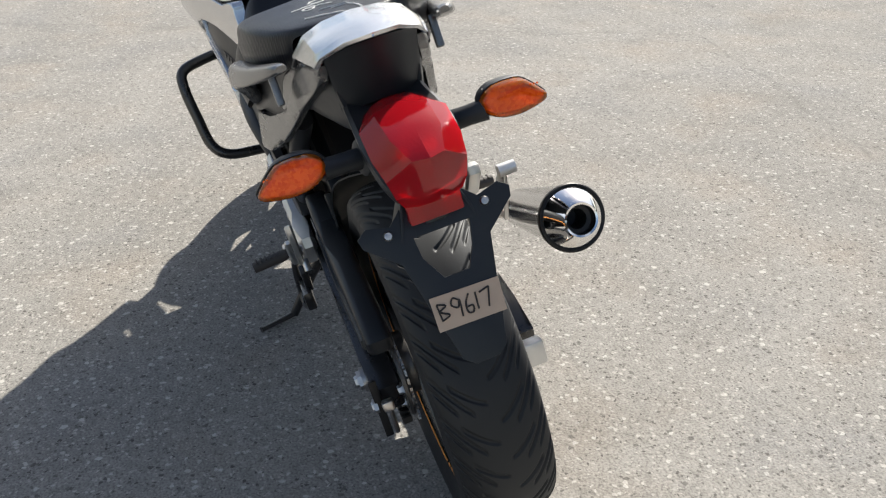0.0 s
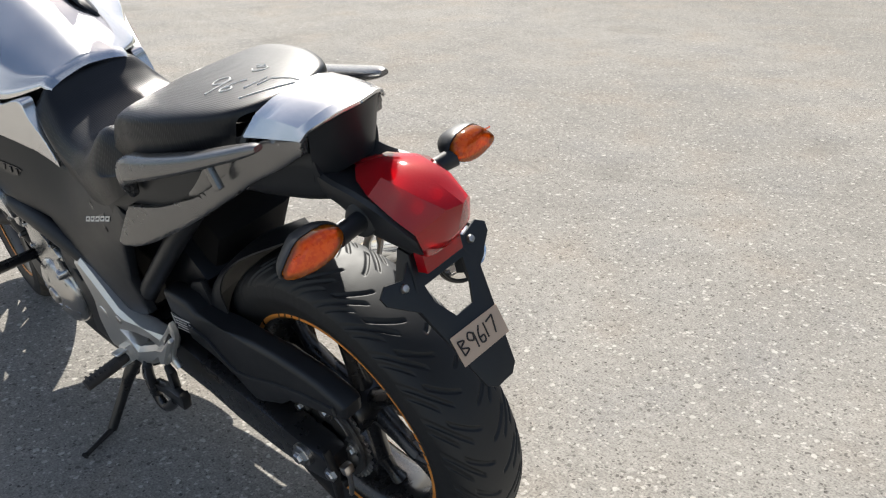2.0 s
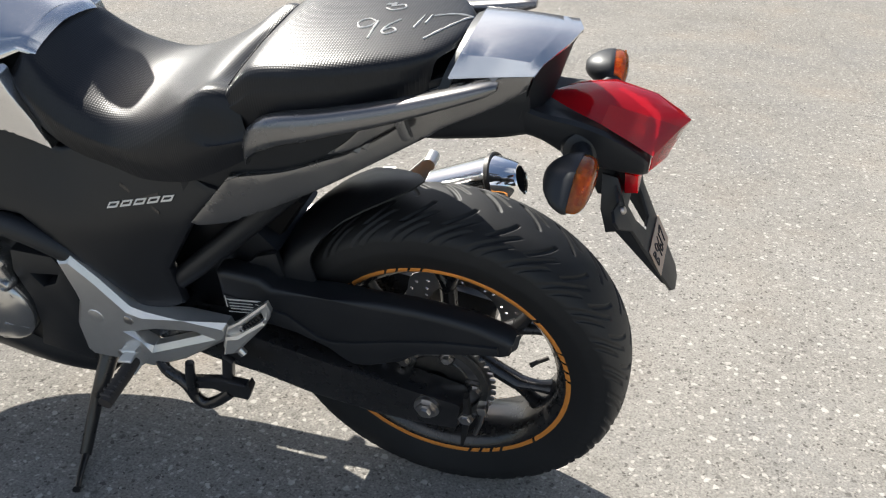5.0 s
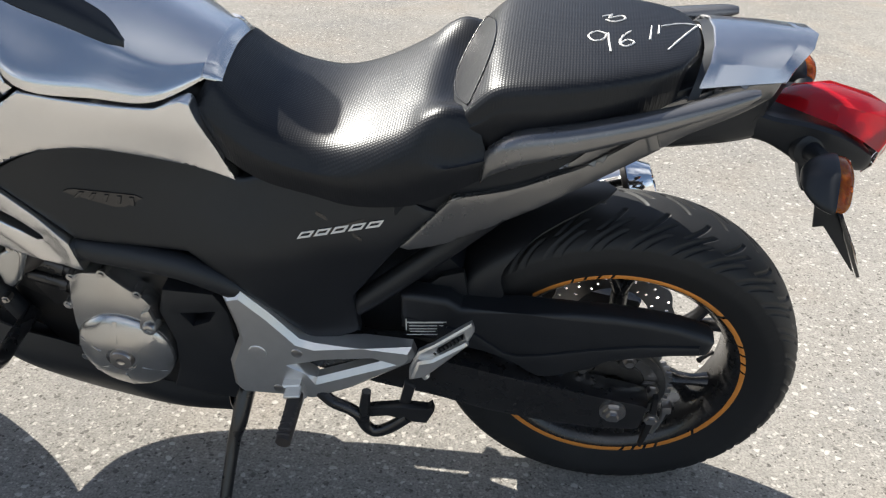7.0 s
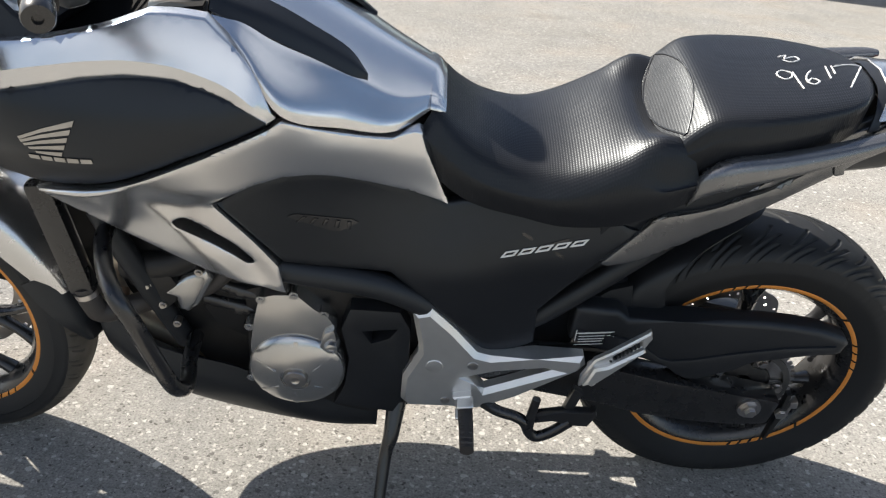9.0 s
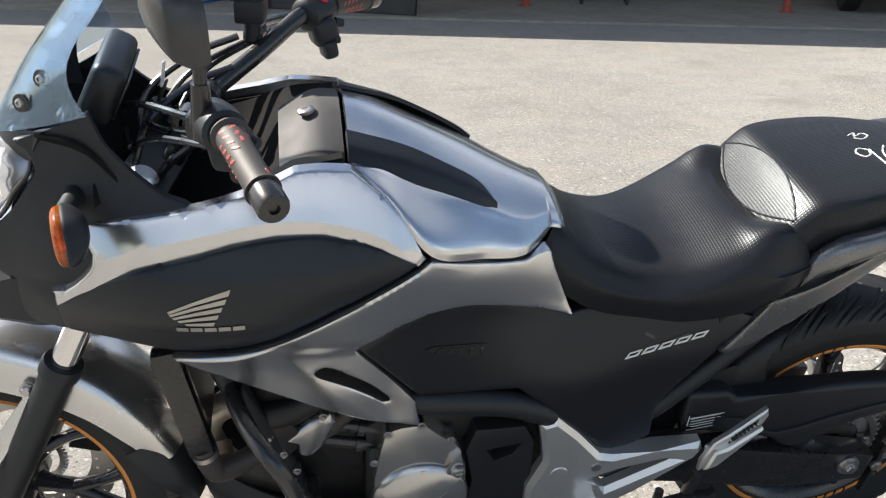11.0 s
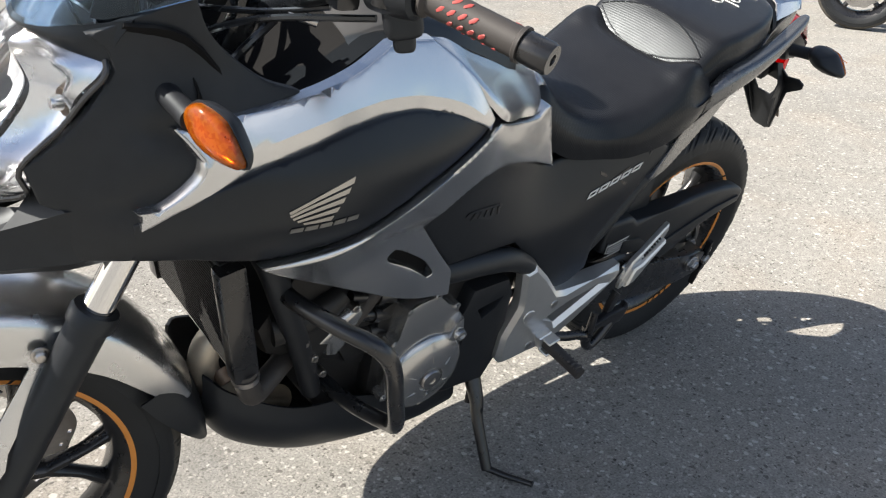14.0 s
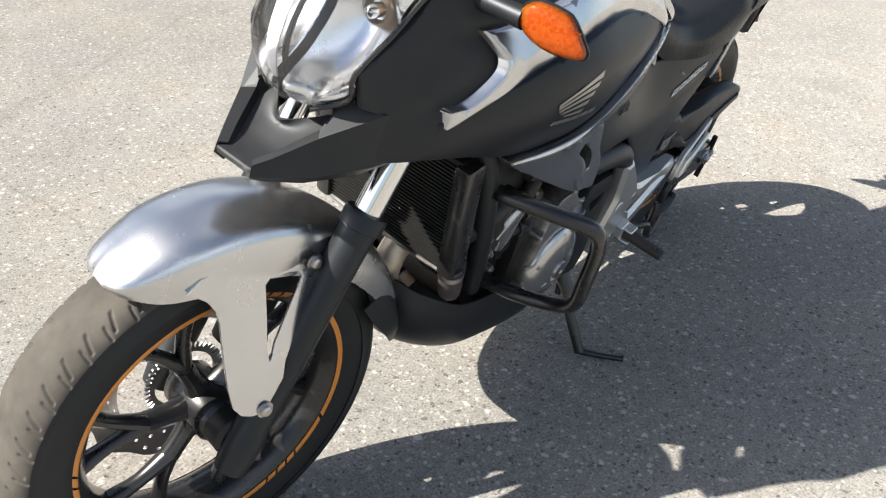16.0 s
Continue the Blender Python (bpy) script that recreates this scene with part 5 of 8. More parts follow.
for x, zt, zm, zb, w in ((-0.105, 0.856, 0.830, 0.796, 0.052), (-0.150, 0.842, 0.820, 0.788, 0.054), (-0.200, 0.838, 0.812, 0.764, 0.057), (-0.245, 0.826, 0.800, 0.758, 0.058), (-0.285, 0.800, 0.782, 0.752, 0.052), (-0.296, 0.786, 0.772, 0.752, 0.046)):
    rows.append([(x, w * 0.96, zt - 0.004), (x, w * 1.04, zm), (x, w * 0.90, zb + 0.008), (x, w * 0.6, zb), (x, 0, zb - 0.003), (x, -w * 0.6, zb), (x, -w * 0.90, zb + 0.008), (x, -w * 1.04, zm), (x, -w * 0.96, zt - 0.004), (x, 0, zt - 0.012)])
grid_sheet(bm, rows, 0.0, True, per_u=3, per_v=4)
bmesh.ops.holes_fill(bm, edges=bm.edges, sides=0)
part("tail_light_carrier", bm, BLACK, bike, "black plastic tail light carrier")
bm = shape()
rows = []
for edge, facet, mid in (((-0.147, 0.003, 0.838), (-0.147, 0.0015, 0.8385), (-0.147, 0.839)), ((-0.190, 0.040, 0.841), (-0.188, 0.022, 0.851), (-0.188, 0.854)), ((-0.230, 0.0575, 0.836), (-0.236, 0.034, 0.853), (-0.240, 0.857)), ((-0.272, 0.058, 0.814), (-0.292, 0.032, 0.840), (-0.298, 0.845)), ((-0.300, 0.052, 0.794), (-0.330, 0.020, 0.823), (-0.341, 0.825)), ((-0.300, 0.046, 0.768), (-0.318, 0.024, 0.778), (-0.322, 0.778)), ((-0.292, 0.038, 0.750), (-0.296, 0.022, 0.748), (-0.297, 0.747))):
    half = [edge, facet]
    rows.append(half + [(mid[0], 0, mid[1])] + [(a, -b, c) for a, b, c in reversed(half)])
grid_sheet(bm, rows, 0.0, per_u=1, per_v=1, smooth_u=False, smooth_v=False)
bmesh.ops.recalc_face_normals(bm, faces=bm.faces)
bm.normal_update()
if sum(f.normal.dot(f.calc_center_median() - Vector((-0.24, 0, 0.79))) * f.calc_area() for f in bm.faces) < 0:
    bmesh.ops.reverse_faces(bm, faces=bm.faces)
tail_lamp = part("tail_light", bm, RED, bike, "faceted red tail light", 26, False)
bm = shape()
rows = []
for x, z, w in ((-0.185, 0.824, 0.018), (-0.212, 0.822, 0.030), (-0.244, 0.808, 0.036), (-0.268, 0.786, 0.034), (-0.278, 0.762, 0.028)):
    rows.append([(x, w * u, z + 0.006 * abs((u * 6) % 2 - 1) - 0.006) for u in np.linspace(-1, 1, 25)])
grid_sheet(bm, rows, 0.002, per_u=1, per_v=3, smooth_u=False)
part("tail_reflector", bm, REFLECTOR, tail_lamp, "ribbed bright reflector inside", 15)
for y in (-0.016, 0.020):
    bm = shape()
    bmesh.ops.create_uvsphere(bm, u_segments=16, v_segments=10, radius=0.009, matrix=Matrix.Translation((-0.276, y, 0.812)))
    part("bulb", bm, ORANGE, tail_lamp, "small amber-tinted bulb inside")
bm = shape()
prism(bm, [(-0.266, 0.750), (-0.285, 0.748), (-0.287, 0.720), (-0.268, 0.716)], -0.036, 0.036, 0.003)
part("rear_reflector", bm, RED, bike, "red rear reflector")
bm = shape()
outline = [(-0.104, 0.004), (-0.101, -0.010), (-0.060, -0.044), (-0.030, -0.185), (-0.016, -0.196), (0.016, -0.196), (0.030, -0.185), (0.062, -0.044), (0.101, -0.010), (0.104, 0.004), (0.090, 0.014), (0.060, 0.006), (0.036, 0.028), (-0.036, 0.028), (-0.060, 0.006), (-0.090, 0.014)]
hole = [(-0.040, -0.018), (0.036, -0.018), (0.034, -0.045), (0.016, -0.078), (-0.018, -0.078), (-0.032, -0.050)]
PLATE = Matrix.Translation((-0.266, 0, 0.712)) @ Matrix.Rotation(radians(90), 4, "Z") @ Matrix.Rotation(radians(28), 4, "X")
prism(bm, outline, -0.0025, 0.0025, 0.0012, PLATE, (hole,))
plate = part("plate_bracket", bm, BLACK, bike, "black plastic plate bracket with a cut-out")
bm = shape()
box(bm, (0.052, 0.034, 0.090), pose(-0.238, 0, 0.742, 0, 20, 0), 0.008)
part("bracket_neck", bm, BLACK, plate)
for s in (1, -1):
    bm = shape()
    prism(bm, [(-0.258, 0.742), (-0.236, 0.745), (-0.240, 0.700), (-0.250, 0.655), (-0.264, 0.660), (-0.300, 0.612), (-0.338, 0.560), (-0.344, 0.556), (-0.300, 0.640), (-0.280, 0.690)], -0.002, 0.002, 0.001)
    for v in bm.verts:
        v.co.y += s * float(np.interp(v.co.z, [0.555, 0.66, 0.70, 0.745], [0.026, 0.050, 0.055, 0.034]))
    part("bracket_flange", bm, BLACK, plate, "folded side flange of the bracket")
for y in (-0.066, 0.066):
    bm = shape()
    lathe(bm, [(0, 0.006), (0.005, 0.005), (0.0065, 0.002), (0.0065, 0), (0, 0)], to(PLATE @ Vector((y, 0.0025, -0.004)), PLATE.to_3x3() @ Vector((0, 1, 0))), 10)
    part("bracket_bolt", bm, STEEL, plate, "small steel bolt")
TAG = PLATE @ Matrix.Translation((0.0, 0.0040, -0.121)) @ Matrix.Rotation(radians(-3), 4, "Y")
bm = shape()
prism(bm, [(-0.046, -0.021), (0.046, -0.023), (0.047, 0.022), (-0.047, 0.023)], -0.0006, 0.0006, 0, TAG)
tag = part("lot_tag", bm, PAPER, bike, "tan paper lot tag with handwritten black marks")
bm = None
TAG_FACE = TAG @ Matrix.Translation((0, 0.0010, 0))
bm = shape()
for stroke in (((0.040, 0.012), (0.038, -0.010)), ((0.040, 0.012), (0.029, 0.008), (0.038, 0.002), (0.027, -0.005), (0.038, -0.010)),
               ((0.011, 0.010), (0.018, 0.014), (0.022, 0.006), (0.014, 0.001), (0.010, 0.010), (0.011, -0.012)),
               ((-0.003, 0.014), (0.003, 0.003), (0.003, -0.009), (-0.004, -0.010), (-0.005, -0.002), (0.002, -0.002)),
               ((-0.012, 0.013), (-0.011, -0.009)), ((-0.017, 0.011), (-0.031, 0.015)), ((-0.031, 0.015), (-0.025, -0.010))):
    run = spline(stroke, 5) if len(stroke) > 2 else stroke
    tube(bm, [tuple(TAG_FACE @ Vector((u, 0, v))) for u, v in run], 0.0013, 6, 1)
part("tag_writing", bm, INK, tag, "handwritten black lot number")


def chalked(name, label, strokes):
    """Chalk strokes on the passenger seat, drawn by hand; u runs along the line of writing, v up from its foot."""
    bm = shape()
    for stroke in strokes:
        run = []
        for u, v in spline(stroke, 5) if len(stroke) > 2 else stroke:
            hit = pillion_tree.ray_cast(Vector((0.112 - u, 0.066 - v, 1.2)), Vector((0, 0, -1)))[0]
            run.append((hit.x, hit.y, hit.z + 0.0002))
        tube(bm, run, [0.0011 + 0.0007 * abs(math.sin(2.1 * i)) for i in range(len(run))], 6, 1)
    part(name, bm, CHALK, pillion, label)


chalked("chalk_number", "white chalked lot number", (
    ((0.026, 0.050), (0.012, 0.058), (0.001, 0.046), (0.008, 0.031), (0.021, 0.036), (0.027, 0.052), (0.028, 0.030), (0.030, 0.002)),
    ((0.058, 0.060), (0.046, 0.042), (0.042, 0.024), (0.050, 0.016), (0.061, 0.026), (0.052, 0.034), (0.043, 0.024)),
    ((0.086, 0.076), (0.082, 0.036)), ((0.096, 0.078), (0.094, 0.052)),
    ((0.099, 0.076), (0.122, 0.086), (0.150, 0.090)), ((0.150, 0.090), (0.128, 0.052), (0.104, 0.011))))
chalked("chalk_letter", "white chalked letter", (((0.020, 0.104), (0.034, 0.110), (0.029, 0.099), (0.046, 0.106), (0.051, 0.096), (0.036, 0.087), (0.024, 0.093)),))


OUTLINE = ((-0.046, 0.003), (-0.040, 0.014), (-0.022, 0.022), (0.012, 0.020), (0.028, 0.013), (0.050, -0.008), (0.054, -0.015), (0.048, -0.022), (0.012, -0.026), (-0.020, -0.021), (-0.040, -0.009))


def signal(name, root, tip, nose, m=None, size=1.0, tilt=0.0, tall=1.0, deep=1.0):
    """A stalked turn signal: black pod, amber lens, rubber neck."""
    root, tip = Vector(root), Vector(tip)
    way = (tip - root).normalized()
    bm = shape()
    tube(bm, [tuple(root), tuple(root.lerp(tip, 0.5)), tuple(root.lerp(tip, 1.0))], [0.016 * size, 0.014 * size, 0.015 * size], 14, 4)
    tube(bm, [tuple(root - way * 0.004), tuple(root + way * 0.008), tuple(root + way * 0.012)], [0.027 * size, 0.025 * size, 0.018 * size], 18, 1)
    body = []
    nose = Vector(nose).normalized()
    out = way - nose * way.dot(nose)
    out.normalize()
    up = nose.cross(out)
    turn_up = 1.0 if up.z > 0 else -1.0
    centre = tip + out * 0.036 * size

    def pod(bm, front, back, grow, cut):
        rows = []
        for d, s in cut:
            ring = []
            for u, v in OUTLINE:
                v *= tall
                u, v = u * math.cos(tilt) + v * math.sin(tilt), v * math.cos(tilt) - u * math.sin(tilt)
                ring.append(tuple(centre + nose * d * size * deep + (out * u + up * v * turn_up) * s * size * grow))
            rows.append(ring)
        grid_sheet(bm, rows, 0.0, True, per_u=2, per_v=3)
        bmesh.ops.holes_fill(bm, edges=bm.edges, sides=0)

    pod(bm, 0, 0, 1.0, ((-0.044, 0.24), (-0.038, 0.52), (-0.024, 0.84), (-0.008, 1.0), (-0.001, 1.0)))
    if m:
        bmesh.ops.transform(bm, matrix=m, verts=bm.verts)
    ob = part(name, bm, BLACK, bike, "black stalked turn signal with an amber lens")
    bm = shape()
    pod(bm, 0, 0, 0.98, ((-0.002, 0.97), (0.010, 0.95), (0.018, 0.74), (0.021, 0.35)))
    if m:
        bmesh.ops.transform(bm, matrix=m, verts=bm.verts)
    part("lens", bm, AMBER, ob, "amber lens")
    bm = shape()
    pod(bm, 0, 0, 0.94, ((0.0045, 0.95), (0.005, 0.6), (0.0055, 0.1)))
    if m:
        bmesh.ops.transform(bm, matrix=m, verts=bm.verts)
    part("lamp_bowl", bm, REFLECTOR, ob, "bright bowl behind the lens")
    bm = shape()
    for k in range(13):
        u, v = -0.020 + 0.0048 * k, (0.0148 - 0.0007 * k) * tall
        u, v = u * math.cos(tilt) + v * math.sin(tilt), v * math.cos(tilt) - u * math.sin(tilt)
        at = centre + (nose * 0.0145 * deep + out * u + up * turn_up * v) * size
        bmesh.ops.create_icosphere(bm, subdivisions=1, radius=0.0016, matrix=Matrix.Translation(at))
    if m:
        bmesh.ops.transform(bm, matrix=m, verts=bm.verts)
    part("lens_beading", bm, AMBER, ob, "row of beads along the lens edge")
    return ob


signal("rear_turn_signal", (-0.205, 0.054, 0.794), (-0.222, 0.115, 0.804), (-1, 0.10, 0), None, 0.96, 0.12, 1.12)
signal("rear_turn_signal", (-0.205, -0.054, 0.800), (-0.224, -0.108, 0.808), (-1, -0.10, 0), None, 0.96, 0.12, 1.12)
signal("front_turn_signal", (1.300, 0.118, 0.968), (1.304, 0.200, 0.974), (1, 0.25, 0), None, 0.94, 0.06, 1.22, 0.70)
signal("front_turn_signal", (1.300, -0.118, 0.968), (1.304, -0.200, 0.974), (1, -0.25, 0), None, 0.94, 0.06, 1.22, 0.70)

# ---- exhaust ----
bm = shape()
A, B = Vector((0.30, -0.262, 0.358)), Vector((-0.060, -0.268, 0.495))
e = to(A, B - A)
L = (B - A).length
lathe(bm, [(0.024, -0.04), (0.026, 0.0), (0.034, 0.03), (0.039, 0.06), (0.0545, L - 0.060), (0.0565, L - 0.052)], e, 48)
muffler = part("muffler", bm, DULL_CHROME, bike, "chromed tapered muffler with a conical end")
bm = shape()
lathe(bm, [(0.0565, L - 0.054), (0.0590, L - 0.052), (0.0595, L - 0.044), (0.0580, L - 0.042), (0.0545, L - 0.044)], e, 48)
part("end_ring", bm, CAST, muffler, "dark ring round the muffler end")
bm = shape()
lathe(bm, [(0.0545, L - 0.045), (0.0530, L - 0.040), (0.0330, L - 0.004), (0.0290, L), (0.0255, L - 0.001), (0.0250, L - 0.006)], e, 48)
part("outlet_cone", bm, CHROME, muffler, "polished cone round the small outlet")
bm = shape()
lathe(bm, [(0.0252, L - 0.006), (0.0245, L - 0.020), (0.0175, L - 0.022), (0.0165, L - 0.028), (0.0160, L - 0.07), (0, L - 0.071)], e, 24)
part("outlet_bore", bm, CAST, muffler)
bm = shape()
tube(bm, [(0.32, -0.261, 0.350), (0.42, -0.235, 0.305), (0.55, -0.19, 0.265), (0.70, -0.15, 0.235), (0.90, -0.08, 0.22)], 0.024, 14, 5)
part("exhaust_pipe", bm, STEEL, bike, "steel exhaust pipe under the engine")
bm = shape()
prism(bm, [(0.085, 0.555), (0.105, 0.560), (0.160, 0.50), (0.20, 0.42), (0.15, 0.42), (0.12, 0.48)], -0.205, -0.197, 0.003, holes=([(0.125, 0.515), (0.150, 0.485), (0.165, 0.445), (0.145, 0.445), (0.128, 0.485)],))
tube(bm, [(0.095, -0.19, 0.552), (0.095, -0.222, 0.552)], 0.012, 12, 1)
part("muffler_bracket", bm, ALU, muffler)

# ---- front end (turned with the bars) ----
def steered_part(name, bm, mat, parent, label="", sharp=38):
    bmesh.ops.transform(bm, matrix=STEERED, verts=bm.verts)
    return part(name, bm, mat, parent, label, sharp)


def on_axis(z, ahead=0.0, y=0.0):
    """A point on the fork line at a height."""
    return (1.540 - (z - 0.304) * math.tan(radians(27)) + ahead, y, z)


for side in (1, -1):
    y = 0.105 * side
    bm = shape()
    tube(bm, [on_axis(0.265, 0, y), on_axis(0.31, 0, y), on_axis(0.34, 0, y), on_axis(0.45, 0, y), on_axis(0.60, 0, y), on_axis(0.640, 0, y)], [0.024, 0.029, 0.026, 0.026, 0.027, 0.028], 18, 4)
    lathe(bm, [(0.027, 0), (0.0315, 0.002), (0.032, 0.020), (0.0295, 0.026), (0.021, 0.027)], to(on_axis(0.628, 0, y), AXIS_WAY), 24)
    fork = steered_part("fork_leg", bm, BLACK, bike, "black fork leg with a chromed upper tube")
    bm = shape()
    tube(bm, [on_axis(0.63, 0, y), on_axis(0.955, 0, y)], 0.0205, 20, 1)
    steered_part("fork_tube", bm, CHROME, fork, "chromed fork tube")
    bm = shape()
    lathe(bm, [(0.019, 0), (0.0205, 0.012), (0.015, 0.018), (0, 0.018)], to(on_axis(0.955, 0, y), AXIS_WAY), 20)
    steered_part("fork_cap", bm, ALU, fork, "bright fork cap")
    for z, off in ((0.585, 0.038), (0.400, 0.042)):
        bm = shape()
        lathe(bm, [(0, 0.007), (0.006, 0.0065), (0.0085, 0.004), (0.0085, 0), (0.0125, 0), (0.0125, -0.003), (0, -0.003)], to(on_axis(z, off, side * (0.096 if z > 0.5 else 0.143)), (0, side, 0)), 14)
        steered_part("fender_bolt", bm, STEEL, fork, "steel bolt")
bm = shape()
tube(bm, [(1.54, -0.115, 0.304), (1.54, 0.115, 0.304)], 0.014, 14, 1)
lathe(bm, [(0.034, 0.052), (0.034, 0.085), (0.028, 0.092), (0.016, 0.092)], to((1.54, 0, 0.304), (0, 1, 0)), 24)
steered_part("front_axle", bm, CAST, bike, "black front axle with spacer")
bm = shape()
prism(bm, [(1.47, 0.33), (1.43, 0.42), (1.385, 0.44), (1.37, 0.40), (1.41, 0.32)], -0.105, -0.050, 0.012)
steered_part("brake_caliper", bm, CAST, bike, "black front brake caliper")
for z in (0.80, 0.93):
    bm = shape()
    a = on_axis(z, 0.0, 0)
    box(bm, (0.075, 0.27, 0.030), Matrix.Translation(a) @ Matrix.Rotation(radians(-27), 4, "Y"), 0.012)
    steered_part("fork_yoke", bm, CAST, bike, "black fork yoke")

# front fender: a shell over the tyre with side legs
FC = Vector((1.54, 0, 0.304))


def fender_ring(deg, r, w, drop):
    a = radians(deg)
    out = Vector((math.cos(a), 0, math.sin(a)))
    half = [(w, -drop), (w * 1.0, -drop * 0.55), (w * 0.93, -drop * 0.24), (w * 0.70, -drop * 0.07), (w * 0.35, 0.001)]
    pts = [tuple(FC + out * (r + d) + Vector((0, y, 0))) for y, d in half]
    return pts + [tuple(FC + out * (r + 0.004))] + [tuple(FC + out * (r + d) + Vector((0, -y, 0))) for y, d in reversed(half)]


bm = shape()
grid_sheet(bm, [fender_ring(62.0, 0.330, 0.018, 0.005), fender_ring(64, 0.334, 0.042, 0.020), fender_ring(70, 0.340, 0.061, 0.052), fender_ring(81, 0.349, 0.075, 0.074), fender_ring(97, 0.353, 0.080, 0.080), fender_ring(113, 0.350, 0.080, 0.078), fender_ring(130, 0.345, 0.080, 0.066), fender_ring(146, 0.340, 0.076, 0.054), fender_ring(158, 0.336, 0.068, 0.036)], 0.003, per_u=5, per_v=5)
fender = steered_part("front_fender", bm, DUSTED, bike, "silver painted front fender")
bm = shape()
grid_sheet(bm, [fender_ring(150, 0.335, 0.074, 0.070), fender_ring(160, 0.334, 0.074, 0.062), fender_ring(170, 0.335, 0.070, 0.040), fender_ring(178, 0.336, 0.052, 0.014)], 0.003, per_u=5, per_v=5)
steered_part("mud_flap", bm, BLACK, fender, "black plastic rear extension of the fender")
for side in (1, -1):
    bm = shape()
    leg = [(1.618, 0.590), (1.606, 0.582), (1.594, 0.573), (1.584, 0.558), (1.581, 0.540), (1.582, 0.500), (1.583, 0.450), (1.580, 0.420), (1.570, 0.406), (1.556, 0.399), (1.540, 0.396), (1.528, 0.402), (1.498, 0.433), (1.491, 0.456), (1.462, 0.500), (1.428, 0.540), (1.400, 0.566), (1.398, 0.584), (1.420, 0.600), (1.47, 0.612), (1.54, 0.616), (1.600, 0.606)]
    window = [(1.507, 0.568), (1.499, 0.574), (1.470, 0.574), (1.452, 0.570), (1.450, 0.562), (1.505, 0.486), (1.513, 0.466), (1.516, 0.464), (1.517, 0.478), (1.512, 0.526)]
    prism(bm, leg, 0.0, 0.005, 0.002, None, (window,))
    for v in bm.verts:
        flare = 0.0735 + max(0.0, 0.592 - v.co.z) * 0.33
        v.co.y = (flare + v.co.y) * side
    steered_part("fender_leg", bm, DUSTED, fender, "silver fender leg with a window")

# ---- headlight, cowl, beak, screen ----
def lamp_row(z, w, xc, xe):
    return [(xe + (xc - xe) * (1 - (k / 4) ** 2) ** 0.7 if abs(k) < 4 else xe, w * k / 4, z) for k in range(-4, 5)]


bm = shape()
LAMP = ((0.816, 0.042, 1.478, 1.464), (0.840, 0.077, 1.490, 1.439), (0.878, 0.084, 1.496, 1.446), (0.926, 0.094, 1.484, 1.402), (0.960, 0.102, 1.462, 1.380), (0.988, 0.108, 1.434, 1.357), (1.002, 0.098, 1.416, 1.352), (1.010, 0.066, 1.404, 1.376))
grid_sheet(bm, [lamp_row(*r) for r in LAMP], 0.0, per_u=4, per_v=4)
headlight = part("headlight", bm, CLEAR, bike, "clear headlight glass with chromed reflectors")
for side in (1, -1):
    bm = shape()
    rows = []
    for zz, w, xc, xe in LAMP:
        row = []
        for t in np.linspace(0.0, 1.0, 9):
            y = 0.008 + (w - 0.013) * t
            glass = xe + (xc - xe) * (1 - (y / w) ** 2) ** 0.7
            row.append((min(glass - 0.008, 1.368 + 0.052 * ((y - 0.052) / 0.05) ** 2 + 0.056 * ((zz - 0.935) / 0.075) ** 2), y * side, zz))
        rows.append(row)
    grid_sheet(bm, rows, 0.002, per_u=3, per_v=5)
    part("reflector", bm, MIRROR_BOWL, headlight, "deep polished reflector bowl", 50)
    bm = shape()
    lathe(bm, [(0.0135, -0.006), (0.0190, -0.004), (0.0200, 0.004), (0.0165, 0.010), (0.0135, 0.006)], to((1.376, 0.047 * side, 0.930), (1, 0.1 * side, 0.05)), 28, True)
    part("lamp_bowl", bm, COPPER, headlight, "copper-tinted ring round the bulb")
    bm = shape()
    lathe(bm, [(0.0095, -0.02), (0.0095, 0.016), (0.007, 0.024), (0, 0.026)], to((1.376, 0.047 * side, 0.930), (1, 0.1 * side, 0.05)), 18)
    part("bulb", bm, CHROME, headlight, "bright lamp cap")
    bm = shape()
    tube(bm, [(xe + 0.003, side * (w + 0.002), zz) for zz, w, xc, xe in LAMP[:7]], 0.0035, 8, 4)
    part("lamp_gasket", bm, METAL, headlight, "black gasket round the headlight")
# added pale sheet on the far side: sunlight in the bowl, put into colour
bm = shape()
rows = [[(xc - 0.010, -0.003, zz), (xc - 0.013, -0.018, zz), (xc - 0.026, -0.036, zz), (xc - 0.042, -0.046, zz)] for zz, w, xc, xe in LAMP[1:6]]
grid_sheet(bm, rows, 0.002, per_u=3, per_v=4)
part("sunlit_bowl_sheet", bm, SUNLIT_WHITE, headlight, "pale sheet beside the divider, added for the sunlit far bowl")
bm = shape()
rows = [[(x - 0.014, -0.0022, z), (x - 0.006, 0, z), (x - 0.014, 0.0022, z)] for z, x in ((0.84, 1.478), (0.88, 1.488), (0.93, 1.472), (0.98, 1.436), (1.005, 1.404))]
grid_sheet(bm, rows, 0.004, per_u=3, per_v=4)
part("lamp_divider", bm, BLACK, headlight, "dark divider between the lamp bowls")
bm = shape()
rows = [lamp_row(zz, w - 0.003, max(xc - 0.15, 1.335), xe - 0.012) for zz, w, xc, xe in LAMP]
grid_sheet(bm, rows, 0.003, per_u=2, per_v=3)
part("lamp_housing", bm, BLACK, headlight)

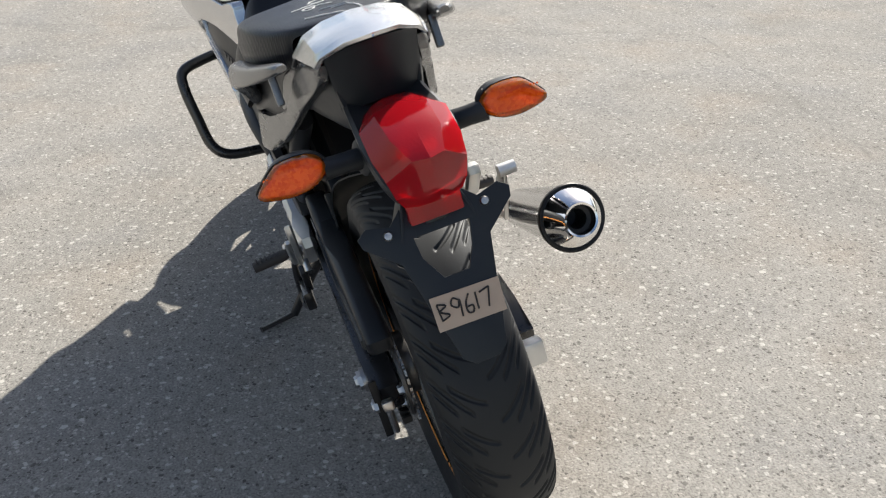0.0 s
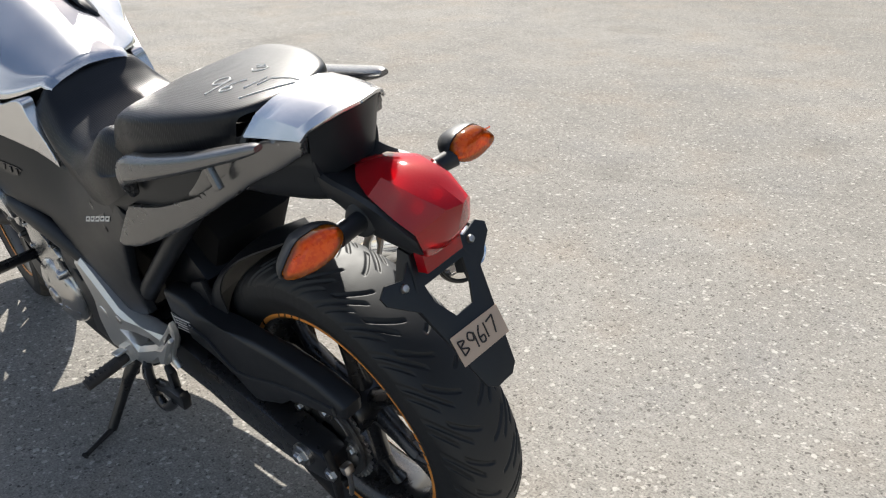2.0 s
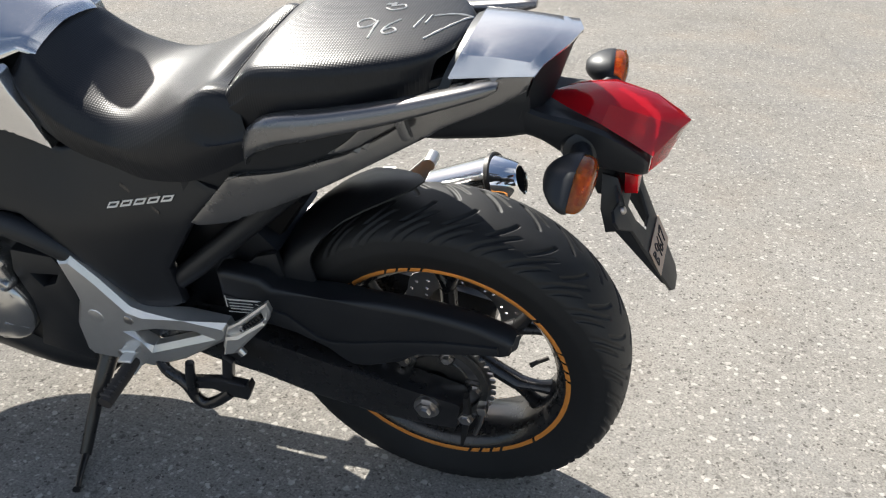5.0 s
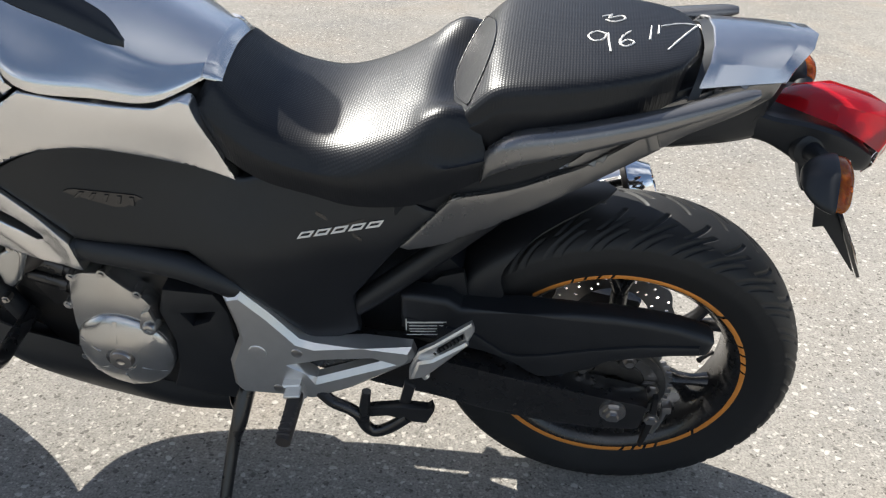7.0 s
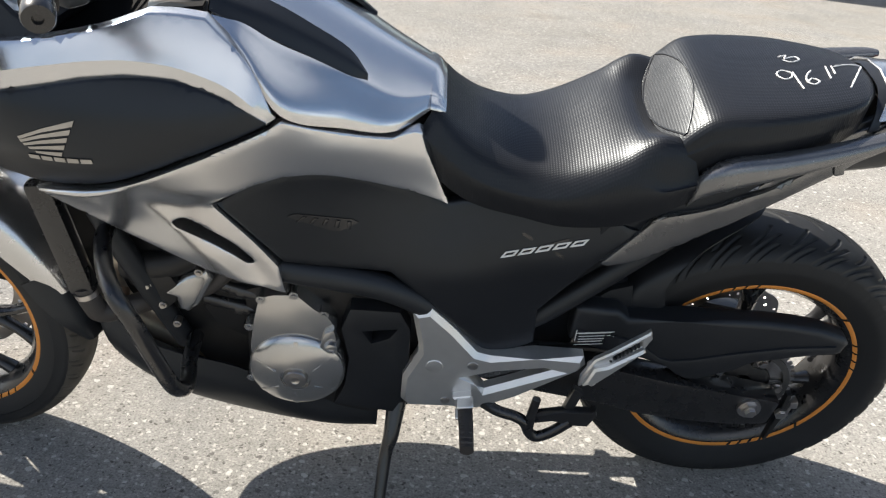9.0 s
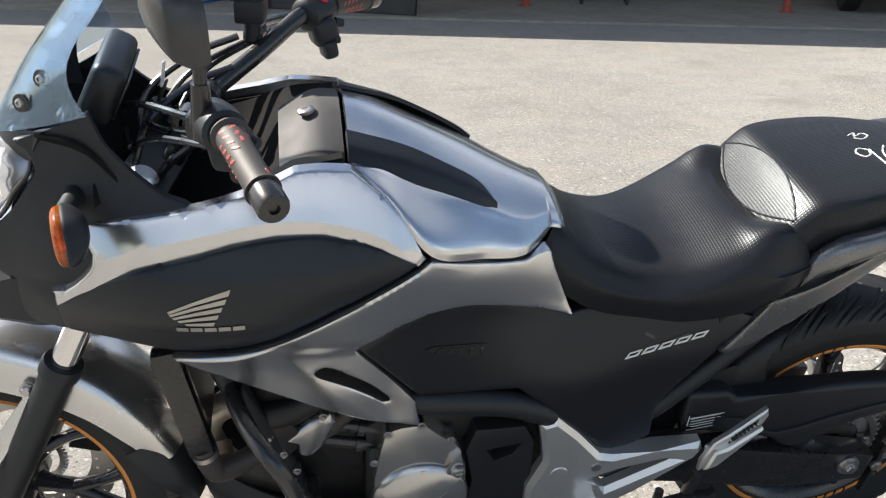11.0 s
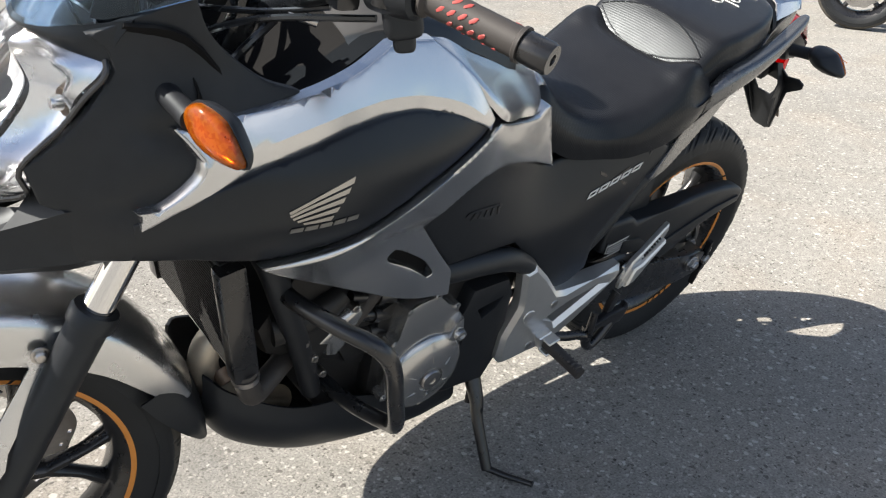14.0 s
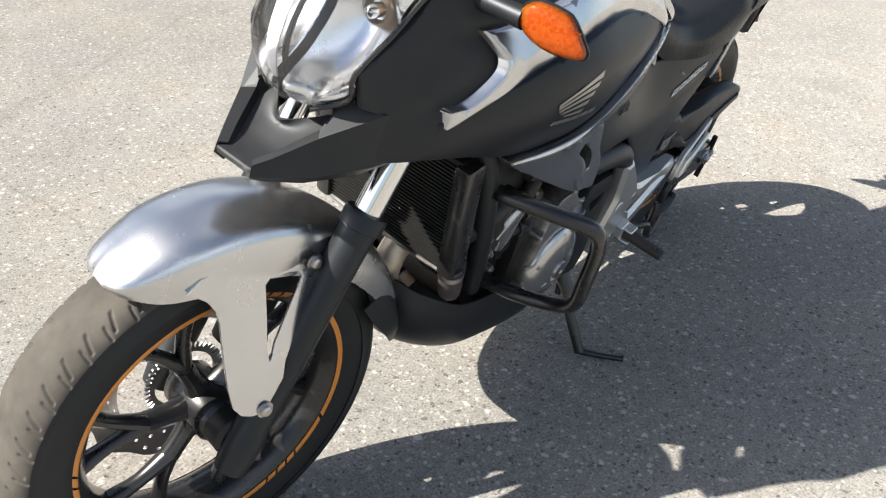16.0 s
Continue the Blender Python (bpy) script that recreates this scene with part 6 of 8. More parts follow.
def front_cowl(bm, *args):
    """The cowl beside the headlight, sunk where it slides under the shoulder panel."""
    panel(bm, *args)
    for v in bm.verts:
        away = v.co.x - float(np.interp(v.co.z, [0.815, 0.840, 0.845, 0.864, 0.888, 0.908, 0.936], [1.346, 1.345, 1.326, 1.304, 1.284, 1.279, 1.300]))
        v.co.y -= 0.013 * (1 - fade(0.004, 0.060, away)) * fade(0.800, 0.850, v.co.z) * (1 - fade(0.930, 0.945, v.co.z))


side_part("front_cowl", BEAK, "matt black front cowl beside the headlight", lambda bm: front_cowl(bm, [
    [(1.372, 1.030), (1.335, 1.046), (1.300, 1.062), (1.268, 1.080)], [(1.268, 1.080), (1.249, 1.030), (1.199, 0.984), (1.152, 0.968)], [(1.152, 0.966), (1.229, 0.951), (1.274, 0.940)], [(1.274, 0.940), (1.266, 0.900), (1.290, 0.862), (1.338, 0.822)], [(1.338, 0.822), (1.347, 0.812)],
    [(1.347, 0.812), (1.347, 0.757)], [(1.347, 0.757), (1.38, 0.753), (1.412, 0.752)], [(1.412, 0.752), (1.416, 0.826)], [(1.416, 0.826), (1.434, 0.834)], [(1.434, 0.834), (1.446, 0.880)], [(1.446, 0.880), (1.394, 0.930), (1.350, 0.992)], [(1.350, 0.992), (1.354, 1.014), (1.372, 1.030)]], 0.0, 0.006, 0.002))
bm = shape()
WING = (((1.530, 0.024, 0.728), (1.541, 0.030, 0.738), (1.538, 0.030, 0.750), (1.530, 0.024, 0.750), (1.524, 0.022, 0.744)),
        ((1.515, 0.034, 0.725), (1.524, 0.043, 0.738), (1.518, 0.042, 0.761), (1.508, 0.037, 0.762), (1.502, 0.034, 0.750)),
        ((1.474, 0.056, 0.721), (1.476, 0.078, 0.742), (1.472, 0.068, 0.789), (1.458, 0.060, 0.791), (1.452, 0.054, 0.776)),
        ((1.405, 0.080, 0.721), (1.408, smooth_width(1.408, 0.750) + 0.001, 0.749), (1.412, smooth_width(1.412, 0.826) + 0.001, 0.828), (1.432, 0.068, 0.836), (1.426, 0.058, 0.812)),
        ((1.315, 0.105, 0.738), (1.330, 0.120, 0.758), (1.350, 0.118, 0.828), (1.405, 0.075, 0.838), (1.398, 0.065, 0.815)))
for side in (1, -1):
    grid_sheet(bm, [[(x, y * side, z) for x, y, z in r] for r in WING], 0.003 * side, per_u=3, per_v=3, smooth_u=False, smooth_v=False)
beak = part("beak", bm, BEAK, bike, "matt black beak with raised rails and a gap below the headlight", 24)
bm = shape()
rows = []
for x, w, z, dip, cut in ((1.540, 0.030, 0.738, 0.000, 0), (1.539, 0.031, 0.747, 0.000, 0), (1.520, 0.037, 0.752, 0.003, 0), (1.500, 0.042, 0.758, 0.005, 0), (1.484, 0.050, 0.767, 0.006, 0), (1.462, 0.058, 0.779, 0.004, 0.55), (1.430, 0.062, 0.800, 0.002, 1.0)):
    row = []
    for u in (-1, -0.8, -0.45, 0, 0.45, 0.8, 1):
        back = cut * (1 - fade(0.25, 0.62, abs(u))) * (1.472 - x)
        row.append((x + back, w * u, z - dip * (1 - u * u) - 0.42 * back))
    rows.append(row)
grid_sheet(bm, rows, 0.003, per_u=4, per_v=3)
part("beak_plate", bm, BEAK, beak, "sunken plate between the beak rails")

for side in (1, -1):
    bm = shape()
    rows = []
    for x, z in ((1.03, 1.000), (1.079, 0.983), (1.152, 0.966), (1.229, 0.956), (1.275, 1.02)):
        rows.append([(x, side * (min(smooth_width(x, z), shoulder_width(x, z)) - 0.012), z - 0.010), (x, side * 0.150, z - 0.045), (x, side * 0.120, 0.905), (x, side * 0.05, 0.870)])
    grid_sheet(bm, rows, 0.002, per_u=4, per_v=4)
    part("cockpit_liner", bm, INNER, bike, "black liner inside the cockpit")
bm = shape()
rows = []
for xc, zc, xe, ye, ze in ((1.418, 1.016, 1.266, 0.150, 1.085), (1.396, 1.055, 1.279, 0.146, 1.113), (1.362, 1.105, 1.281, 0.138, 1.143), (1.325, 1.150, 1.266, 0.130, 1.174), (1.279, 1.205, 1.238, 0.121, 1.208), (1.238, 1.258, 1.210, 0.112, 1.254), (1.218, 1.286, 1.200, 0.096, 1.282), (1.208, 1.300, 1.196, 0.062, 1.298)):
    rows.append([(xe + (xc - xe) * (1 - abs(u) ** 2.2), ye * u, ze + (zc - ze) * (1 - u * u)) for u in (-1, -0.75, -0.4, 0, 0.4, 0.75, 1)])
grid_sheet(bm, rows, 0.003, per_u=4, per_v=5)
screen = part("windscreen", bm, SCREEN, bike, "clear scuffed windscreen")
for side in (1, -1):
    for p in ((1.318, 0.106, 1.117), (1.351, 0.097, 1.082)):
        bm = shape()
        q = to((p[0], p[1] * side, p[2]), (0.45, 0.85 * side, 0.25))
        lathe(bm, [(0, 0.003), (0.0022, 0.003), (0.0028, 0.0052), (0.0052, 0.0046), (0.0062, 0.001), (0, 0.001)], q, 14)
        part("screen_bolt", bm, STEEL, screen, "steel screen bolt")
        bm = shape()
        lathe(bm, [(0, 0.0015), (0.0115, 0.001), (0.012, -0.002), (0, -0.003)], q, 18)
        part("washer", bm, METAL, screen, "black rubber washer")
for side in (1, -1):
    bm = shape()
    rows = [[(1.315, 0.080 * side, 1.03), (1.36, 0.072 * side, 1.04)], [(1.315, 0.085 * side, 1.09), (1.345, 0.078 * side, 1.09)], [(1.29, 0.084 * side, 1.130), (1.31, 0.078 * side, 1.132)]]
    grid_sheet(bm, rows, 0.004, per_u=3, per_v=3)
    part("screen_stay", bm, BLACK, bike, "black stay behind the screen")
bm = shape()
rows = []
for xc, zc, xe, ye, ze in ((1.408, 1.006, 1.352, 0.104, 0.998), (1.418, 1.012, 1.346, 0.108, 1.022), (1.414, 1.020, 1.330, 0.114, 1.050)):
    rows.append([(xe + (xc - xe) * (1 - u * u), ye * u, ze + (zc - ze) * (1 - u * u)) for u in (-1, -0.6, 0, 0.6, 1)])
grid_sheet(bm, rows, 0.004, per_u=4, per_v=3)
part("screen_base", bm, BLACK, bike, "black trim below the screen")

# cockpit tub, dash
bm = shape()
rows = []
for x, z, w, dip in ((0.955, 1.000, 0.125, 0.004), (1.02, 0.992, 0.135, 0.014), (1.08, 0.968, 0.145, 0.05), (1.15, 0.950, 0.155, 0.085), (1.22, 0.965, 0.150, 0.10), (1.28, 1.035, 0.135, 0.12), (1.34, 1.045, 0.115, 0.06)):
    rows.append([(x, w * u, z - dip * (1 - u * u)) for u in (-1, -0.7, -0.35, 0, 0.35, 0.7, 1)])
grid_sheet(bm, rows, 0.004, per_u=3, per_v=4)
part("cockpit_tub", bm, INNER, bike, "black plastic cockpit surround")
bm = shape()
rows = [lid_section(0.952, 0.985, 0.122, 1.004, 0.10, 1.028), lid_section(0.99, 0.985, 0.118, 1.006, 0.095, 1.026), lid_section(1.04, 0.965, 0.110, 0.985, 0.080, 1.000)]
grid_sheet(bm, rows, 0.004, per_u=4, per_v=3)
part("lid_nose", bm, NOSE, bike, "dark plastic nose with the lid lock")
bm = shape()
lathe(bm, [(0, 0.0005), (0.0035, 0.0005), (0.004, 0.0016), (0.010, 0.0016), (0.012, 0.0004), (0.012, -0.004)], to((1.0, 0.02, 1.027), (0.2, 0, 1)), 24)
part("lid_lock", bm, STEEL, bike, "lid lock")
bm = shape()
box(bm, (0.045, 0.150, 0.085), pose(1.262, 0.0, 1.075, 0, -28, 0), 0.018, 3)
dash = part("instrument_panel", bm, BLACK, bike, "black instrument panel behind the screen")
bm = shape()
box(bm, (0.004, 0.118, 0.060), pose(1.2405, 0.0, 1.0635, 0, -28, 0), 0.001, 1)
part("display", bm, METAL, dash, "dark display")

# ---- handlebars ----
LEFT = [(1.150, 0.045, 1.022), (1.137, 0.085, 1.030), (1.115, 0.150, 1.062), (1.085, 0.215, 1.096), (1.056, 0.260, 1.104), (1.038, 0.294, 1.102), (0.982, 0.405, 1.084)]
bm = shape()
bar = [(x - min(0.05, 0.45 * max(0.0, y - 0.08)), -y, z) for x, y, z in reversed(LEFT)] + [(1.152, 0, 1.020)] + LEFT
tube(bm, bar, 0.0135, 14, 5)
handlebar = steered_part("handlebar", bm, METAL, bike, "black handlebar turned to the far side")
for y in (-0.05, 0.05):
    bm = shape()
    lathe(bm, [(0.011, -0.016), (0.021, -0.016), (0.021, 0.016), (0.011, 0.016)], to((1.150, y, 1.023), (0, 1, 0)), 20)
    box(bm, (0.03, 0.03, 0.06), pose(1.165, y, 0.992, 0, -27, 0), 0.006)
    steered_part("bar_clamp", bm, METAL, handlebar, "glossy black bar clamp")


def grip_side(s):
    e = 0.0 if s > 0 else -0.05
    a, b = Vector((1.044 + e, 0.282 * s, 1.1025)), Vector((0.990 + e, 0.388 * s, 1.0865))
    way = (b - a).normalized()
    bm = shape()
    L = (b - a).length
    lathe(bm, [(0.012, 0), (0.021, 0), (0.022, 0.004), (0.0175, 0.008), (0.0165, L * 0.5), (0.0168, L - 0.006), (0.0195, L - 0.004), (0.0195, L), (0.012, L)], to(a, way), 28)
    g = steered_part("grip", bm, SOFT, bike, "black rubber grip with red cut-outs")
    bm = shape()
    ax = to(a, way)
    for row in range(8):
        for k in range(4):
            ang = 2 * math.pi * (k + 0.25 * row) / 8 + row * 0.5
            h = 0.014 + row * (L - 0.028) / 7
            d = Vector((math.cos(ang), math.sin(ang), 0))
            c = ax @ (d * 0.0164 + Vector((0, 0, h)))
            n = ax.to_3x3() @ d
            m = to(c, n) @ Matrix.Rotation(0.6, 4, "Z") @ Matrix.Diagonal((1.0, 0.42, 0.22, 1))
            bmesh.ops.create_icosphere(bm, subdivisions=1, radius=0.0066, matrix=m)
    steered_part("grip_cut_out", bm, GRIP_SLOT, g, "red slots of the grip")
    bm = shape()
    lathe(bm, [(0.010, 0), (0.0165, 0.0), (0.0172, 0.004), (0.0172, 0.030), (0.0155, 0.034), (0.006, 0.034), (0.005, 0.030), (0, 0.030)], to(b, way), 24)
    steered_part("bar_end", bm, METAL, handlebar, "black bar end weight")
    bm = shape()
    p0, p1 = Vector((1.078 + e, 0.222 * s, 1.097)), Vector((1.048 + e, 0.278 * s, 1.101))
    L2 = (p1 - p0).length
    lathe(bm, [(0.012, -0.002), (0.020, 0.0), (0.026, 0.006), (0.028, L2 * 0.5), (0.026, L2 - 0.004), (0.021, L2), (0.012, L2)], to(p0, p1 - p0), 20)
    box(bm, (0.044, 0.046, 0.046), pose(1.050 + e, 0.246 * s, 1.070, 0, 14, 26 * -s), 0.014, 4)
    box(bm, (0.026, 0.034, 0.030), pose(1.040 + e, 0.238 * s, 1.042, 0, 10, 26 * -s), 0.010, 4)
    tube(bm, [(1.030 + e, 0.250 * s, 1.082), (1.018 + e, 0.256 * s, 1.080)], [0.009, 0.007], 12, 1)
    box(bm, (0.012, 0.020, 0.012), pose(1.028 + e, 0.240 * s, 1.058, 0, 0, 26 * -s), 0.004, 3)
    steered_part("switch_housing", bm, BLACK, handlebar, "black switch housing")
    bm = shape()
    if s > 0:
        box(bm, (0.03, 0.045, 0.030), pose(1.098, 0.190 * s, 1.078), 0.008)
        steered_part("clutch_perch", bm, METAL, handlebar, "black bar mount")
        bm = shape()
    else:
      tube(bm, [(1.100, 0.190 * s, 1.078), (1.108, 0.24 * s, 1.074), (1.094, 0.31 * s, 1.066), (1.050, 0.40 * s, 1.055)], [0.010, 0.009, 0.0075, 0.007], 10, 5)
      box(bm, (0.03, 0.045, 0.030), pose(1.098, 0.190 * s, 1.078), 0.008)
      steered_part("lever", bm, METAL, handlebar, "black hand lever")
    bm = shape()
    d = 0.0 if s > 0 else 0.024
    tube(bm, [(1.080 + d, 0.254 * s, 1.085), (1.078 + d, 0.255 * s, 1.120), (1.077 + d, 0.256 * s, 1.150)], [0.0125, 0.012, 0.0105], 14, 4)
    tube(bm, [(1.077 + d, 0.256 * s, 1.145), (1.075 + d, 0.258 * s, 1.180), (1.074 + d, 0.272 * s, 1.202), (1.072 + d, 0.305 * s, 1.216), (1.072 + d, 0.352 * s, 1.232)], [0.0078, 0.0078, 0.0075, 0.0075, 0.012], 12, 5)
    stalk = steered_part("mirror", bm, METAL, bike, "black mirror on a bent stalk")
    bm = shape()
    rows = []
    for d, k in ((-0.004, 0.97), (0.000, 1.0), (0.010, 0.995), (0.020, 0.91), (0.025, 0.86), (0.028, 0.79), (0.033, 0.45), (0.034, 0.15)):
        o = [(-0.048, -0.020), (-0.036, 0.020), (-0.006, 0.056), (0.036, 0.040), (0.060, 0.016), (0.066, -0.034), (0.054, -0.042), (-0.020, -0.034)]
        rows.append([(1.046 + (0.0 if s > 0 else 0.024) + 0.86 * d - 0.5 * (u * 0.86 * k + 0.012), s * (0.416 + 0.5 * d + 0.86 * (u * 0.86 * k + 0.012)), 1.273 + 0.81 * z * k + 0.02 * (1 - k)) for u, z in o])
    grid_sheet(bm, rows, 0.0, True, per_u=3, per_v=1, smooth_v=False)
    bmesh.ops.holes_fill(bm, edges=bm.edges, sides=0)
    steered_part("mirror_shell", bm, SHELL, stalk, "black mirror shell", 50)


grip_side(1)
grip_side(-1)
bm = shape()
box(bm, (0.045, 0.055, 0.036), pose(1.098, -0.165, 1.122), 0.006)
box(bm, (0.050, 0.060, 0.008), pose(1.098, -0.165, 1.143), 0.003)
tube(bm, [(1.097, -0.165, 1.110), (1.100, -0.165, 1.075)], 0.014, 12, 1)
steered_part("brake_reservoir", bm, BLACK, handlebar, "black brake fluid reservoir")
bm = shape()
prism(bm, [(1.030, 1.116), (0.990, 1.116), (0.998, 1.136), (1.012, 1.146), (1.024, 1.136)], -0.262, -0.238, 0.003)
steered_part("stop_switch", bm, RED_GRIP, handlebar, "red stop switch")
for pts, r in (([(1.12, -0.16, 1.08), (1.18, -0.13, 1.06), (1.24, -0.08, 1.02), (1.25, -0.05, 0.97), (1.24, -0.03, 0.90)], 0.0055), ([(1.09, -0.22, 1.07), (1.19, -0.14, 1.03), (1.24, -0.09, 0.97)], 0.0048), ([(1.08, -0.23, 1.07), (1.18, -0.16, 1.02), (1.22, -0.08, 0.95)], 0.0048), ([(1.115, 0.18, 1.08), (1.20, 0.09, 1.06), (1.25, 0.02, 1.02), (1.25, 0.0, 0.93)], 0.005), ([(1.07, 0.225, 1.06), (1.17, 0.13, 1.03), (1.235, 0.05, 0.98)], 0.0045)):
    bm = shape()
    tube(bm, pts, r, 8, 6)
    steered_part("cable", bm, METAL, handlebar, "black control cable")
bm = shape()
lathe(bm, [(0, 0.012), (0.013, 0.012), (0.016, 0.006), (0.016, -0.03)], to((1.205, 0.0, 1.02), (-0.4, 0, 0.9)), 20)
box(bm, (0.004, 0.020, 0.030), pose(1.197, 0, 1.047, 0, -24, 0), 0.002)
steered_part("ignition_lock", bm, CAST, bike, "ignition lock with a key")
bm = shape()
box(bm, (0.003, 0.012, 0.036), pose(1.190, 0.012, 1.075, 0, -10, 0), 0.001, 1)
steered_part("key_tag", bm, WHITE, handlebar, "white tag on the key")
for pts, r in (([(1.10, 0.17, 1.055), (1.15, 0.12, 1.035), (1.20, 0.06, 1.02), (1.22, -0.02, 1.0)], 0.004), ([(1.12, -0.10, 1.05), (1.17, -0.05, 1.04), (1.21, 0.03, 1.015), (1.23, 0.06, 0.96)], 0.0055), ([(1.13, 0.08, 1.01), (1.17, 0.09, 0.98), (1.20, 0.08, 0.94)], 0.006)):
    bm = shape()
    tube(bm, pts, r, 8, 6)
    steered_part("wiring_loom", bm, METAL, handlebar, "black wiring loom")
bm = shape()
tube(bm, [(1.135, 0.135, 1.038), (1.105, 0.150, 1.030)], 0.006, 10, 1)
steered_part("cable_ferrule", bm, STEEL, handlebar, "bright cable ferrule")

# ---- engine ----
bm = shape()
prism(bm, [(0.60, 0.50), (0.60, 0.24), (0.70, 0.20), (0.90, 0.21), (1.00, 0.26), (1.06, 0.36), (1.06, 0.46), (0.94, 0.53), (0.80, 0.55)], -0.15, 0.100, 0.02)
prism(bm, [(0.60, 0.50), (0.60, 0.24), (0.70, 0.20), (0.90, 0.21), (0.93, 0.30), (0.93, 0.50), (0.80, 0.55)], 0.05, 0.130, 0.02)
prism(bm, [(0.86, 0.50), (0.93, 0.36), (1.13, 0.47), (1.15, 0.53), (1.06, 0.66)], -0.13, 0.110, 0.02)
engine = part("engine_block", bm, CAST, bike, "black engine block with the cylinders leaning forward")
bm = shape()
cc = (0.835, 0.352)
rim = [(0.915, 0.350), (0.916, 0.405), (0.906, 0.465), (0.897, 0.515), (0.872, 0.524), (0.833, 0.527), (0.806, 0.499), (0.778, 0.477), (0.767, 0.457), (0.772, 0.415), (0.756, 0.390), (0.750, 0.355), (0.760, 0.318), (0.788, 0.284), (0.836, 0.267), (0.884, 0.280), (0.908, 0.313)]
prism(bm, rim, 0.10, 0.164, 0.007, seg=2)
lathe(bm, [(0.0845, 0.150), (0.0845, 0.165), (0.083, 0.169), (0.076, 0.1755), (0.060, 0.1825), (0.040, 0.187), (0.027, 0.1885), (0.0255, 0.185), (0.0, 0.185)], Matrix.Translation((cc[0], 0, cc[1])) @ Matrix.Rotation(radians(-90), 4, "X"), 48)
lathe(bm, [(0, 0.020), (0.0055, 0.020), (0.0065, 0.023), (0.0105, 0.022), (0.013, 0.016), (0.015, 0)], to((0.774, 0.160, 0.424), (0, 1, 0)), 16)
prism(bm, [(0.786, 0.452), (0.770, 0.462), (0.762, 0.425), (0.792, 0.396), (0.800, 0.402)], 0.155, 0.174, 0.005)
cover = part("crankcase_cover", bm, ENGINE, bike, "dull silver round crankcase cover")
for turned in (22, 90, 145, 208, 270, 323):
    a = radians(turned)
    d = Vector((math.cos(a), 0, math.sin(a)))
    bm = shape()
    prism(bm, [(-0.022, 0.0008), (0.008, 0.0032), (0.020, 0.0040), (0.020, -0.0040), (0.008, -0.0032), (-0.022, -0.0008)], -0.004, 0.0025, 0.001, Matrix.Translation(Vector((cc[0], 0.1800, cc[1])) + d * 0.058) @ Matrix.Rotation(-a, 4, "Y") @ Matrix.Rotation(radians(-19), 4, "Z"))
    part("cover_rib", bm, ENGINE, cover)
bm = shape()
lathe(bm, [(0, 0.0075), (0.006, 0.0075), (0.008, 0.009), (0.019, 0.008), (0.021, 0.004), (0.021, 0)], to((cc[0], 0.185, cc[1]), (0, 1, 0)), 24)
part("cover_plug", bm, STEEL, cover, "steel centre plug")
for x, z in ((0.917, 0.322), (0.915, 0.448), (0.893, 0.512), (0.838, 0.526), (0.788, 0.487)):
    bm = shape()
    lathe(bm, [(0, 0.008), (0.0042, 0.008), (0.005, 0.005), (0.0082, 0.005), (0.0088, -0.02)], to((x, 0.160, z), (0, 1, 0)), 10)
    part("cover_bolt", bm, ENGINE, cover)
bm = shape()
prism(bm, [(0.745, 0.50), (0.760, 0.45), (0.745, 0.38), (0.752, 0.31), (0.770, 0.26), (0.66, 0.245), (0.635, 0.30), (0.640, 0.46), (0.66, 0.50)], 0.10, 0.160, 0.006, seg=2, holes=([(0.722, 0.448), (0.664, 0.458), (0.677, 0.436), (0.706, 0.422)],))
part("sprocket_cover", bm, BLACK, engine, "matt black sprocket cover")
bm = shape()
prism(bm, [(1.061, 0.492), (1.020, 0.530), (0.984, 0.549), (0.974, 0.529), (1.000, 0.471), (1.020, 0.451), (1.038, 0.458), (1.040, 0.483)], 0.08, 0.145, 0.012, seg=3)
part("water_pump", bm, ENGINE, engine, "dull silver water pump cover")
bm = shape()
prism(bm, [(1.105, 0.530), (1.045, 0.530), (1.033, 0.508), (1.040, 0.474), (1.064, 0.450), (1.088, 0.458), (1.104, 0.500)], 0.120, 0.142, 0.004)
part("stay_plate", bm, CAST, engine, "black engine stay plate")
for x, z in ((1.084, 0.509), (1.063, 0.467), (0.996, 0.546), (1.043, 0.425)):
    bm = shape()
    lathe(bm, [(0, 0.008), (0.0042, 0.008), (0.0048, 0.004), (0.0072, 0.004), (0.0072, -0.012)], to((x, 0.142, z), (0, 1, 0)), 8)
    part("engine_bolt", bm, STEEL, engine, "bright bolt")
bm = shape()
prism(bm, [(0.985, 0.545), (0.912, 0.508), (0.916, 0.460), (0.935, 0.402), (0.977, 0.394), (1.002, 0.443), (0.985, 0.50)], 0.06, 0.118, 0.008)
part("cylinder_casting", bm, CAST, engine, "black cylinder casting")
for i in range(3):
    bm = shape()
    a, b = (0.990 + i * 0.004, 0.548 - i * 0.040), (0.900 + i * 0.004, 0.518 - i * 0.036)
    tube(bm, [(a[0], 0.118, a[1]), (b[0], 0.120, b[1])], 0.0115, 14, 1)
    lathe(bm, [(0.0118, -0.006), (0.0150, -0.006), (0.0150, 0.006), (0.0118, 0.006)], to((0.93 + i * 0.004, 0.1195, 0.528 - i * 0.0375), (b[0] - a[0], 0.002, b[1] - a[1])), 18, True)
    part("coolant_pipe", bm, METAL, engine, "black coolant pipe along the cylinder")
bm = shape()
tube(bm, [(1.125, 0.105, 0.525), (1.060, 0.118, 0.535), (1.005, 0.112, 0.556)], [0.030, 0.026, 0.022], 14, 4)
part("thermostat_housing", bm, CAST, engine, "black thermostat housing")
bm = shape()
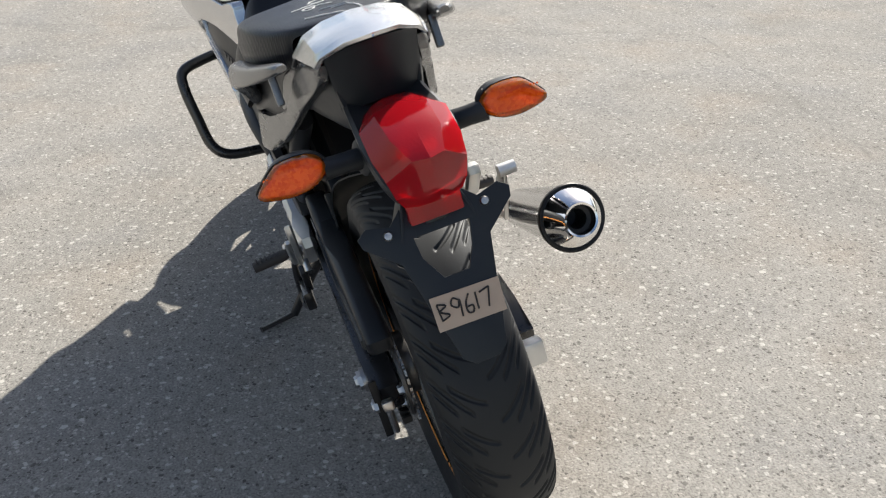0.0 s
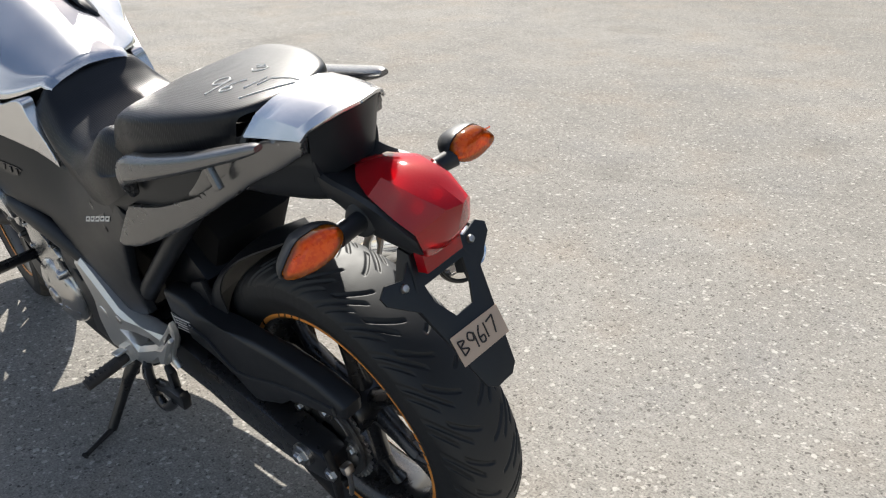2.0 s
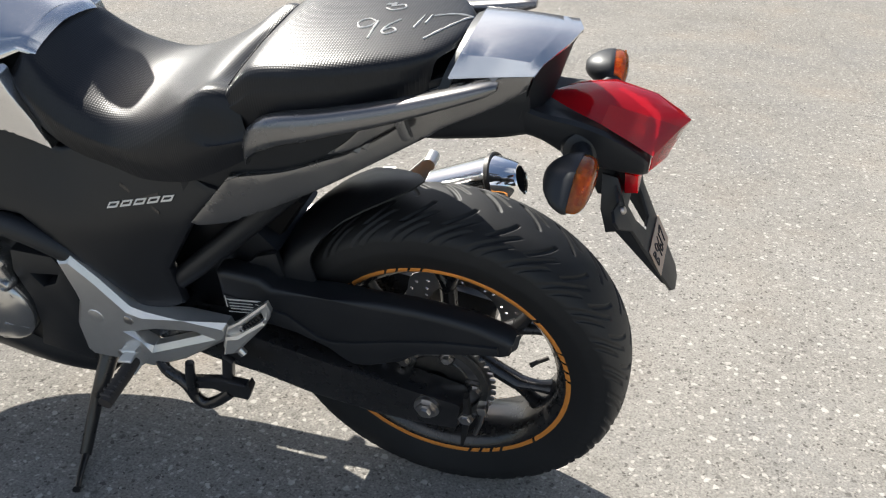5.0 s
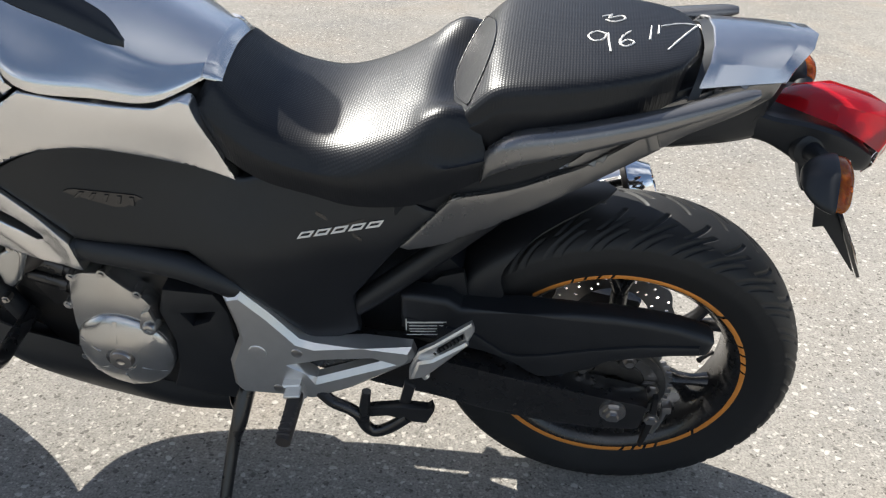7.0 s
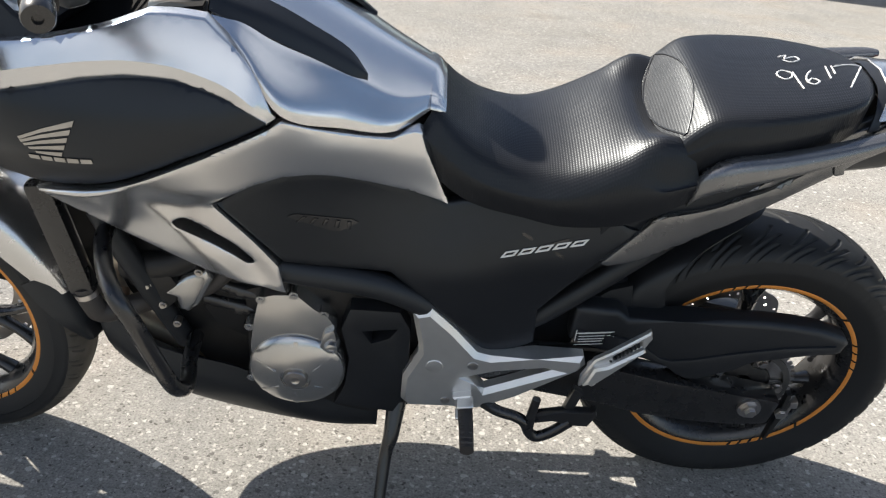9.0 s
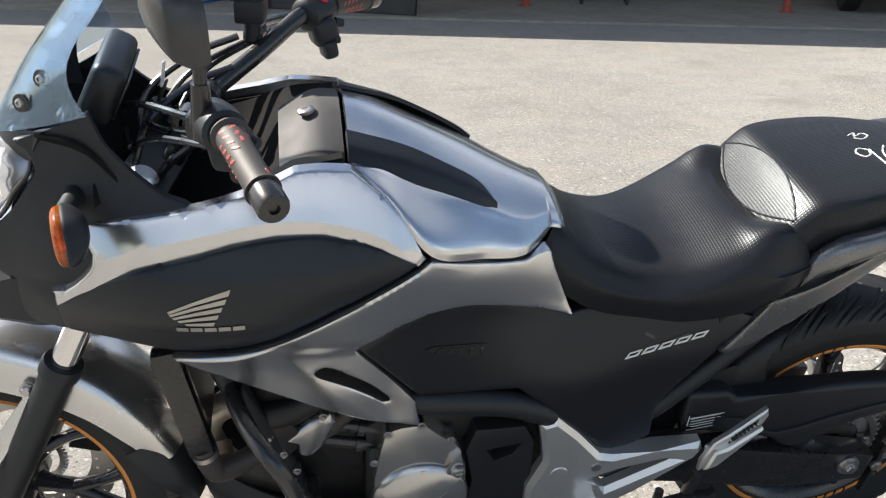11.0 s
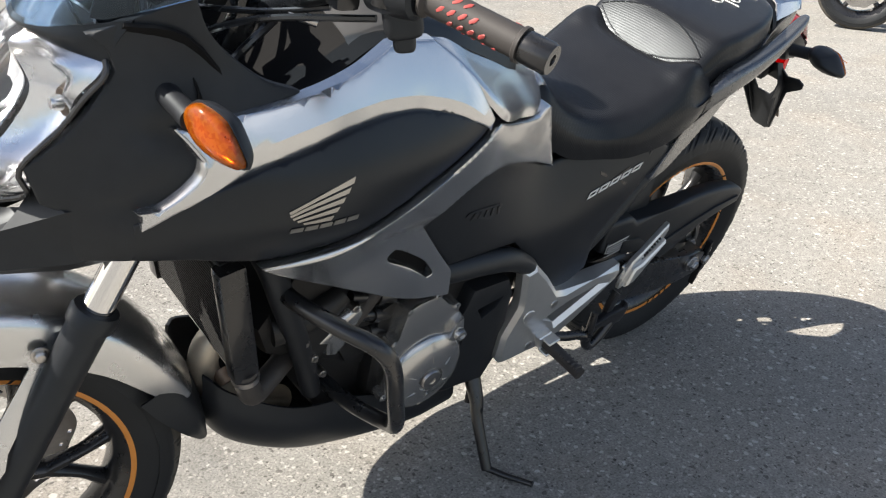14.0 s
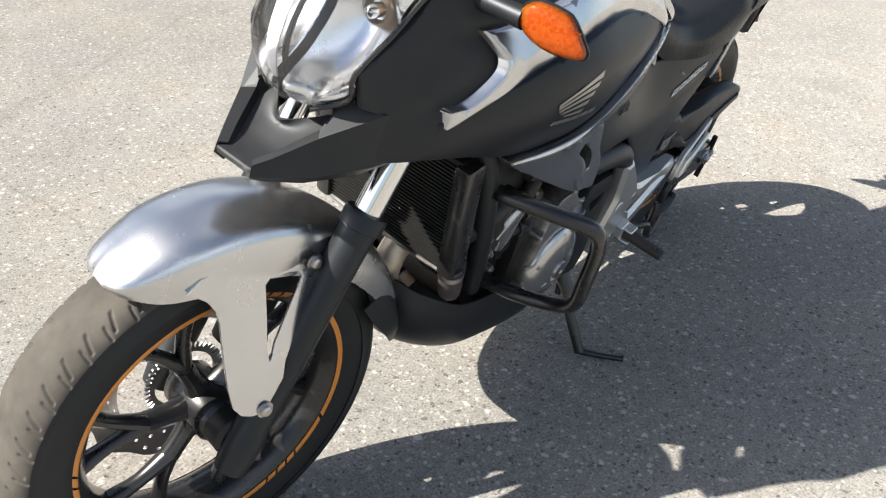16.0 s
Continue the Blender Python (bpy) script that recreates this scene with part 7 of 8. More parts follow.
tube(bm, [(1.065, 0.12, 0.50), (1.03, 0.13, 0.49), (0.985, 0.125, 0.50), (0.93, 0.12, 0.56)], 0.014, 12, 5)
tube(bm, [(0.99, 0.13, 0.60), (0.93, 0.135, 0.585), (0.86, 0.13, 0.565)], 0.012, 12, 5)
part("coolant_hose", bm, SOFT, bike, "black rubber coolant hose")

# radiator
bm = shape()
RAD = Matrix.Translation((1.206, 0.010, 0.602)) @ Matrix.Rotation(radians(9), 4, "Y")
box(bm, (0.022, 0.26, 0.22), RAD, 0.002, 1)
radiator = part("radiator", bm, DARK_CORE, bike, "black radiator behind the front wheel")
bm = shape()
for i in range(30):
    box(bm, (0.004, 0.25, 0.0022), RAD @ Matrix.Translation((0.0125, 0, -0.100 + i * 0.0069)))
tagged(part("radiator_core", bm, DARK_CORE, radiator), "fine dark fins of the radiator core", kind="stuff")
bm = shape()
tube(bm, [tuple(RAD @ Vector((0.004, y, -0.116 - 0.004 * (abs(y) < 0.1)))) for y in (-0.13, -0.08, 0.0, 0.08, 0.13)], 0.006, 8, 4)
part("lower_bracket", bm, STEEL, radiator, "bright bracket along the radiator edge")
for s in (1, -1):
    bm = shape()
    box(bm, (0.042, 0.030, 0.222), RAD @ Matrix.Translation((0.0, 0.135 * s, -0.002)), 0.008)
    part("radiator_tank", bm, METAL, radiator, "black radiator side tank")
bm = shape()
tube(bm, [(1.188, 0.145, 0.500), (1.180, 0.147, 0.462), (1.162, 0.140, 0.438), (1.09, 0.10, 0.440)], 0.019, 14, 5)
part("radiator_hose", bm, SOFT, radiator, "black lower radiator hose")
bm = shape()
lathe(bm, [(0.0195, -0.005), (0.0212, -0.005), (0.0212, 0.005), (0.0195, 0.005)], to((1.186, 0.146, 0.488), (0.2, 0, 0.97)), 20)
part("hose_clamp", bm, STEEL, radiator, "bright hose clamp")
# frame down tubes
for s in (1, -1):
    bm = shape()
    tube(bm, [(1.22, 0.06 * s, 0.80), (1.16, 0.125 * s, 0.70), (1.125, 0.135 * s, 0.60), (1.08, 0.13 * s, 0.48), (1.04, 0.115 * s, 0.36)], [0.022, 0.022, 0.020, 0.019, 0.018], 12, 5)
    part("down_tube", bm, BLACK, bike, "black frame down tube")
# exhaust header
bm = shape()
tube(bm, [(1.10, 0.03, 0.50), (1.175, 0.03, 0.47), (1.195, 0.03, 0.41), (1.15, 0.03, 0.32), (1.02, 0.0, 0.22)], 0.025, 16, 5)
part("exhaust_header", bm, PIPE, bike, "tan heat-stained exhaust header")
bm = shape()
tube(bm, [(1.172, 0.045, 0.405), (1.168, 0.065, 0.392)], 0.017, 12, 1)
part("header_sensor", bm, COPPER, bike, "rusty header end")
# belly pan
bm = shape()
rows = []
for x, zt, zb, w in ((1.215, 0.43, 0.34, 0.070), (1.18, 0.405, 0.272, 0.110), (1.08, 0.350, 0.215, 0.142), (0.95, 0.320, 0.170, 0.148), (0.80, 0.240, 0.140, 0.140), (0.69, 0.215, 0.130, 0.125)):
    half = [(x, w * 0.94, zt), (x, w, zt * 0.6 + zb * 0.4), (x, w * 0.86, zb + 0.18 * (zt - zb)), (x, w * 0.5, zb)]
    rows.append(half + [(x, 0, zb - 0.003)] + [(a, -b, c) for a, b, c in reversed(half)])
grid_sheet(bm, rows, 0.005, per_u=4, per_v=5)
part("belly_pan", bm, BLACK, bike, "matt black plastic belly pan")
# crash guard
for s in (1, -1):
    bm = shape()
    tube(bm, [(1.13, 0.12 * s, 0.625), (1.128, 0.175 * s, 0.632), (1.105, 0.245 * s, 0.634), (1.075, 0.300 * s, 0.628), (1.052, 0.312 * s, 0.590), (1.030, 0.308 * s, 0.510), (1.010, 0.300 * s, 0.440), (1.000, 0.265 * s, 0.405), (1.015, 0.19 * s, 0.385), (1.02, 0.12 * s, 0.375)], 0.0135, 14, 5)
    part("crash_guard", bm, METAL, bike, "glossy black tubular crash guard")

# ---- pegs, stands ----
bm = shape()
prism(bm, [(0.640, 0.514), (0.608, 0.523), (0.566, 0.481), (0.522, 0.428), (0.497, 0.422), (0.419, 0.428), (0.336, 0.436), (0.330, 0.416), (0.340, 0.398), (0.440, 0.322), (0.506, 0.285), (0.561, 0.286), (0.634, 0.283), (0.648, 0.300), (0.648, 0.360), (0.624, 0.422), (0.626, 0.446)], 0.143, 0.178, 0.009, seg=1, holes=([(0.500, 0.338), (0.516, 0.352), (0.532, 0.366), (0.484, 0.384), (0.400, 0.400), (0.385, 0.396)],))
bracket = part("footpeg_bracket", bm, ALU, bike, "silver painted footpeg bracket")
bm = shape()
prism(bm, [(0.650, 0.518), (0.608, 0.525), (0.560, 0.482), (0.510, 0.432), (0.420, 0.428), (0.330, 0.434), (0.240, 0.500), (0.175, 0.548), (0.150, 0.552), (0.146, 0.536), (0.200, 0.470), (0.318, 0.400), (0.420, 0.350), (0.516, 0.289), (0.641, 0.289), (0.648, 0.382), (0.628, 0.434)], -0.175, -0.150, 0.006, holes=([(0.280, 0.448), (0.195, 0.516), (0.180, 0.522), (0.214, 0.480), (0.290, 0.432)],))
part("footpeg_bracket", bm, ALU, bike, "silver painted footpeg bracket of the far side")
bm = shape()
prism(bm, [(0.50, 0.64), (0.30, 0.70), (0.22, 0.62), (0.30, 0.50), (0.36, 0.42), (0.50, 0.40)], -0.11, 0.06, 0.02)
part("airbox", bm, INNER, bike, "dull black box between the seat rails")
for x, z, r in ((0.594, 0.395, 0.017), (0.527, 0.402, 0.0105), (0.568, 0.309, 0.0095), (0.318, 0.423, 0.011)):
    bm = shape()
    lathe(bm, [(0, 0.0055), (r * 0.5, 0.005), (r * 0.85, 0.004), (r, 0.001), (r, -0.002)], to((x, 0.1755, z), (0, 1, 0)), 20)
    part("bracket_bolt", bm, STEEL if r < 0.015 else ALU, bracket, "round bolt head")
bm = shape()
prism(bm, [(0.338, 0.404), (0.322, 0.448), (0.297, 0.468), (0.240, 0.523), (0.235, 0.506), (0.243, 0.484), (0.310, 0.400), (0.338, 0.380)], 0.178, 0.192, 0.003, seg=1, holes=([(0.292, 0.460), (0.252, 0.499), (0.250, 0.489), (0.288, 0.449)],))
prism(bm, [(0.322, 0.436), (0.300, 0.444), (0.247, 0.490), (0.243, 0.484), (0.310, 0.402), (0.334, 0.392)], 0.188, 0.203, 0.004, seg=1)
lathe(bm, [(0.007, -0.012), (0.007, 0.012), (0, 0.012)], to((0.318, 0.178, 0.388), (0.6, 0, 0.8)), 12)
peg2 = part("passenger_peg", bm, ALU, bike, "folded silver passenger peg on a clevis")
bm = shape()
for i in range(8):
    box(bm, (0.0045, 0.014, 0.008), pose(0.256 + i * 0.0055, 0.186, 0.489 - i * 0.0056, 0, 45, 0), 0.001, 1)
part("peg_teeth", bm, CAST, peg2, "serrated peg teeth")
for s in (1, -1):
    bm = shape()
    tube(bm, [(0.538, 0.165 * s, 0.322), (0.532, 0.205 * s, 0.315), (0.530, 0.290 * s, 0.310)], [0.012, 0.0135, 0.0125], 12, 3, 1.0)
    peg = part("rider_peg", bm, SOFT, bike, "black rubber rider footpeg")
    for i in range(7):
        bm = shape()
        box(bm, (0.022, 0.006, 0.006), pose(0.531, (0.215 + i * 0.011) * s, 0.3215), 0.002, 1)
        part("peg_rib", bm, SOFT, peg)
bm = shape()
prism(bm, [(0.556, 0.332), (0.524, 0.340), (0.516, 0.306), (0.546, 0.300)], 0.165, 0.194, 0.003, seg=1)
for z in (0.303, 0.332):
    box(bm, (0.030, 0.026, 0.006), pose(0.534, 0.202, z, 0, 12, 0), 0.002, 1)
part("peg_mount", bm, ALU, bracket)
bm = shape()
tube(bm, [(0.56, -0.16, 0.31), (0.50, -0.19, 0.295), (0.42, -0.20, 0.300)], 0.011, 10, 4)
prism(bm, [(0.44, 0.335), (0.40, 0.325), (0.375, 0.285), (0.395, 0.250), (0.43, 0.265)], -0.22, -0.185, 0.006)
part("brake_pedal", bm, METAL, bike, "black brake pedal on the far side")
bm = shape()
tube(bm, [(0.520, 0.150, 0.300), (0.475, 0.185, 0.300), (0.440, 0.198, 0.300), (0.422, 0.204, 0.292), (0.410, 0.206, 0.268), (0.394, 0.206, 0.258), (0.368, 0.204, 0.272), (0.340, 0.200, 0.298)], 0.0105, 12, 5)
tube(bm, [(0.408, 0.200, 0.352), (0.412, 0.204, 0.320), (0.414, 0.206, 0.282)], [0.008, 0.009, 0.010], 10, 3)
prism(bm, [(0.418, 0.308), (0.352, 0.326), (0.307, 0.327), (0.299, 0.336), (0.295, 0.321), (0.307, 0.291), (0.331, 0.291), (0.372, 0.300), (0.412, 0.290)], 0.186, 0.206, 0.005)
prism(bm, [(0.345, 0.378), (0.327, 0.366), (0.337, 0.318), (0.357, 0.318)], 0.180, 0.196, 0.005)
part("linkage_arm", bm, METAL, bike, "black linkage arm below the engine")
bm = shape()
up = Matrix.Rotation(radians(LEAN), 3, "X")
foot = lambda x, y, z: tuple(up @ Vector((x, y, z)))  # noqa: E731
tube(bm, [(0.653, 0.120, 0.235), (0.660, 0.165, 0.185), foot(0.668, 0.218, 0.105), foot(0.675, 0.262, 0.012)], [0.019, 0.015, 0.0125, 0.0115], 12, 4)
tube(bm, [foot(0.676, 0.256, 0.014), foot(0.656, 0.300, 0.010), foot(0.632, 0.345, 0.009), foot(0.631, 0.348, 0.009)], [0.008, 0.0065, 0.006, 0.008], 10, 2)
part("side_stand", bm, METAL, bike, "black side stand resting on the asphalt")
bm = shape()
tube(bm, [(0.640, 0.12, 0.27), (0.668, 0.150, 0.170)], 0.007, 8, 1)
part("stand_spring", bm, CAST, bike, "dark stand spring")
bm = shape()
lathe(bm, [(0, 0.020), (0.020, 0.019), (0.034, 0.012), (0.037, 0.004), (0.035, -0.006), (0.018, -0.016), (0, -0.018)], to((1.30, -0.055, 0.668), (0.8, 0.5, 0.1)), 28)
tube(bm, [(1.29, -0.055, 0.69), (1.275, -0.05, 0.72), (1.27, -0.04, 0.76)], 0.006, 8, 3)
part("horn", bm, METAL, bike, "small black horn behind the fork")

# ---- the yard behind: shelter, parked machines ----
RUST_RED = material("red_oxide_paint", (0.36, 0.07, 0.045), 0.55, spread=0.25, scale=25, bump=0.15)
YELLOW = material("yellow_paint", (0.55, 0.30, 0.02), 0.5, spread=0.12, scale=12, dirt=0.25)
BLUE = material("blue_paint", (0.02, 0.11, 0.38), 0.5, spread=0.12, dirt=0.15)
SLAB = material("stained_concrete", (0.27, 0.255, 0.22), 0.85, spread=0.3, scale=8, bump=0.25, bump_scale=60, dirt=0.2)
SHEET = material("dark_sheet_steel", (0.030, 0.028, 0.027), 0.55, 0.2, spread=0.3, scale=10)
TIMBER = material("old_timber", (0.16, 0.12, 0.085), 0.8, spread=0.3, scale=30, bump=0.2)
ROOFING = material("corrugated_roofing", (0.30, 0.30, 0.29), 0.5, 0.4, spread=0.15, scale=6)
WALLING = material("grimy_wall", (0.10, 0.095, 0.09), 0.85, spread=0.3, scale=5)
CARPAINT = material("silver_car_paint", (0.60, 0.61, 0.63), 0.35, 0.6, 0.3, 0.05, 20)

# The shelter's front runs along x' and its inside along y'.
YARD = Matrix.Translation((-3.1, -8.95, 0)) @ Matrix.Rotation(radians(162.5), 4, "Z")


def yard_thing(name, label, category, x, y, turn=0.0, group=""):
    ob = new(name)
    ob.empty_display_size = 0.3
    ob.matrix_world = YARD @ pose(x, y, 0, 0, 0, turn)
    return tagged(ob, label, category, group)


def structure(name, bm, mat, label, category):
    ob = part(name, bm, mat, None)
    ob.matrix_world = YARD
    return tagged(ob, label, category, kind="structure")


bm = shape()
box(bm, (34, 12, 0.06), pose(2, 6.0, 0.0), 0.01, 1)
structure("shelter_floor", bm, SLAB, "stained concrete floor of the open shelter", "floor")
bm = shape()
n = 260
top = [[bm.verts.new((-15 + 34 * k / n, y, 3.95 + 0.015 * (k % 4 in (1, 2)) - 0.02 * y)) for k in range(n + 1)] for y in (-0.1, 12.2)]
low = [[bm.verts.new(v.co - Vector((0, 0, 0.03))) for v in r] for r in top]
for k in range(n):
    bm.faces.new((top[0][k], top[0][k + 1], top[1][k + 1], top[1][k]))
    bm.faces.new((low[0][k + 1], low[0][k], low[1][k], low[1][k + 1]))
    bm.faces.new((top[0][k + 1], top[0][k], low[0][k], low[0][k + 1]))
structure("shelter_roof", bm, ROOFING, "corrugated metal roof of the open shelter", "roof")
bm = shape()
box(bm, (34, 0.15, 2.3), pose(2, 12.0, 1.1))
box(bm, (0.15, 12, 1.4), pose(-14.9, 6.0, 0.65))
box(bm, (0.15, 12, 1.4), pose(18.9, 6.0, 0.65))
structure("shelter_wall", bm, WALLING, "grimy dark back wall of the shelter", "wall")


def post(x, y):
    ob = yard_thing("shelter_post", "red oxide painted steel shelter post", "post", x, y, 0, "shelter posts")
    bm = shape()
    tube(bm, [(0, 0, 0.03), (0, 0, 3.9)], 0.055, 14, 1)
    part("shaft", bm, RUST_RED, ob)
    bm = shape()
    box(bm, (0.18, 0.18, 0.012), pose(0, 0, 0.036), 0.002, 1)
    part("base_plate", bm, RUST_RED, ob)


def wheel_of(ob, x, y, r, w, rim=0.6, name="wheel"):
    bm = shape()
    lathe(bm, [(r * rim, -w / 2), (r * 0.9, -w / 2), (r, -w * 0.36), (r, w * 0.36), (r * 0.9, w / 2), (r * rim, w / 2)], to((x, y, r + 0.03), (1, 0, 0)), 40)
    t = part(name, bm, RUBBER, ob)
    bm = shape()
    lathe(bm, [(r * rim, -w / 2 + 0.02), (r * rim * 0.92, -w / 2 + 0.03), (r * rim * 0.85, -w * 0.1), (0.05, -w * 0.05), (0.05, w * 0.05), (r * rim * 0.85, w * 0.1), (r * rim * 0.92, w / 2 - 0.03), (r * rim, w / 2 - 0.02)], to((x, y, r + 0.03), (1, 0, 0)), 40)
    for k in range(6):
        a = k * math.pi / 3
        box(bm, (w * 0.7, 0.05, r * rim), Matrix.Translation((x, y, r + 0.03)) @ Matrix.Rotation(a, 4, "X") @ Matrix.Translation((0, 0, r * rim * 0.45)), 0.01, 1)
    part("rim", bm, ALU, t, "alloy rim")


def forklift(x, y, turn):
    ob = yard_thing("forklift", "yellow forklift seen from its rear counterweight", "forklift", x, y, turn)
    bm = shape()
    prism(bm, [(-0.70, 0.22), (-0.72, 0.60), (-0.58, 1.10), (0.58, 1.10), (0.72, 0.60), (0.70, 0.22), (0.54, 0.22), (0.50, 0.34), (0.40, 0.38), (-0.40, 0.38), (-0.50, 0.34), (-0.54, 0.22)], 0.0, 0.5, 0.04, seg=3)
    part("counterweight", bm, YELLOW, ob, "yellow cast counterweight")
    bm = shape()
    box(bm, (1.0, 1.3, 0.62), pose(0, 0.85, 0.62), 0.05)
    part("chassis", bm, SHEET, ob, "dark greasy chassis")
    bm = shape()
    for px in (-0.5, 0.5):
        for py in (0.4, 1.4):
            tube(bm, [(px, py, 1.1), (px, py, 2.1)], 0.03, 8, 1)
    box(bm, (1.1, 1.1, 0.05), pose(0, 0.9, 2.12), 0.02)
    part("overhead_guard", bm, SHEET, ob)
    for px in (-0.48, 0.48):
        wheel_of(ob, px, 0.45, 0.26, 0.18, 0.55)
        wheel_of(ob, px, 1.5, 0.32, 0.22, 0.55)


def fork_carriage(x, y, turn):
    ob = yard_thing("lift_truck", "dark lift truck with blue forks on the ground", "forklift", x, y, turn)
    for fx in (-0.34, 0.34):
        bm = shape()
        box(bm, (0.13, 0.05, 1.1), pose(fx, 0.0, 0.60), 0.008)
        part("fork_upright", bm, BLUE, ob, "blue fork upright")
        bm = shape()
        prism(bm, [(-1.1, 0.035), (-1.1, 0.05), (0.0, 0.085), (0.02, 0.035)], -0.055, 0.055, 0.004, Matrix.Translation((fx, 0, 0)) @ Matrix.Rotation(radians(90), 4, "Z"))
        part("fork_blade", bm, BLUE, ob, "blue fork blade")
    bm = shape()
    box(bm, (1.1, 1.9, 0.9), pose(0, 1.3, 0.70), 0.06)
    part("chassis", bm, SHEET, ob)
    bm = shape()
    for fx in (-0.30, 0.30):
        box(bm, (0.10, 0.12, 2.2), pose(fx, 0.16, 1.2), 0.01)
    for z in (0.35, 0.75, 1.9):
        box(bm, (0.9, 0.06, 0.10), pose(0, 0.08, z), 0.01)
    part("mast", bm, SHEET, ob, "dark lifting mast")
    for px in (-0.48, 0.48):
        wheel_of(ob, px, 0.55, 0.30, 0.22, 0.5)
        wheel_of(ob, px, 2.0, 0.26, 0.2, 0.5)


def stripped_suv(x, y, turn):
    ob = yard_thing("stripped_car", "silver off-road car with its front bumper taken off", "car", x, y, turn)
    bm = shape()
    rows = []
    for yy, zt, zb, w in ((0.02, 1.02, 0.62, 0.66), (0.08, 1.10, 0.55, 0.78), (0.35, 1.16, 0.50, 0.84), (1.2, 1.22, 0.42, 0.86), (1.7, 1.72, 0.40, 0.84), (3.6, 1.74, 0.42, 0.82), (4.2, 1.2, 0.5, 0.78)):
        rows.append([(-w, yy, zb), (-w * 1.01, yy, (zt + zb) / 2), (-w * 0.93, yy, zt - 0.05), (0, yy, zt), (w * 0.93, yy, zt - 0.05), (w * 1.01, yy, (zt + zb) / 2), (w, yy, zb), (0, yy, zb)])
    grid_sheet(bm, rows, 0.0, True, per_u=3, per_v=3)
    part("body", bm, CARPAINT, ob, "silver painted body")
    bm = shape()
    prism(bm, [(-0.74, 0.52), (-0.60, 0.44), (-0.46, 0.50), (0.46, 0.50), (0.60, 0.44), (0.74, 0.52), (0.72, 0.74), (0.55, 0.66), (-0.55, 0.66), (-0.72, 0.74)], -0.06, 0.02, 0.015, holes=([(-0.50, 0.55), (-0.38, 0.54), (-0.38, 0.62), (-0.50, 0.62)], [(0.38, 0.54), (0.50, 0.55), (0.50, 0.62), (0.38, 0.62)], [(-0.2, 0.545), (0.2, 0.545), (0.18, 0.60), (-0.18, 0.60)]))
    part("front_panel", bm, CARPAINT, ob, "bare silver front cross panel with openings")
    bm = shape()
    box(bm, (1.0, 0.05, 0.30), pose(0, -0.005, 0.80), 0.02)
    part("radiator_opening", bm, SHEET, ob, "dark open radiator bay")
    bm = shape()
    box(bm, (1.1, 0.5, 0.10), pose(0, 0.5, 0.40), 0.03)
    for k in (-0.12, 0.10):
        box(bm, (0.05, 0.03, 0.10), pose(k, -0.03, 0.42), 0.008)
    part("subframe", bm, SHEET, ob)
    for s in (-1, 1):
        bm = shape()
        tube(bm, [(0.82 * s, 0.38, 0.32), (0.83 * s, 0.42, 0.60), (0.83 * s, 0.62, 0.74), (0.83 * s, 0.88, 0.74), (0.83 * s, 1.06, 0.60), (0.83 * s, 1.10, 0.34)], 0.06, 10, 4)
        part("wheel_arch", bm, SHEET, ob, "dark wheel arch")
        wheel_of(ob, 0.76 * s, 0.72, 0.35, 0.23, 0.62)
        wheel_of(ob, 0.76 * s, 3.3, 0.35, 0.23, 0.62)


def trestle(x, y, turn, label, mat=None, tall=1.3):
    ob = yard_thing("steel_rack", label, "rack", x, y, turn)
    mat = mat or RUST_RED
    for s in (-1, 1):
        bm = shape()
        box(bm, (0.13, 0.13, tall), pose(0.55 * s, 0, tall / 2 + 0.03), 0.008)
        part("upright", bm, mat, ob)
        bm = shape()
        box(bm, (0.24, 0.24, 0.02), pose(0.55 * s, 0, 0.04), 0.003, 1)
        part("foot_plate", bm, mat, ob)
    bm = shape()
    tube(bm, [(-0.5, 0, 0.15), (0.5, 0, 0.85)], 0.04, 8, 1)
    part("brace", bm, mat, ob)
    bm = shape()
    box(bm, (1.25, 0.13, 0.10), pose(0, 0, tall), 0.008)
    part("beam", bm, mat, ob)


def pallet(x, y, turn):
    ob = yard_thing("pallet", "old timber pallet on the concrete", "pallet", x, y, turn)
    for k in range(6):
        bm = shape()
        box(bm, (1.15, 0.10, 0.02), pose(0, -0.42 + k * 0.168, 0.155), 0.002, 1)
        part("deck_board", bm, TIMBER, ob)
    for k in (-0.52, 0, 0.52):
        bm = shape()
        box(bm, (0.10, 0.95, 0.10), pose(k, 0, 0.09), 0.003, 1)
        part("bearer", bm, TIMBER, ob)


def trolley(x, y, turn):
    ob = yard_thing("trolley", "grey steel engine trolley", "trolley", x, y, turn)
    bm = shape()
    box(bm, (0.75, 0.5, 0.10), pose(0, 0, 0.42), 0.01)
    part("deck", bm, SHEET, ob)
    for sx in (-0.33, 0.33):
        for sy in (-0.2, 0.2):
            bm = shape()
            box(bm, (0.05, 0.05, 0.40), pose(sx, sy, 0.23), 0.004, 1)
            part("leg", bm, SHEET, ob)
    bm = shape()
    box(bm, (0.6, 0.4, 0.35), pose(0, 0, 0.66), 0.05)
    part("engine_part", bm, CAST, ob, "greasy engine part on the trolley")


def jack(x, y):
    ob = yard_thing("bottle_jack", "blue painted steel jack stand on the concrete", "jack", x, y)
    bm = shape()
    lathe(bm, [(0.10, 0.03), (0.10, 0.05), (0.045, 0.09), (0.04, 0.35), (0.03, 0.36), (0.03, 0.60), (0, 0.60)], Matrix.Identity(4), 16)
    part("body", bm, BLUE, ob)


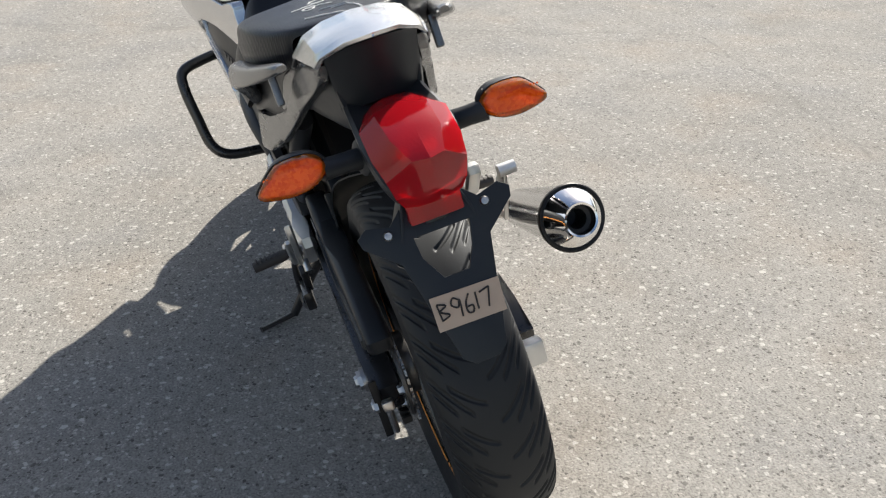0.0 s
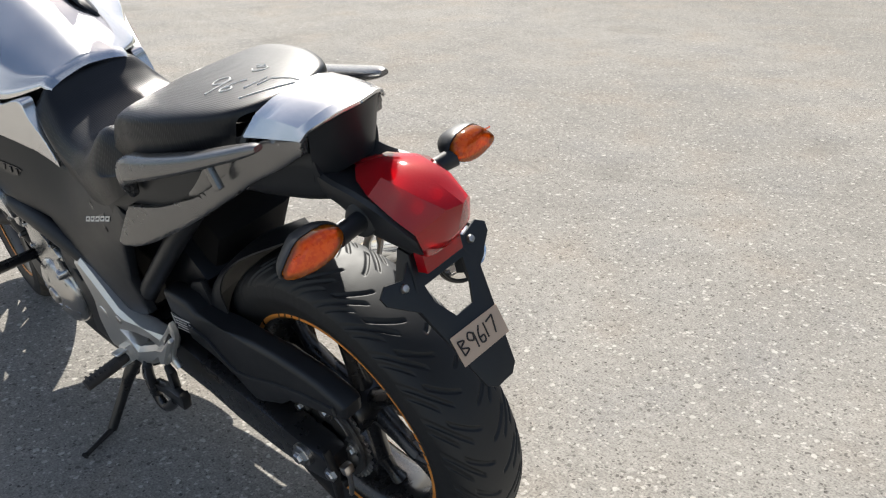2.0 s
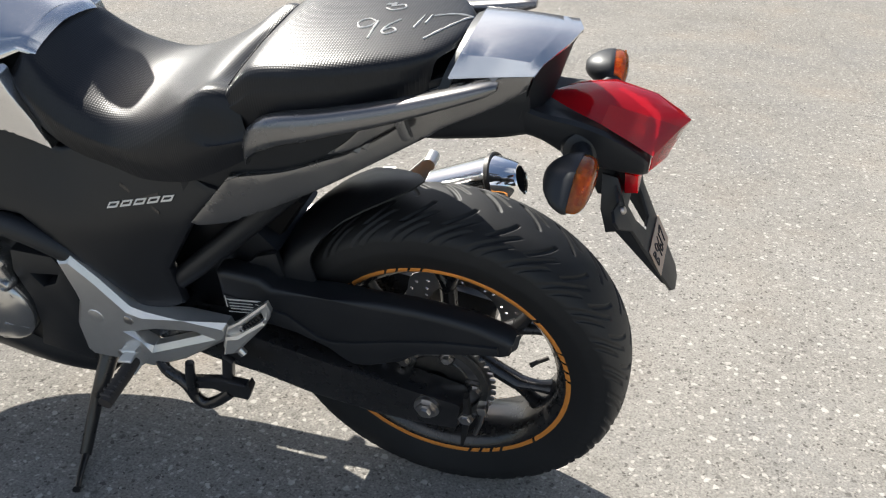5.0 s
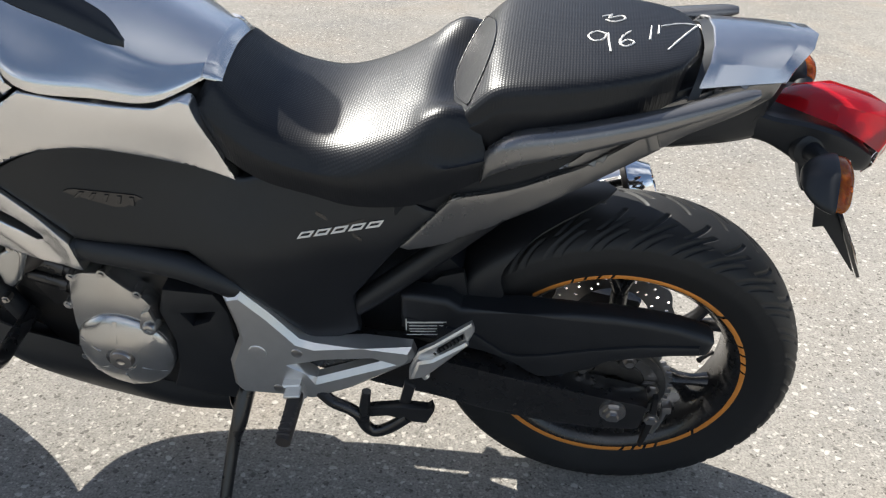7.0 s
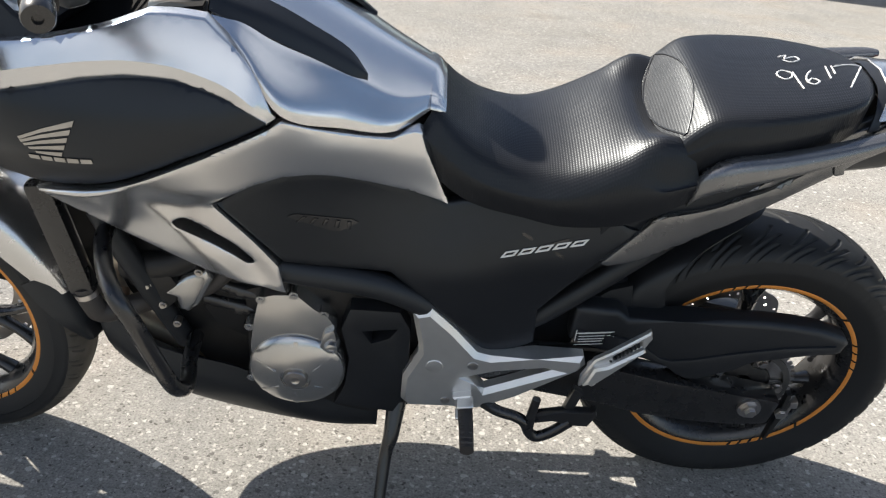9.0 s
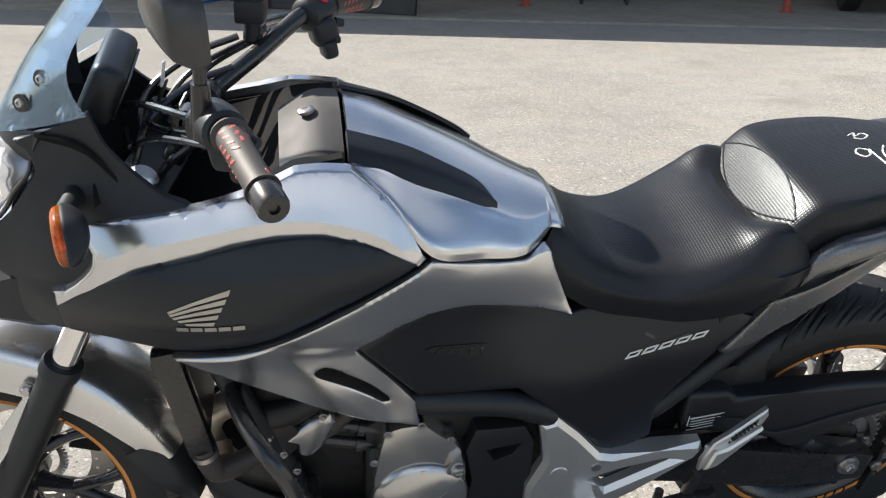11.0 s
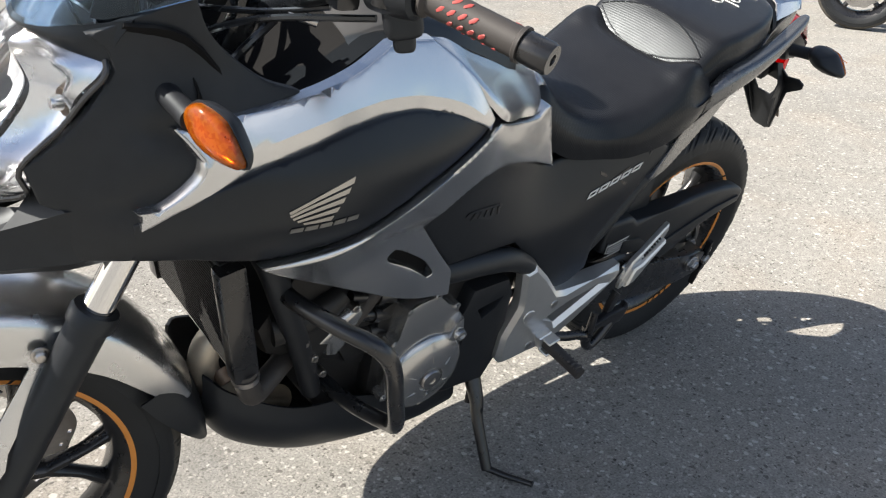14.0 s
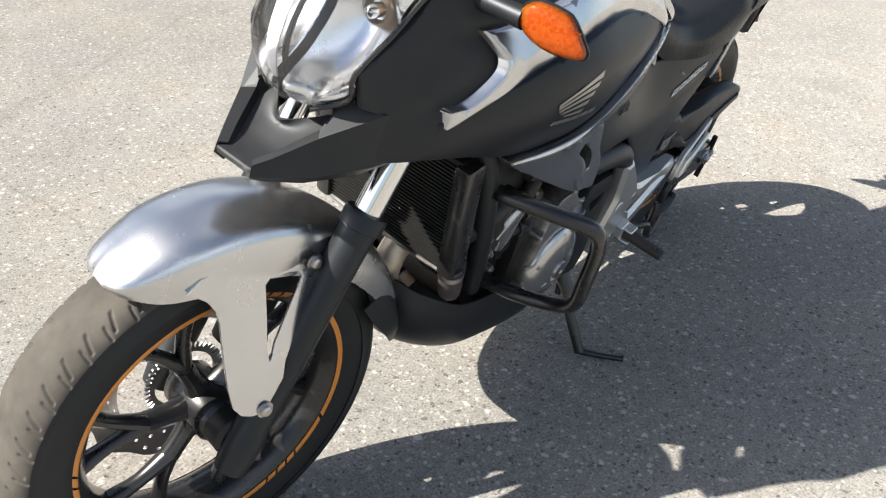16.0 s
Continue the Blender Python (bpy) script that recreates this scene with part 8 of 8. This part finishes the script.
def steel_sheet(x, y, turn):
    ob = yard_thing("steel_sheet", "dark framed steel sheet leaning upright", "sheet", x, y, turn)
    bm = shape()
    box(bm, (2.14, 0.02, 1.5), pose(0, 0.12, 0.78, -8, 0, 0), 0.004, 1)
    part("panel", bm, SHEET, ob)
    for s in (-1, 1):
        bm = shape()
        box(bm, (0.05, 0.05, 1.55), pose(1.07 * s, 0.11, 0.80, -8, 0, 0), 0.004, 1)
        part("frame_edge", bm, SHEET, ob)


def local(p):
    return YARD.inverted() @ Vector((p[0], p[1], 0))


for p in ((-5.72, -9.95), (-9.0, -8.95), (-2.35, -11.2), (0.9, -12.0)):
    q = local(p)
    post(q.x, q.y)
q = local((-1.95, -12.75))
forklift(q.x, q.y, 0)
q = local((2.05, -12.9))
fork_carriage(q.x, q.y, -14)
q = local((-7.15, -9.1))
stripped_suv(q.x, q.y, -3)
q = local((0.38, -10.45))
steel_sheet(q.x, q.y, -12.5)
q = local((-3.6, -11.4))
trolley(q.x, q.y, 0)
q = local((-5.0, -12.6))
pallet(q.x, q.y, 6)
q = local((-9.6, -8.3))
trestle(q.x + 0.55, q.y, 0, "red steel rack at the edge of the shelter")
q = local((-9.3, -9.9))
trestle(q.x, q.y, 0, "red steel rack deep in the shelter")
q = local((-9.0, -8.2))
jack(q.x, q.y)


# ---- the other motorcycle, whose front wheel shows ----
other = new("parked_motorcycle")
other.matrix_world = pose(-4.55, -1.67, 0, 0, 0, 24) @ pose(0, 0, 0, 0, 0, 90)
tagged(other, "second motorcycle parked on the asphalt, black cast front wheel", "motorcycle")
OC = (0.0, 0.0, 0.302)
me = tyre_mesh("tyre", OC, 0.302, 0.061, 0.222, 0.049, None, 0.060, ((0.40, 0.92, 0.075, 0.0, 0.0024), (0.66, 0.86, 0.020, 0.5, 0.0015)))
part("tyre", me, RUBBER, other, "dusty black tyre", 60)
tread(me, DUSTY, (1000, 34))
bm = shape()
c = Matrix.Translation(OC) @ Matrix.Rotation(radians(-90), 4, "X")
lathe(bm, [(0.226, 0.048), (0.222, 0.038), (0.190, 0.026), (0.186, -0.026), (0.222, -0.038), (0.226, -0.048), (0.206, -0.038), (0.176, -0.02), (0.176, 0.02), (0.206, 0.038)], c, 64, True)
rim = part("rim", bm, METAL, other, "black cast rim")
for k in range(5):
    bm = shape()
    a = 2 * math.pi * k / 5 + 0.4
    tube(bm, [(0.03 * math.cos(a), 0, 0.302 + 0.03 * math.sin(a)), (0.10 * math.cos(a + 0.05), 0, 0.302 + 0.10 * math.sin(a + 0.05)), (0.18 * math.cos(a), 0, 0.302 + 0.18 * math.sin(a))], [0.02, 0.014, 0.018], 8, 4)
    part("spoke", bm, METAL, rim)
disc("brake_disc", OC, 0.145, 0.095, -0.066, None, other, 24)
bm = shape()
lathe(bm, [(0.012, 0.06), (0.035, 0.06), (0.038, 0.05), (0.038, -0.05), (0.035, -0.06), (0.012, -0.06)], c, 24, True)
part("hub", bm, METAL, other)
for s in (1, -1):
    bm = shape()
    tube(bm, [(0.0, 0.10 * s, 0.27), (-0.02, 0.10 * s, 0.34), (-0.20, 0.10 * s, 0.70), (-0.35, 0.10 * s, 1.0)], [0.026, 0.028, 0.026, 0.022], 14, 3)
    part("fork_leg", bm, BLACK, other)
bm = shape()
rows = []
for deg in (65, 90, 120, 150):
    a = radians(deg)
    o = Vector((math.cos(a), 0, math.sin(a)))
    rows.append([tuple(Vector(OC) + o * (0.335 - d) + Vector((0, y, 0))) for y, d in ((0.072, 0.05), (0.065, 0.012), (0, 0), (-0.065, 0.012), (-0.072, 0.05))])
grid_sheet(bm, rows, 0.003, per_u=3, per_v=4)
part("fender", bm, BLACK, other)
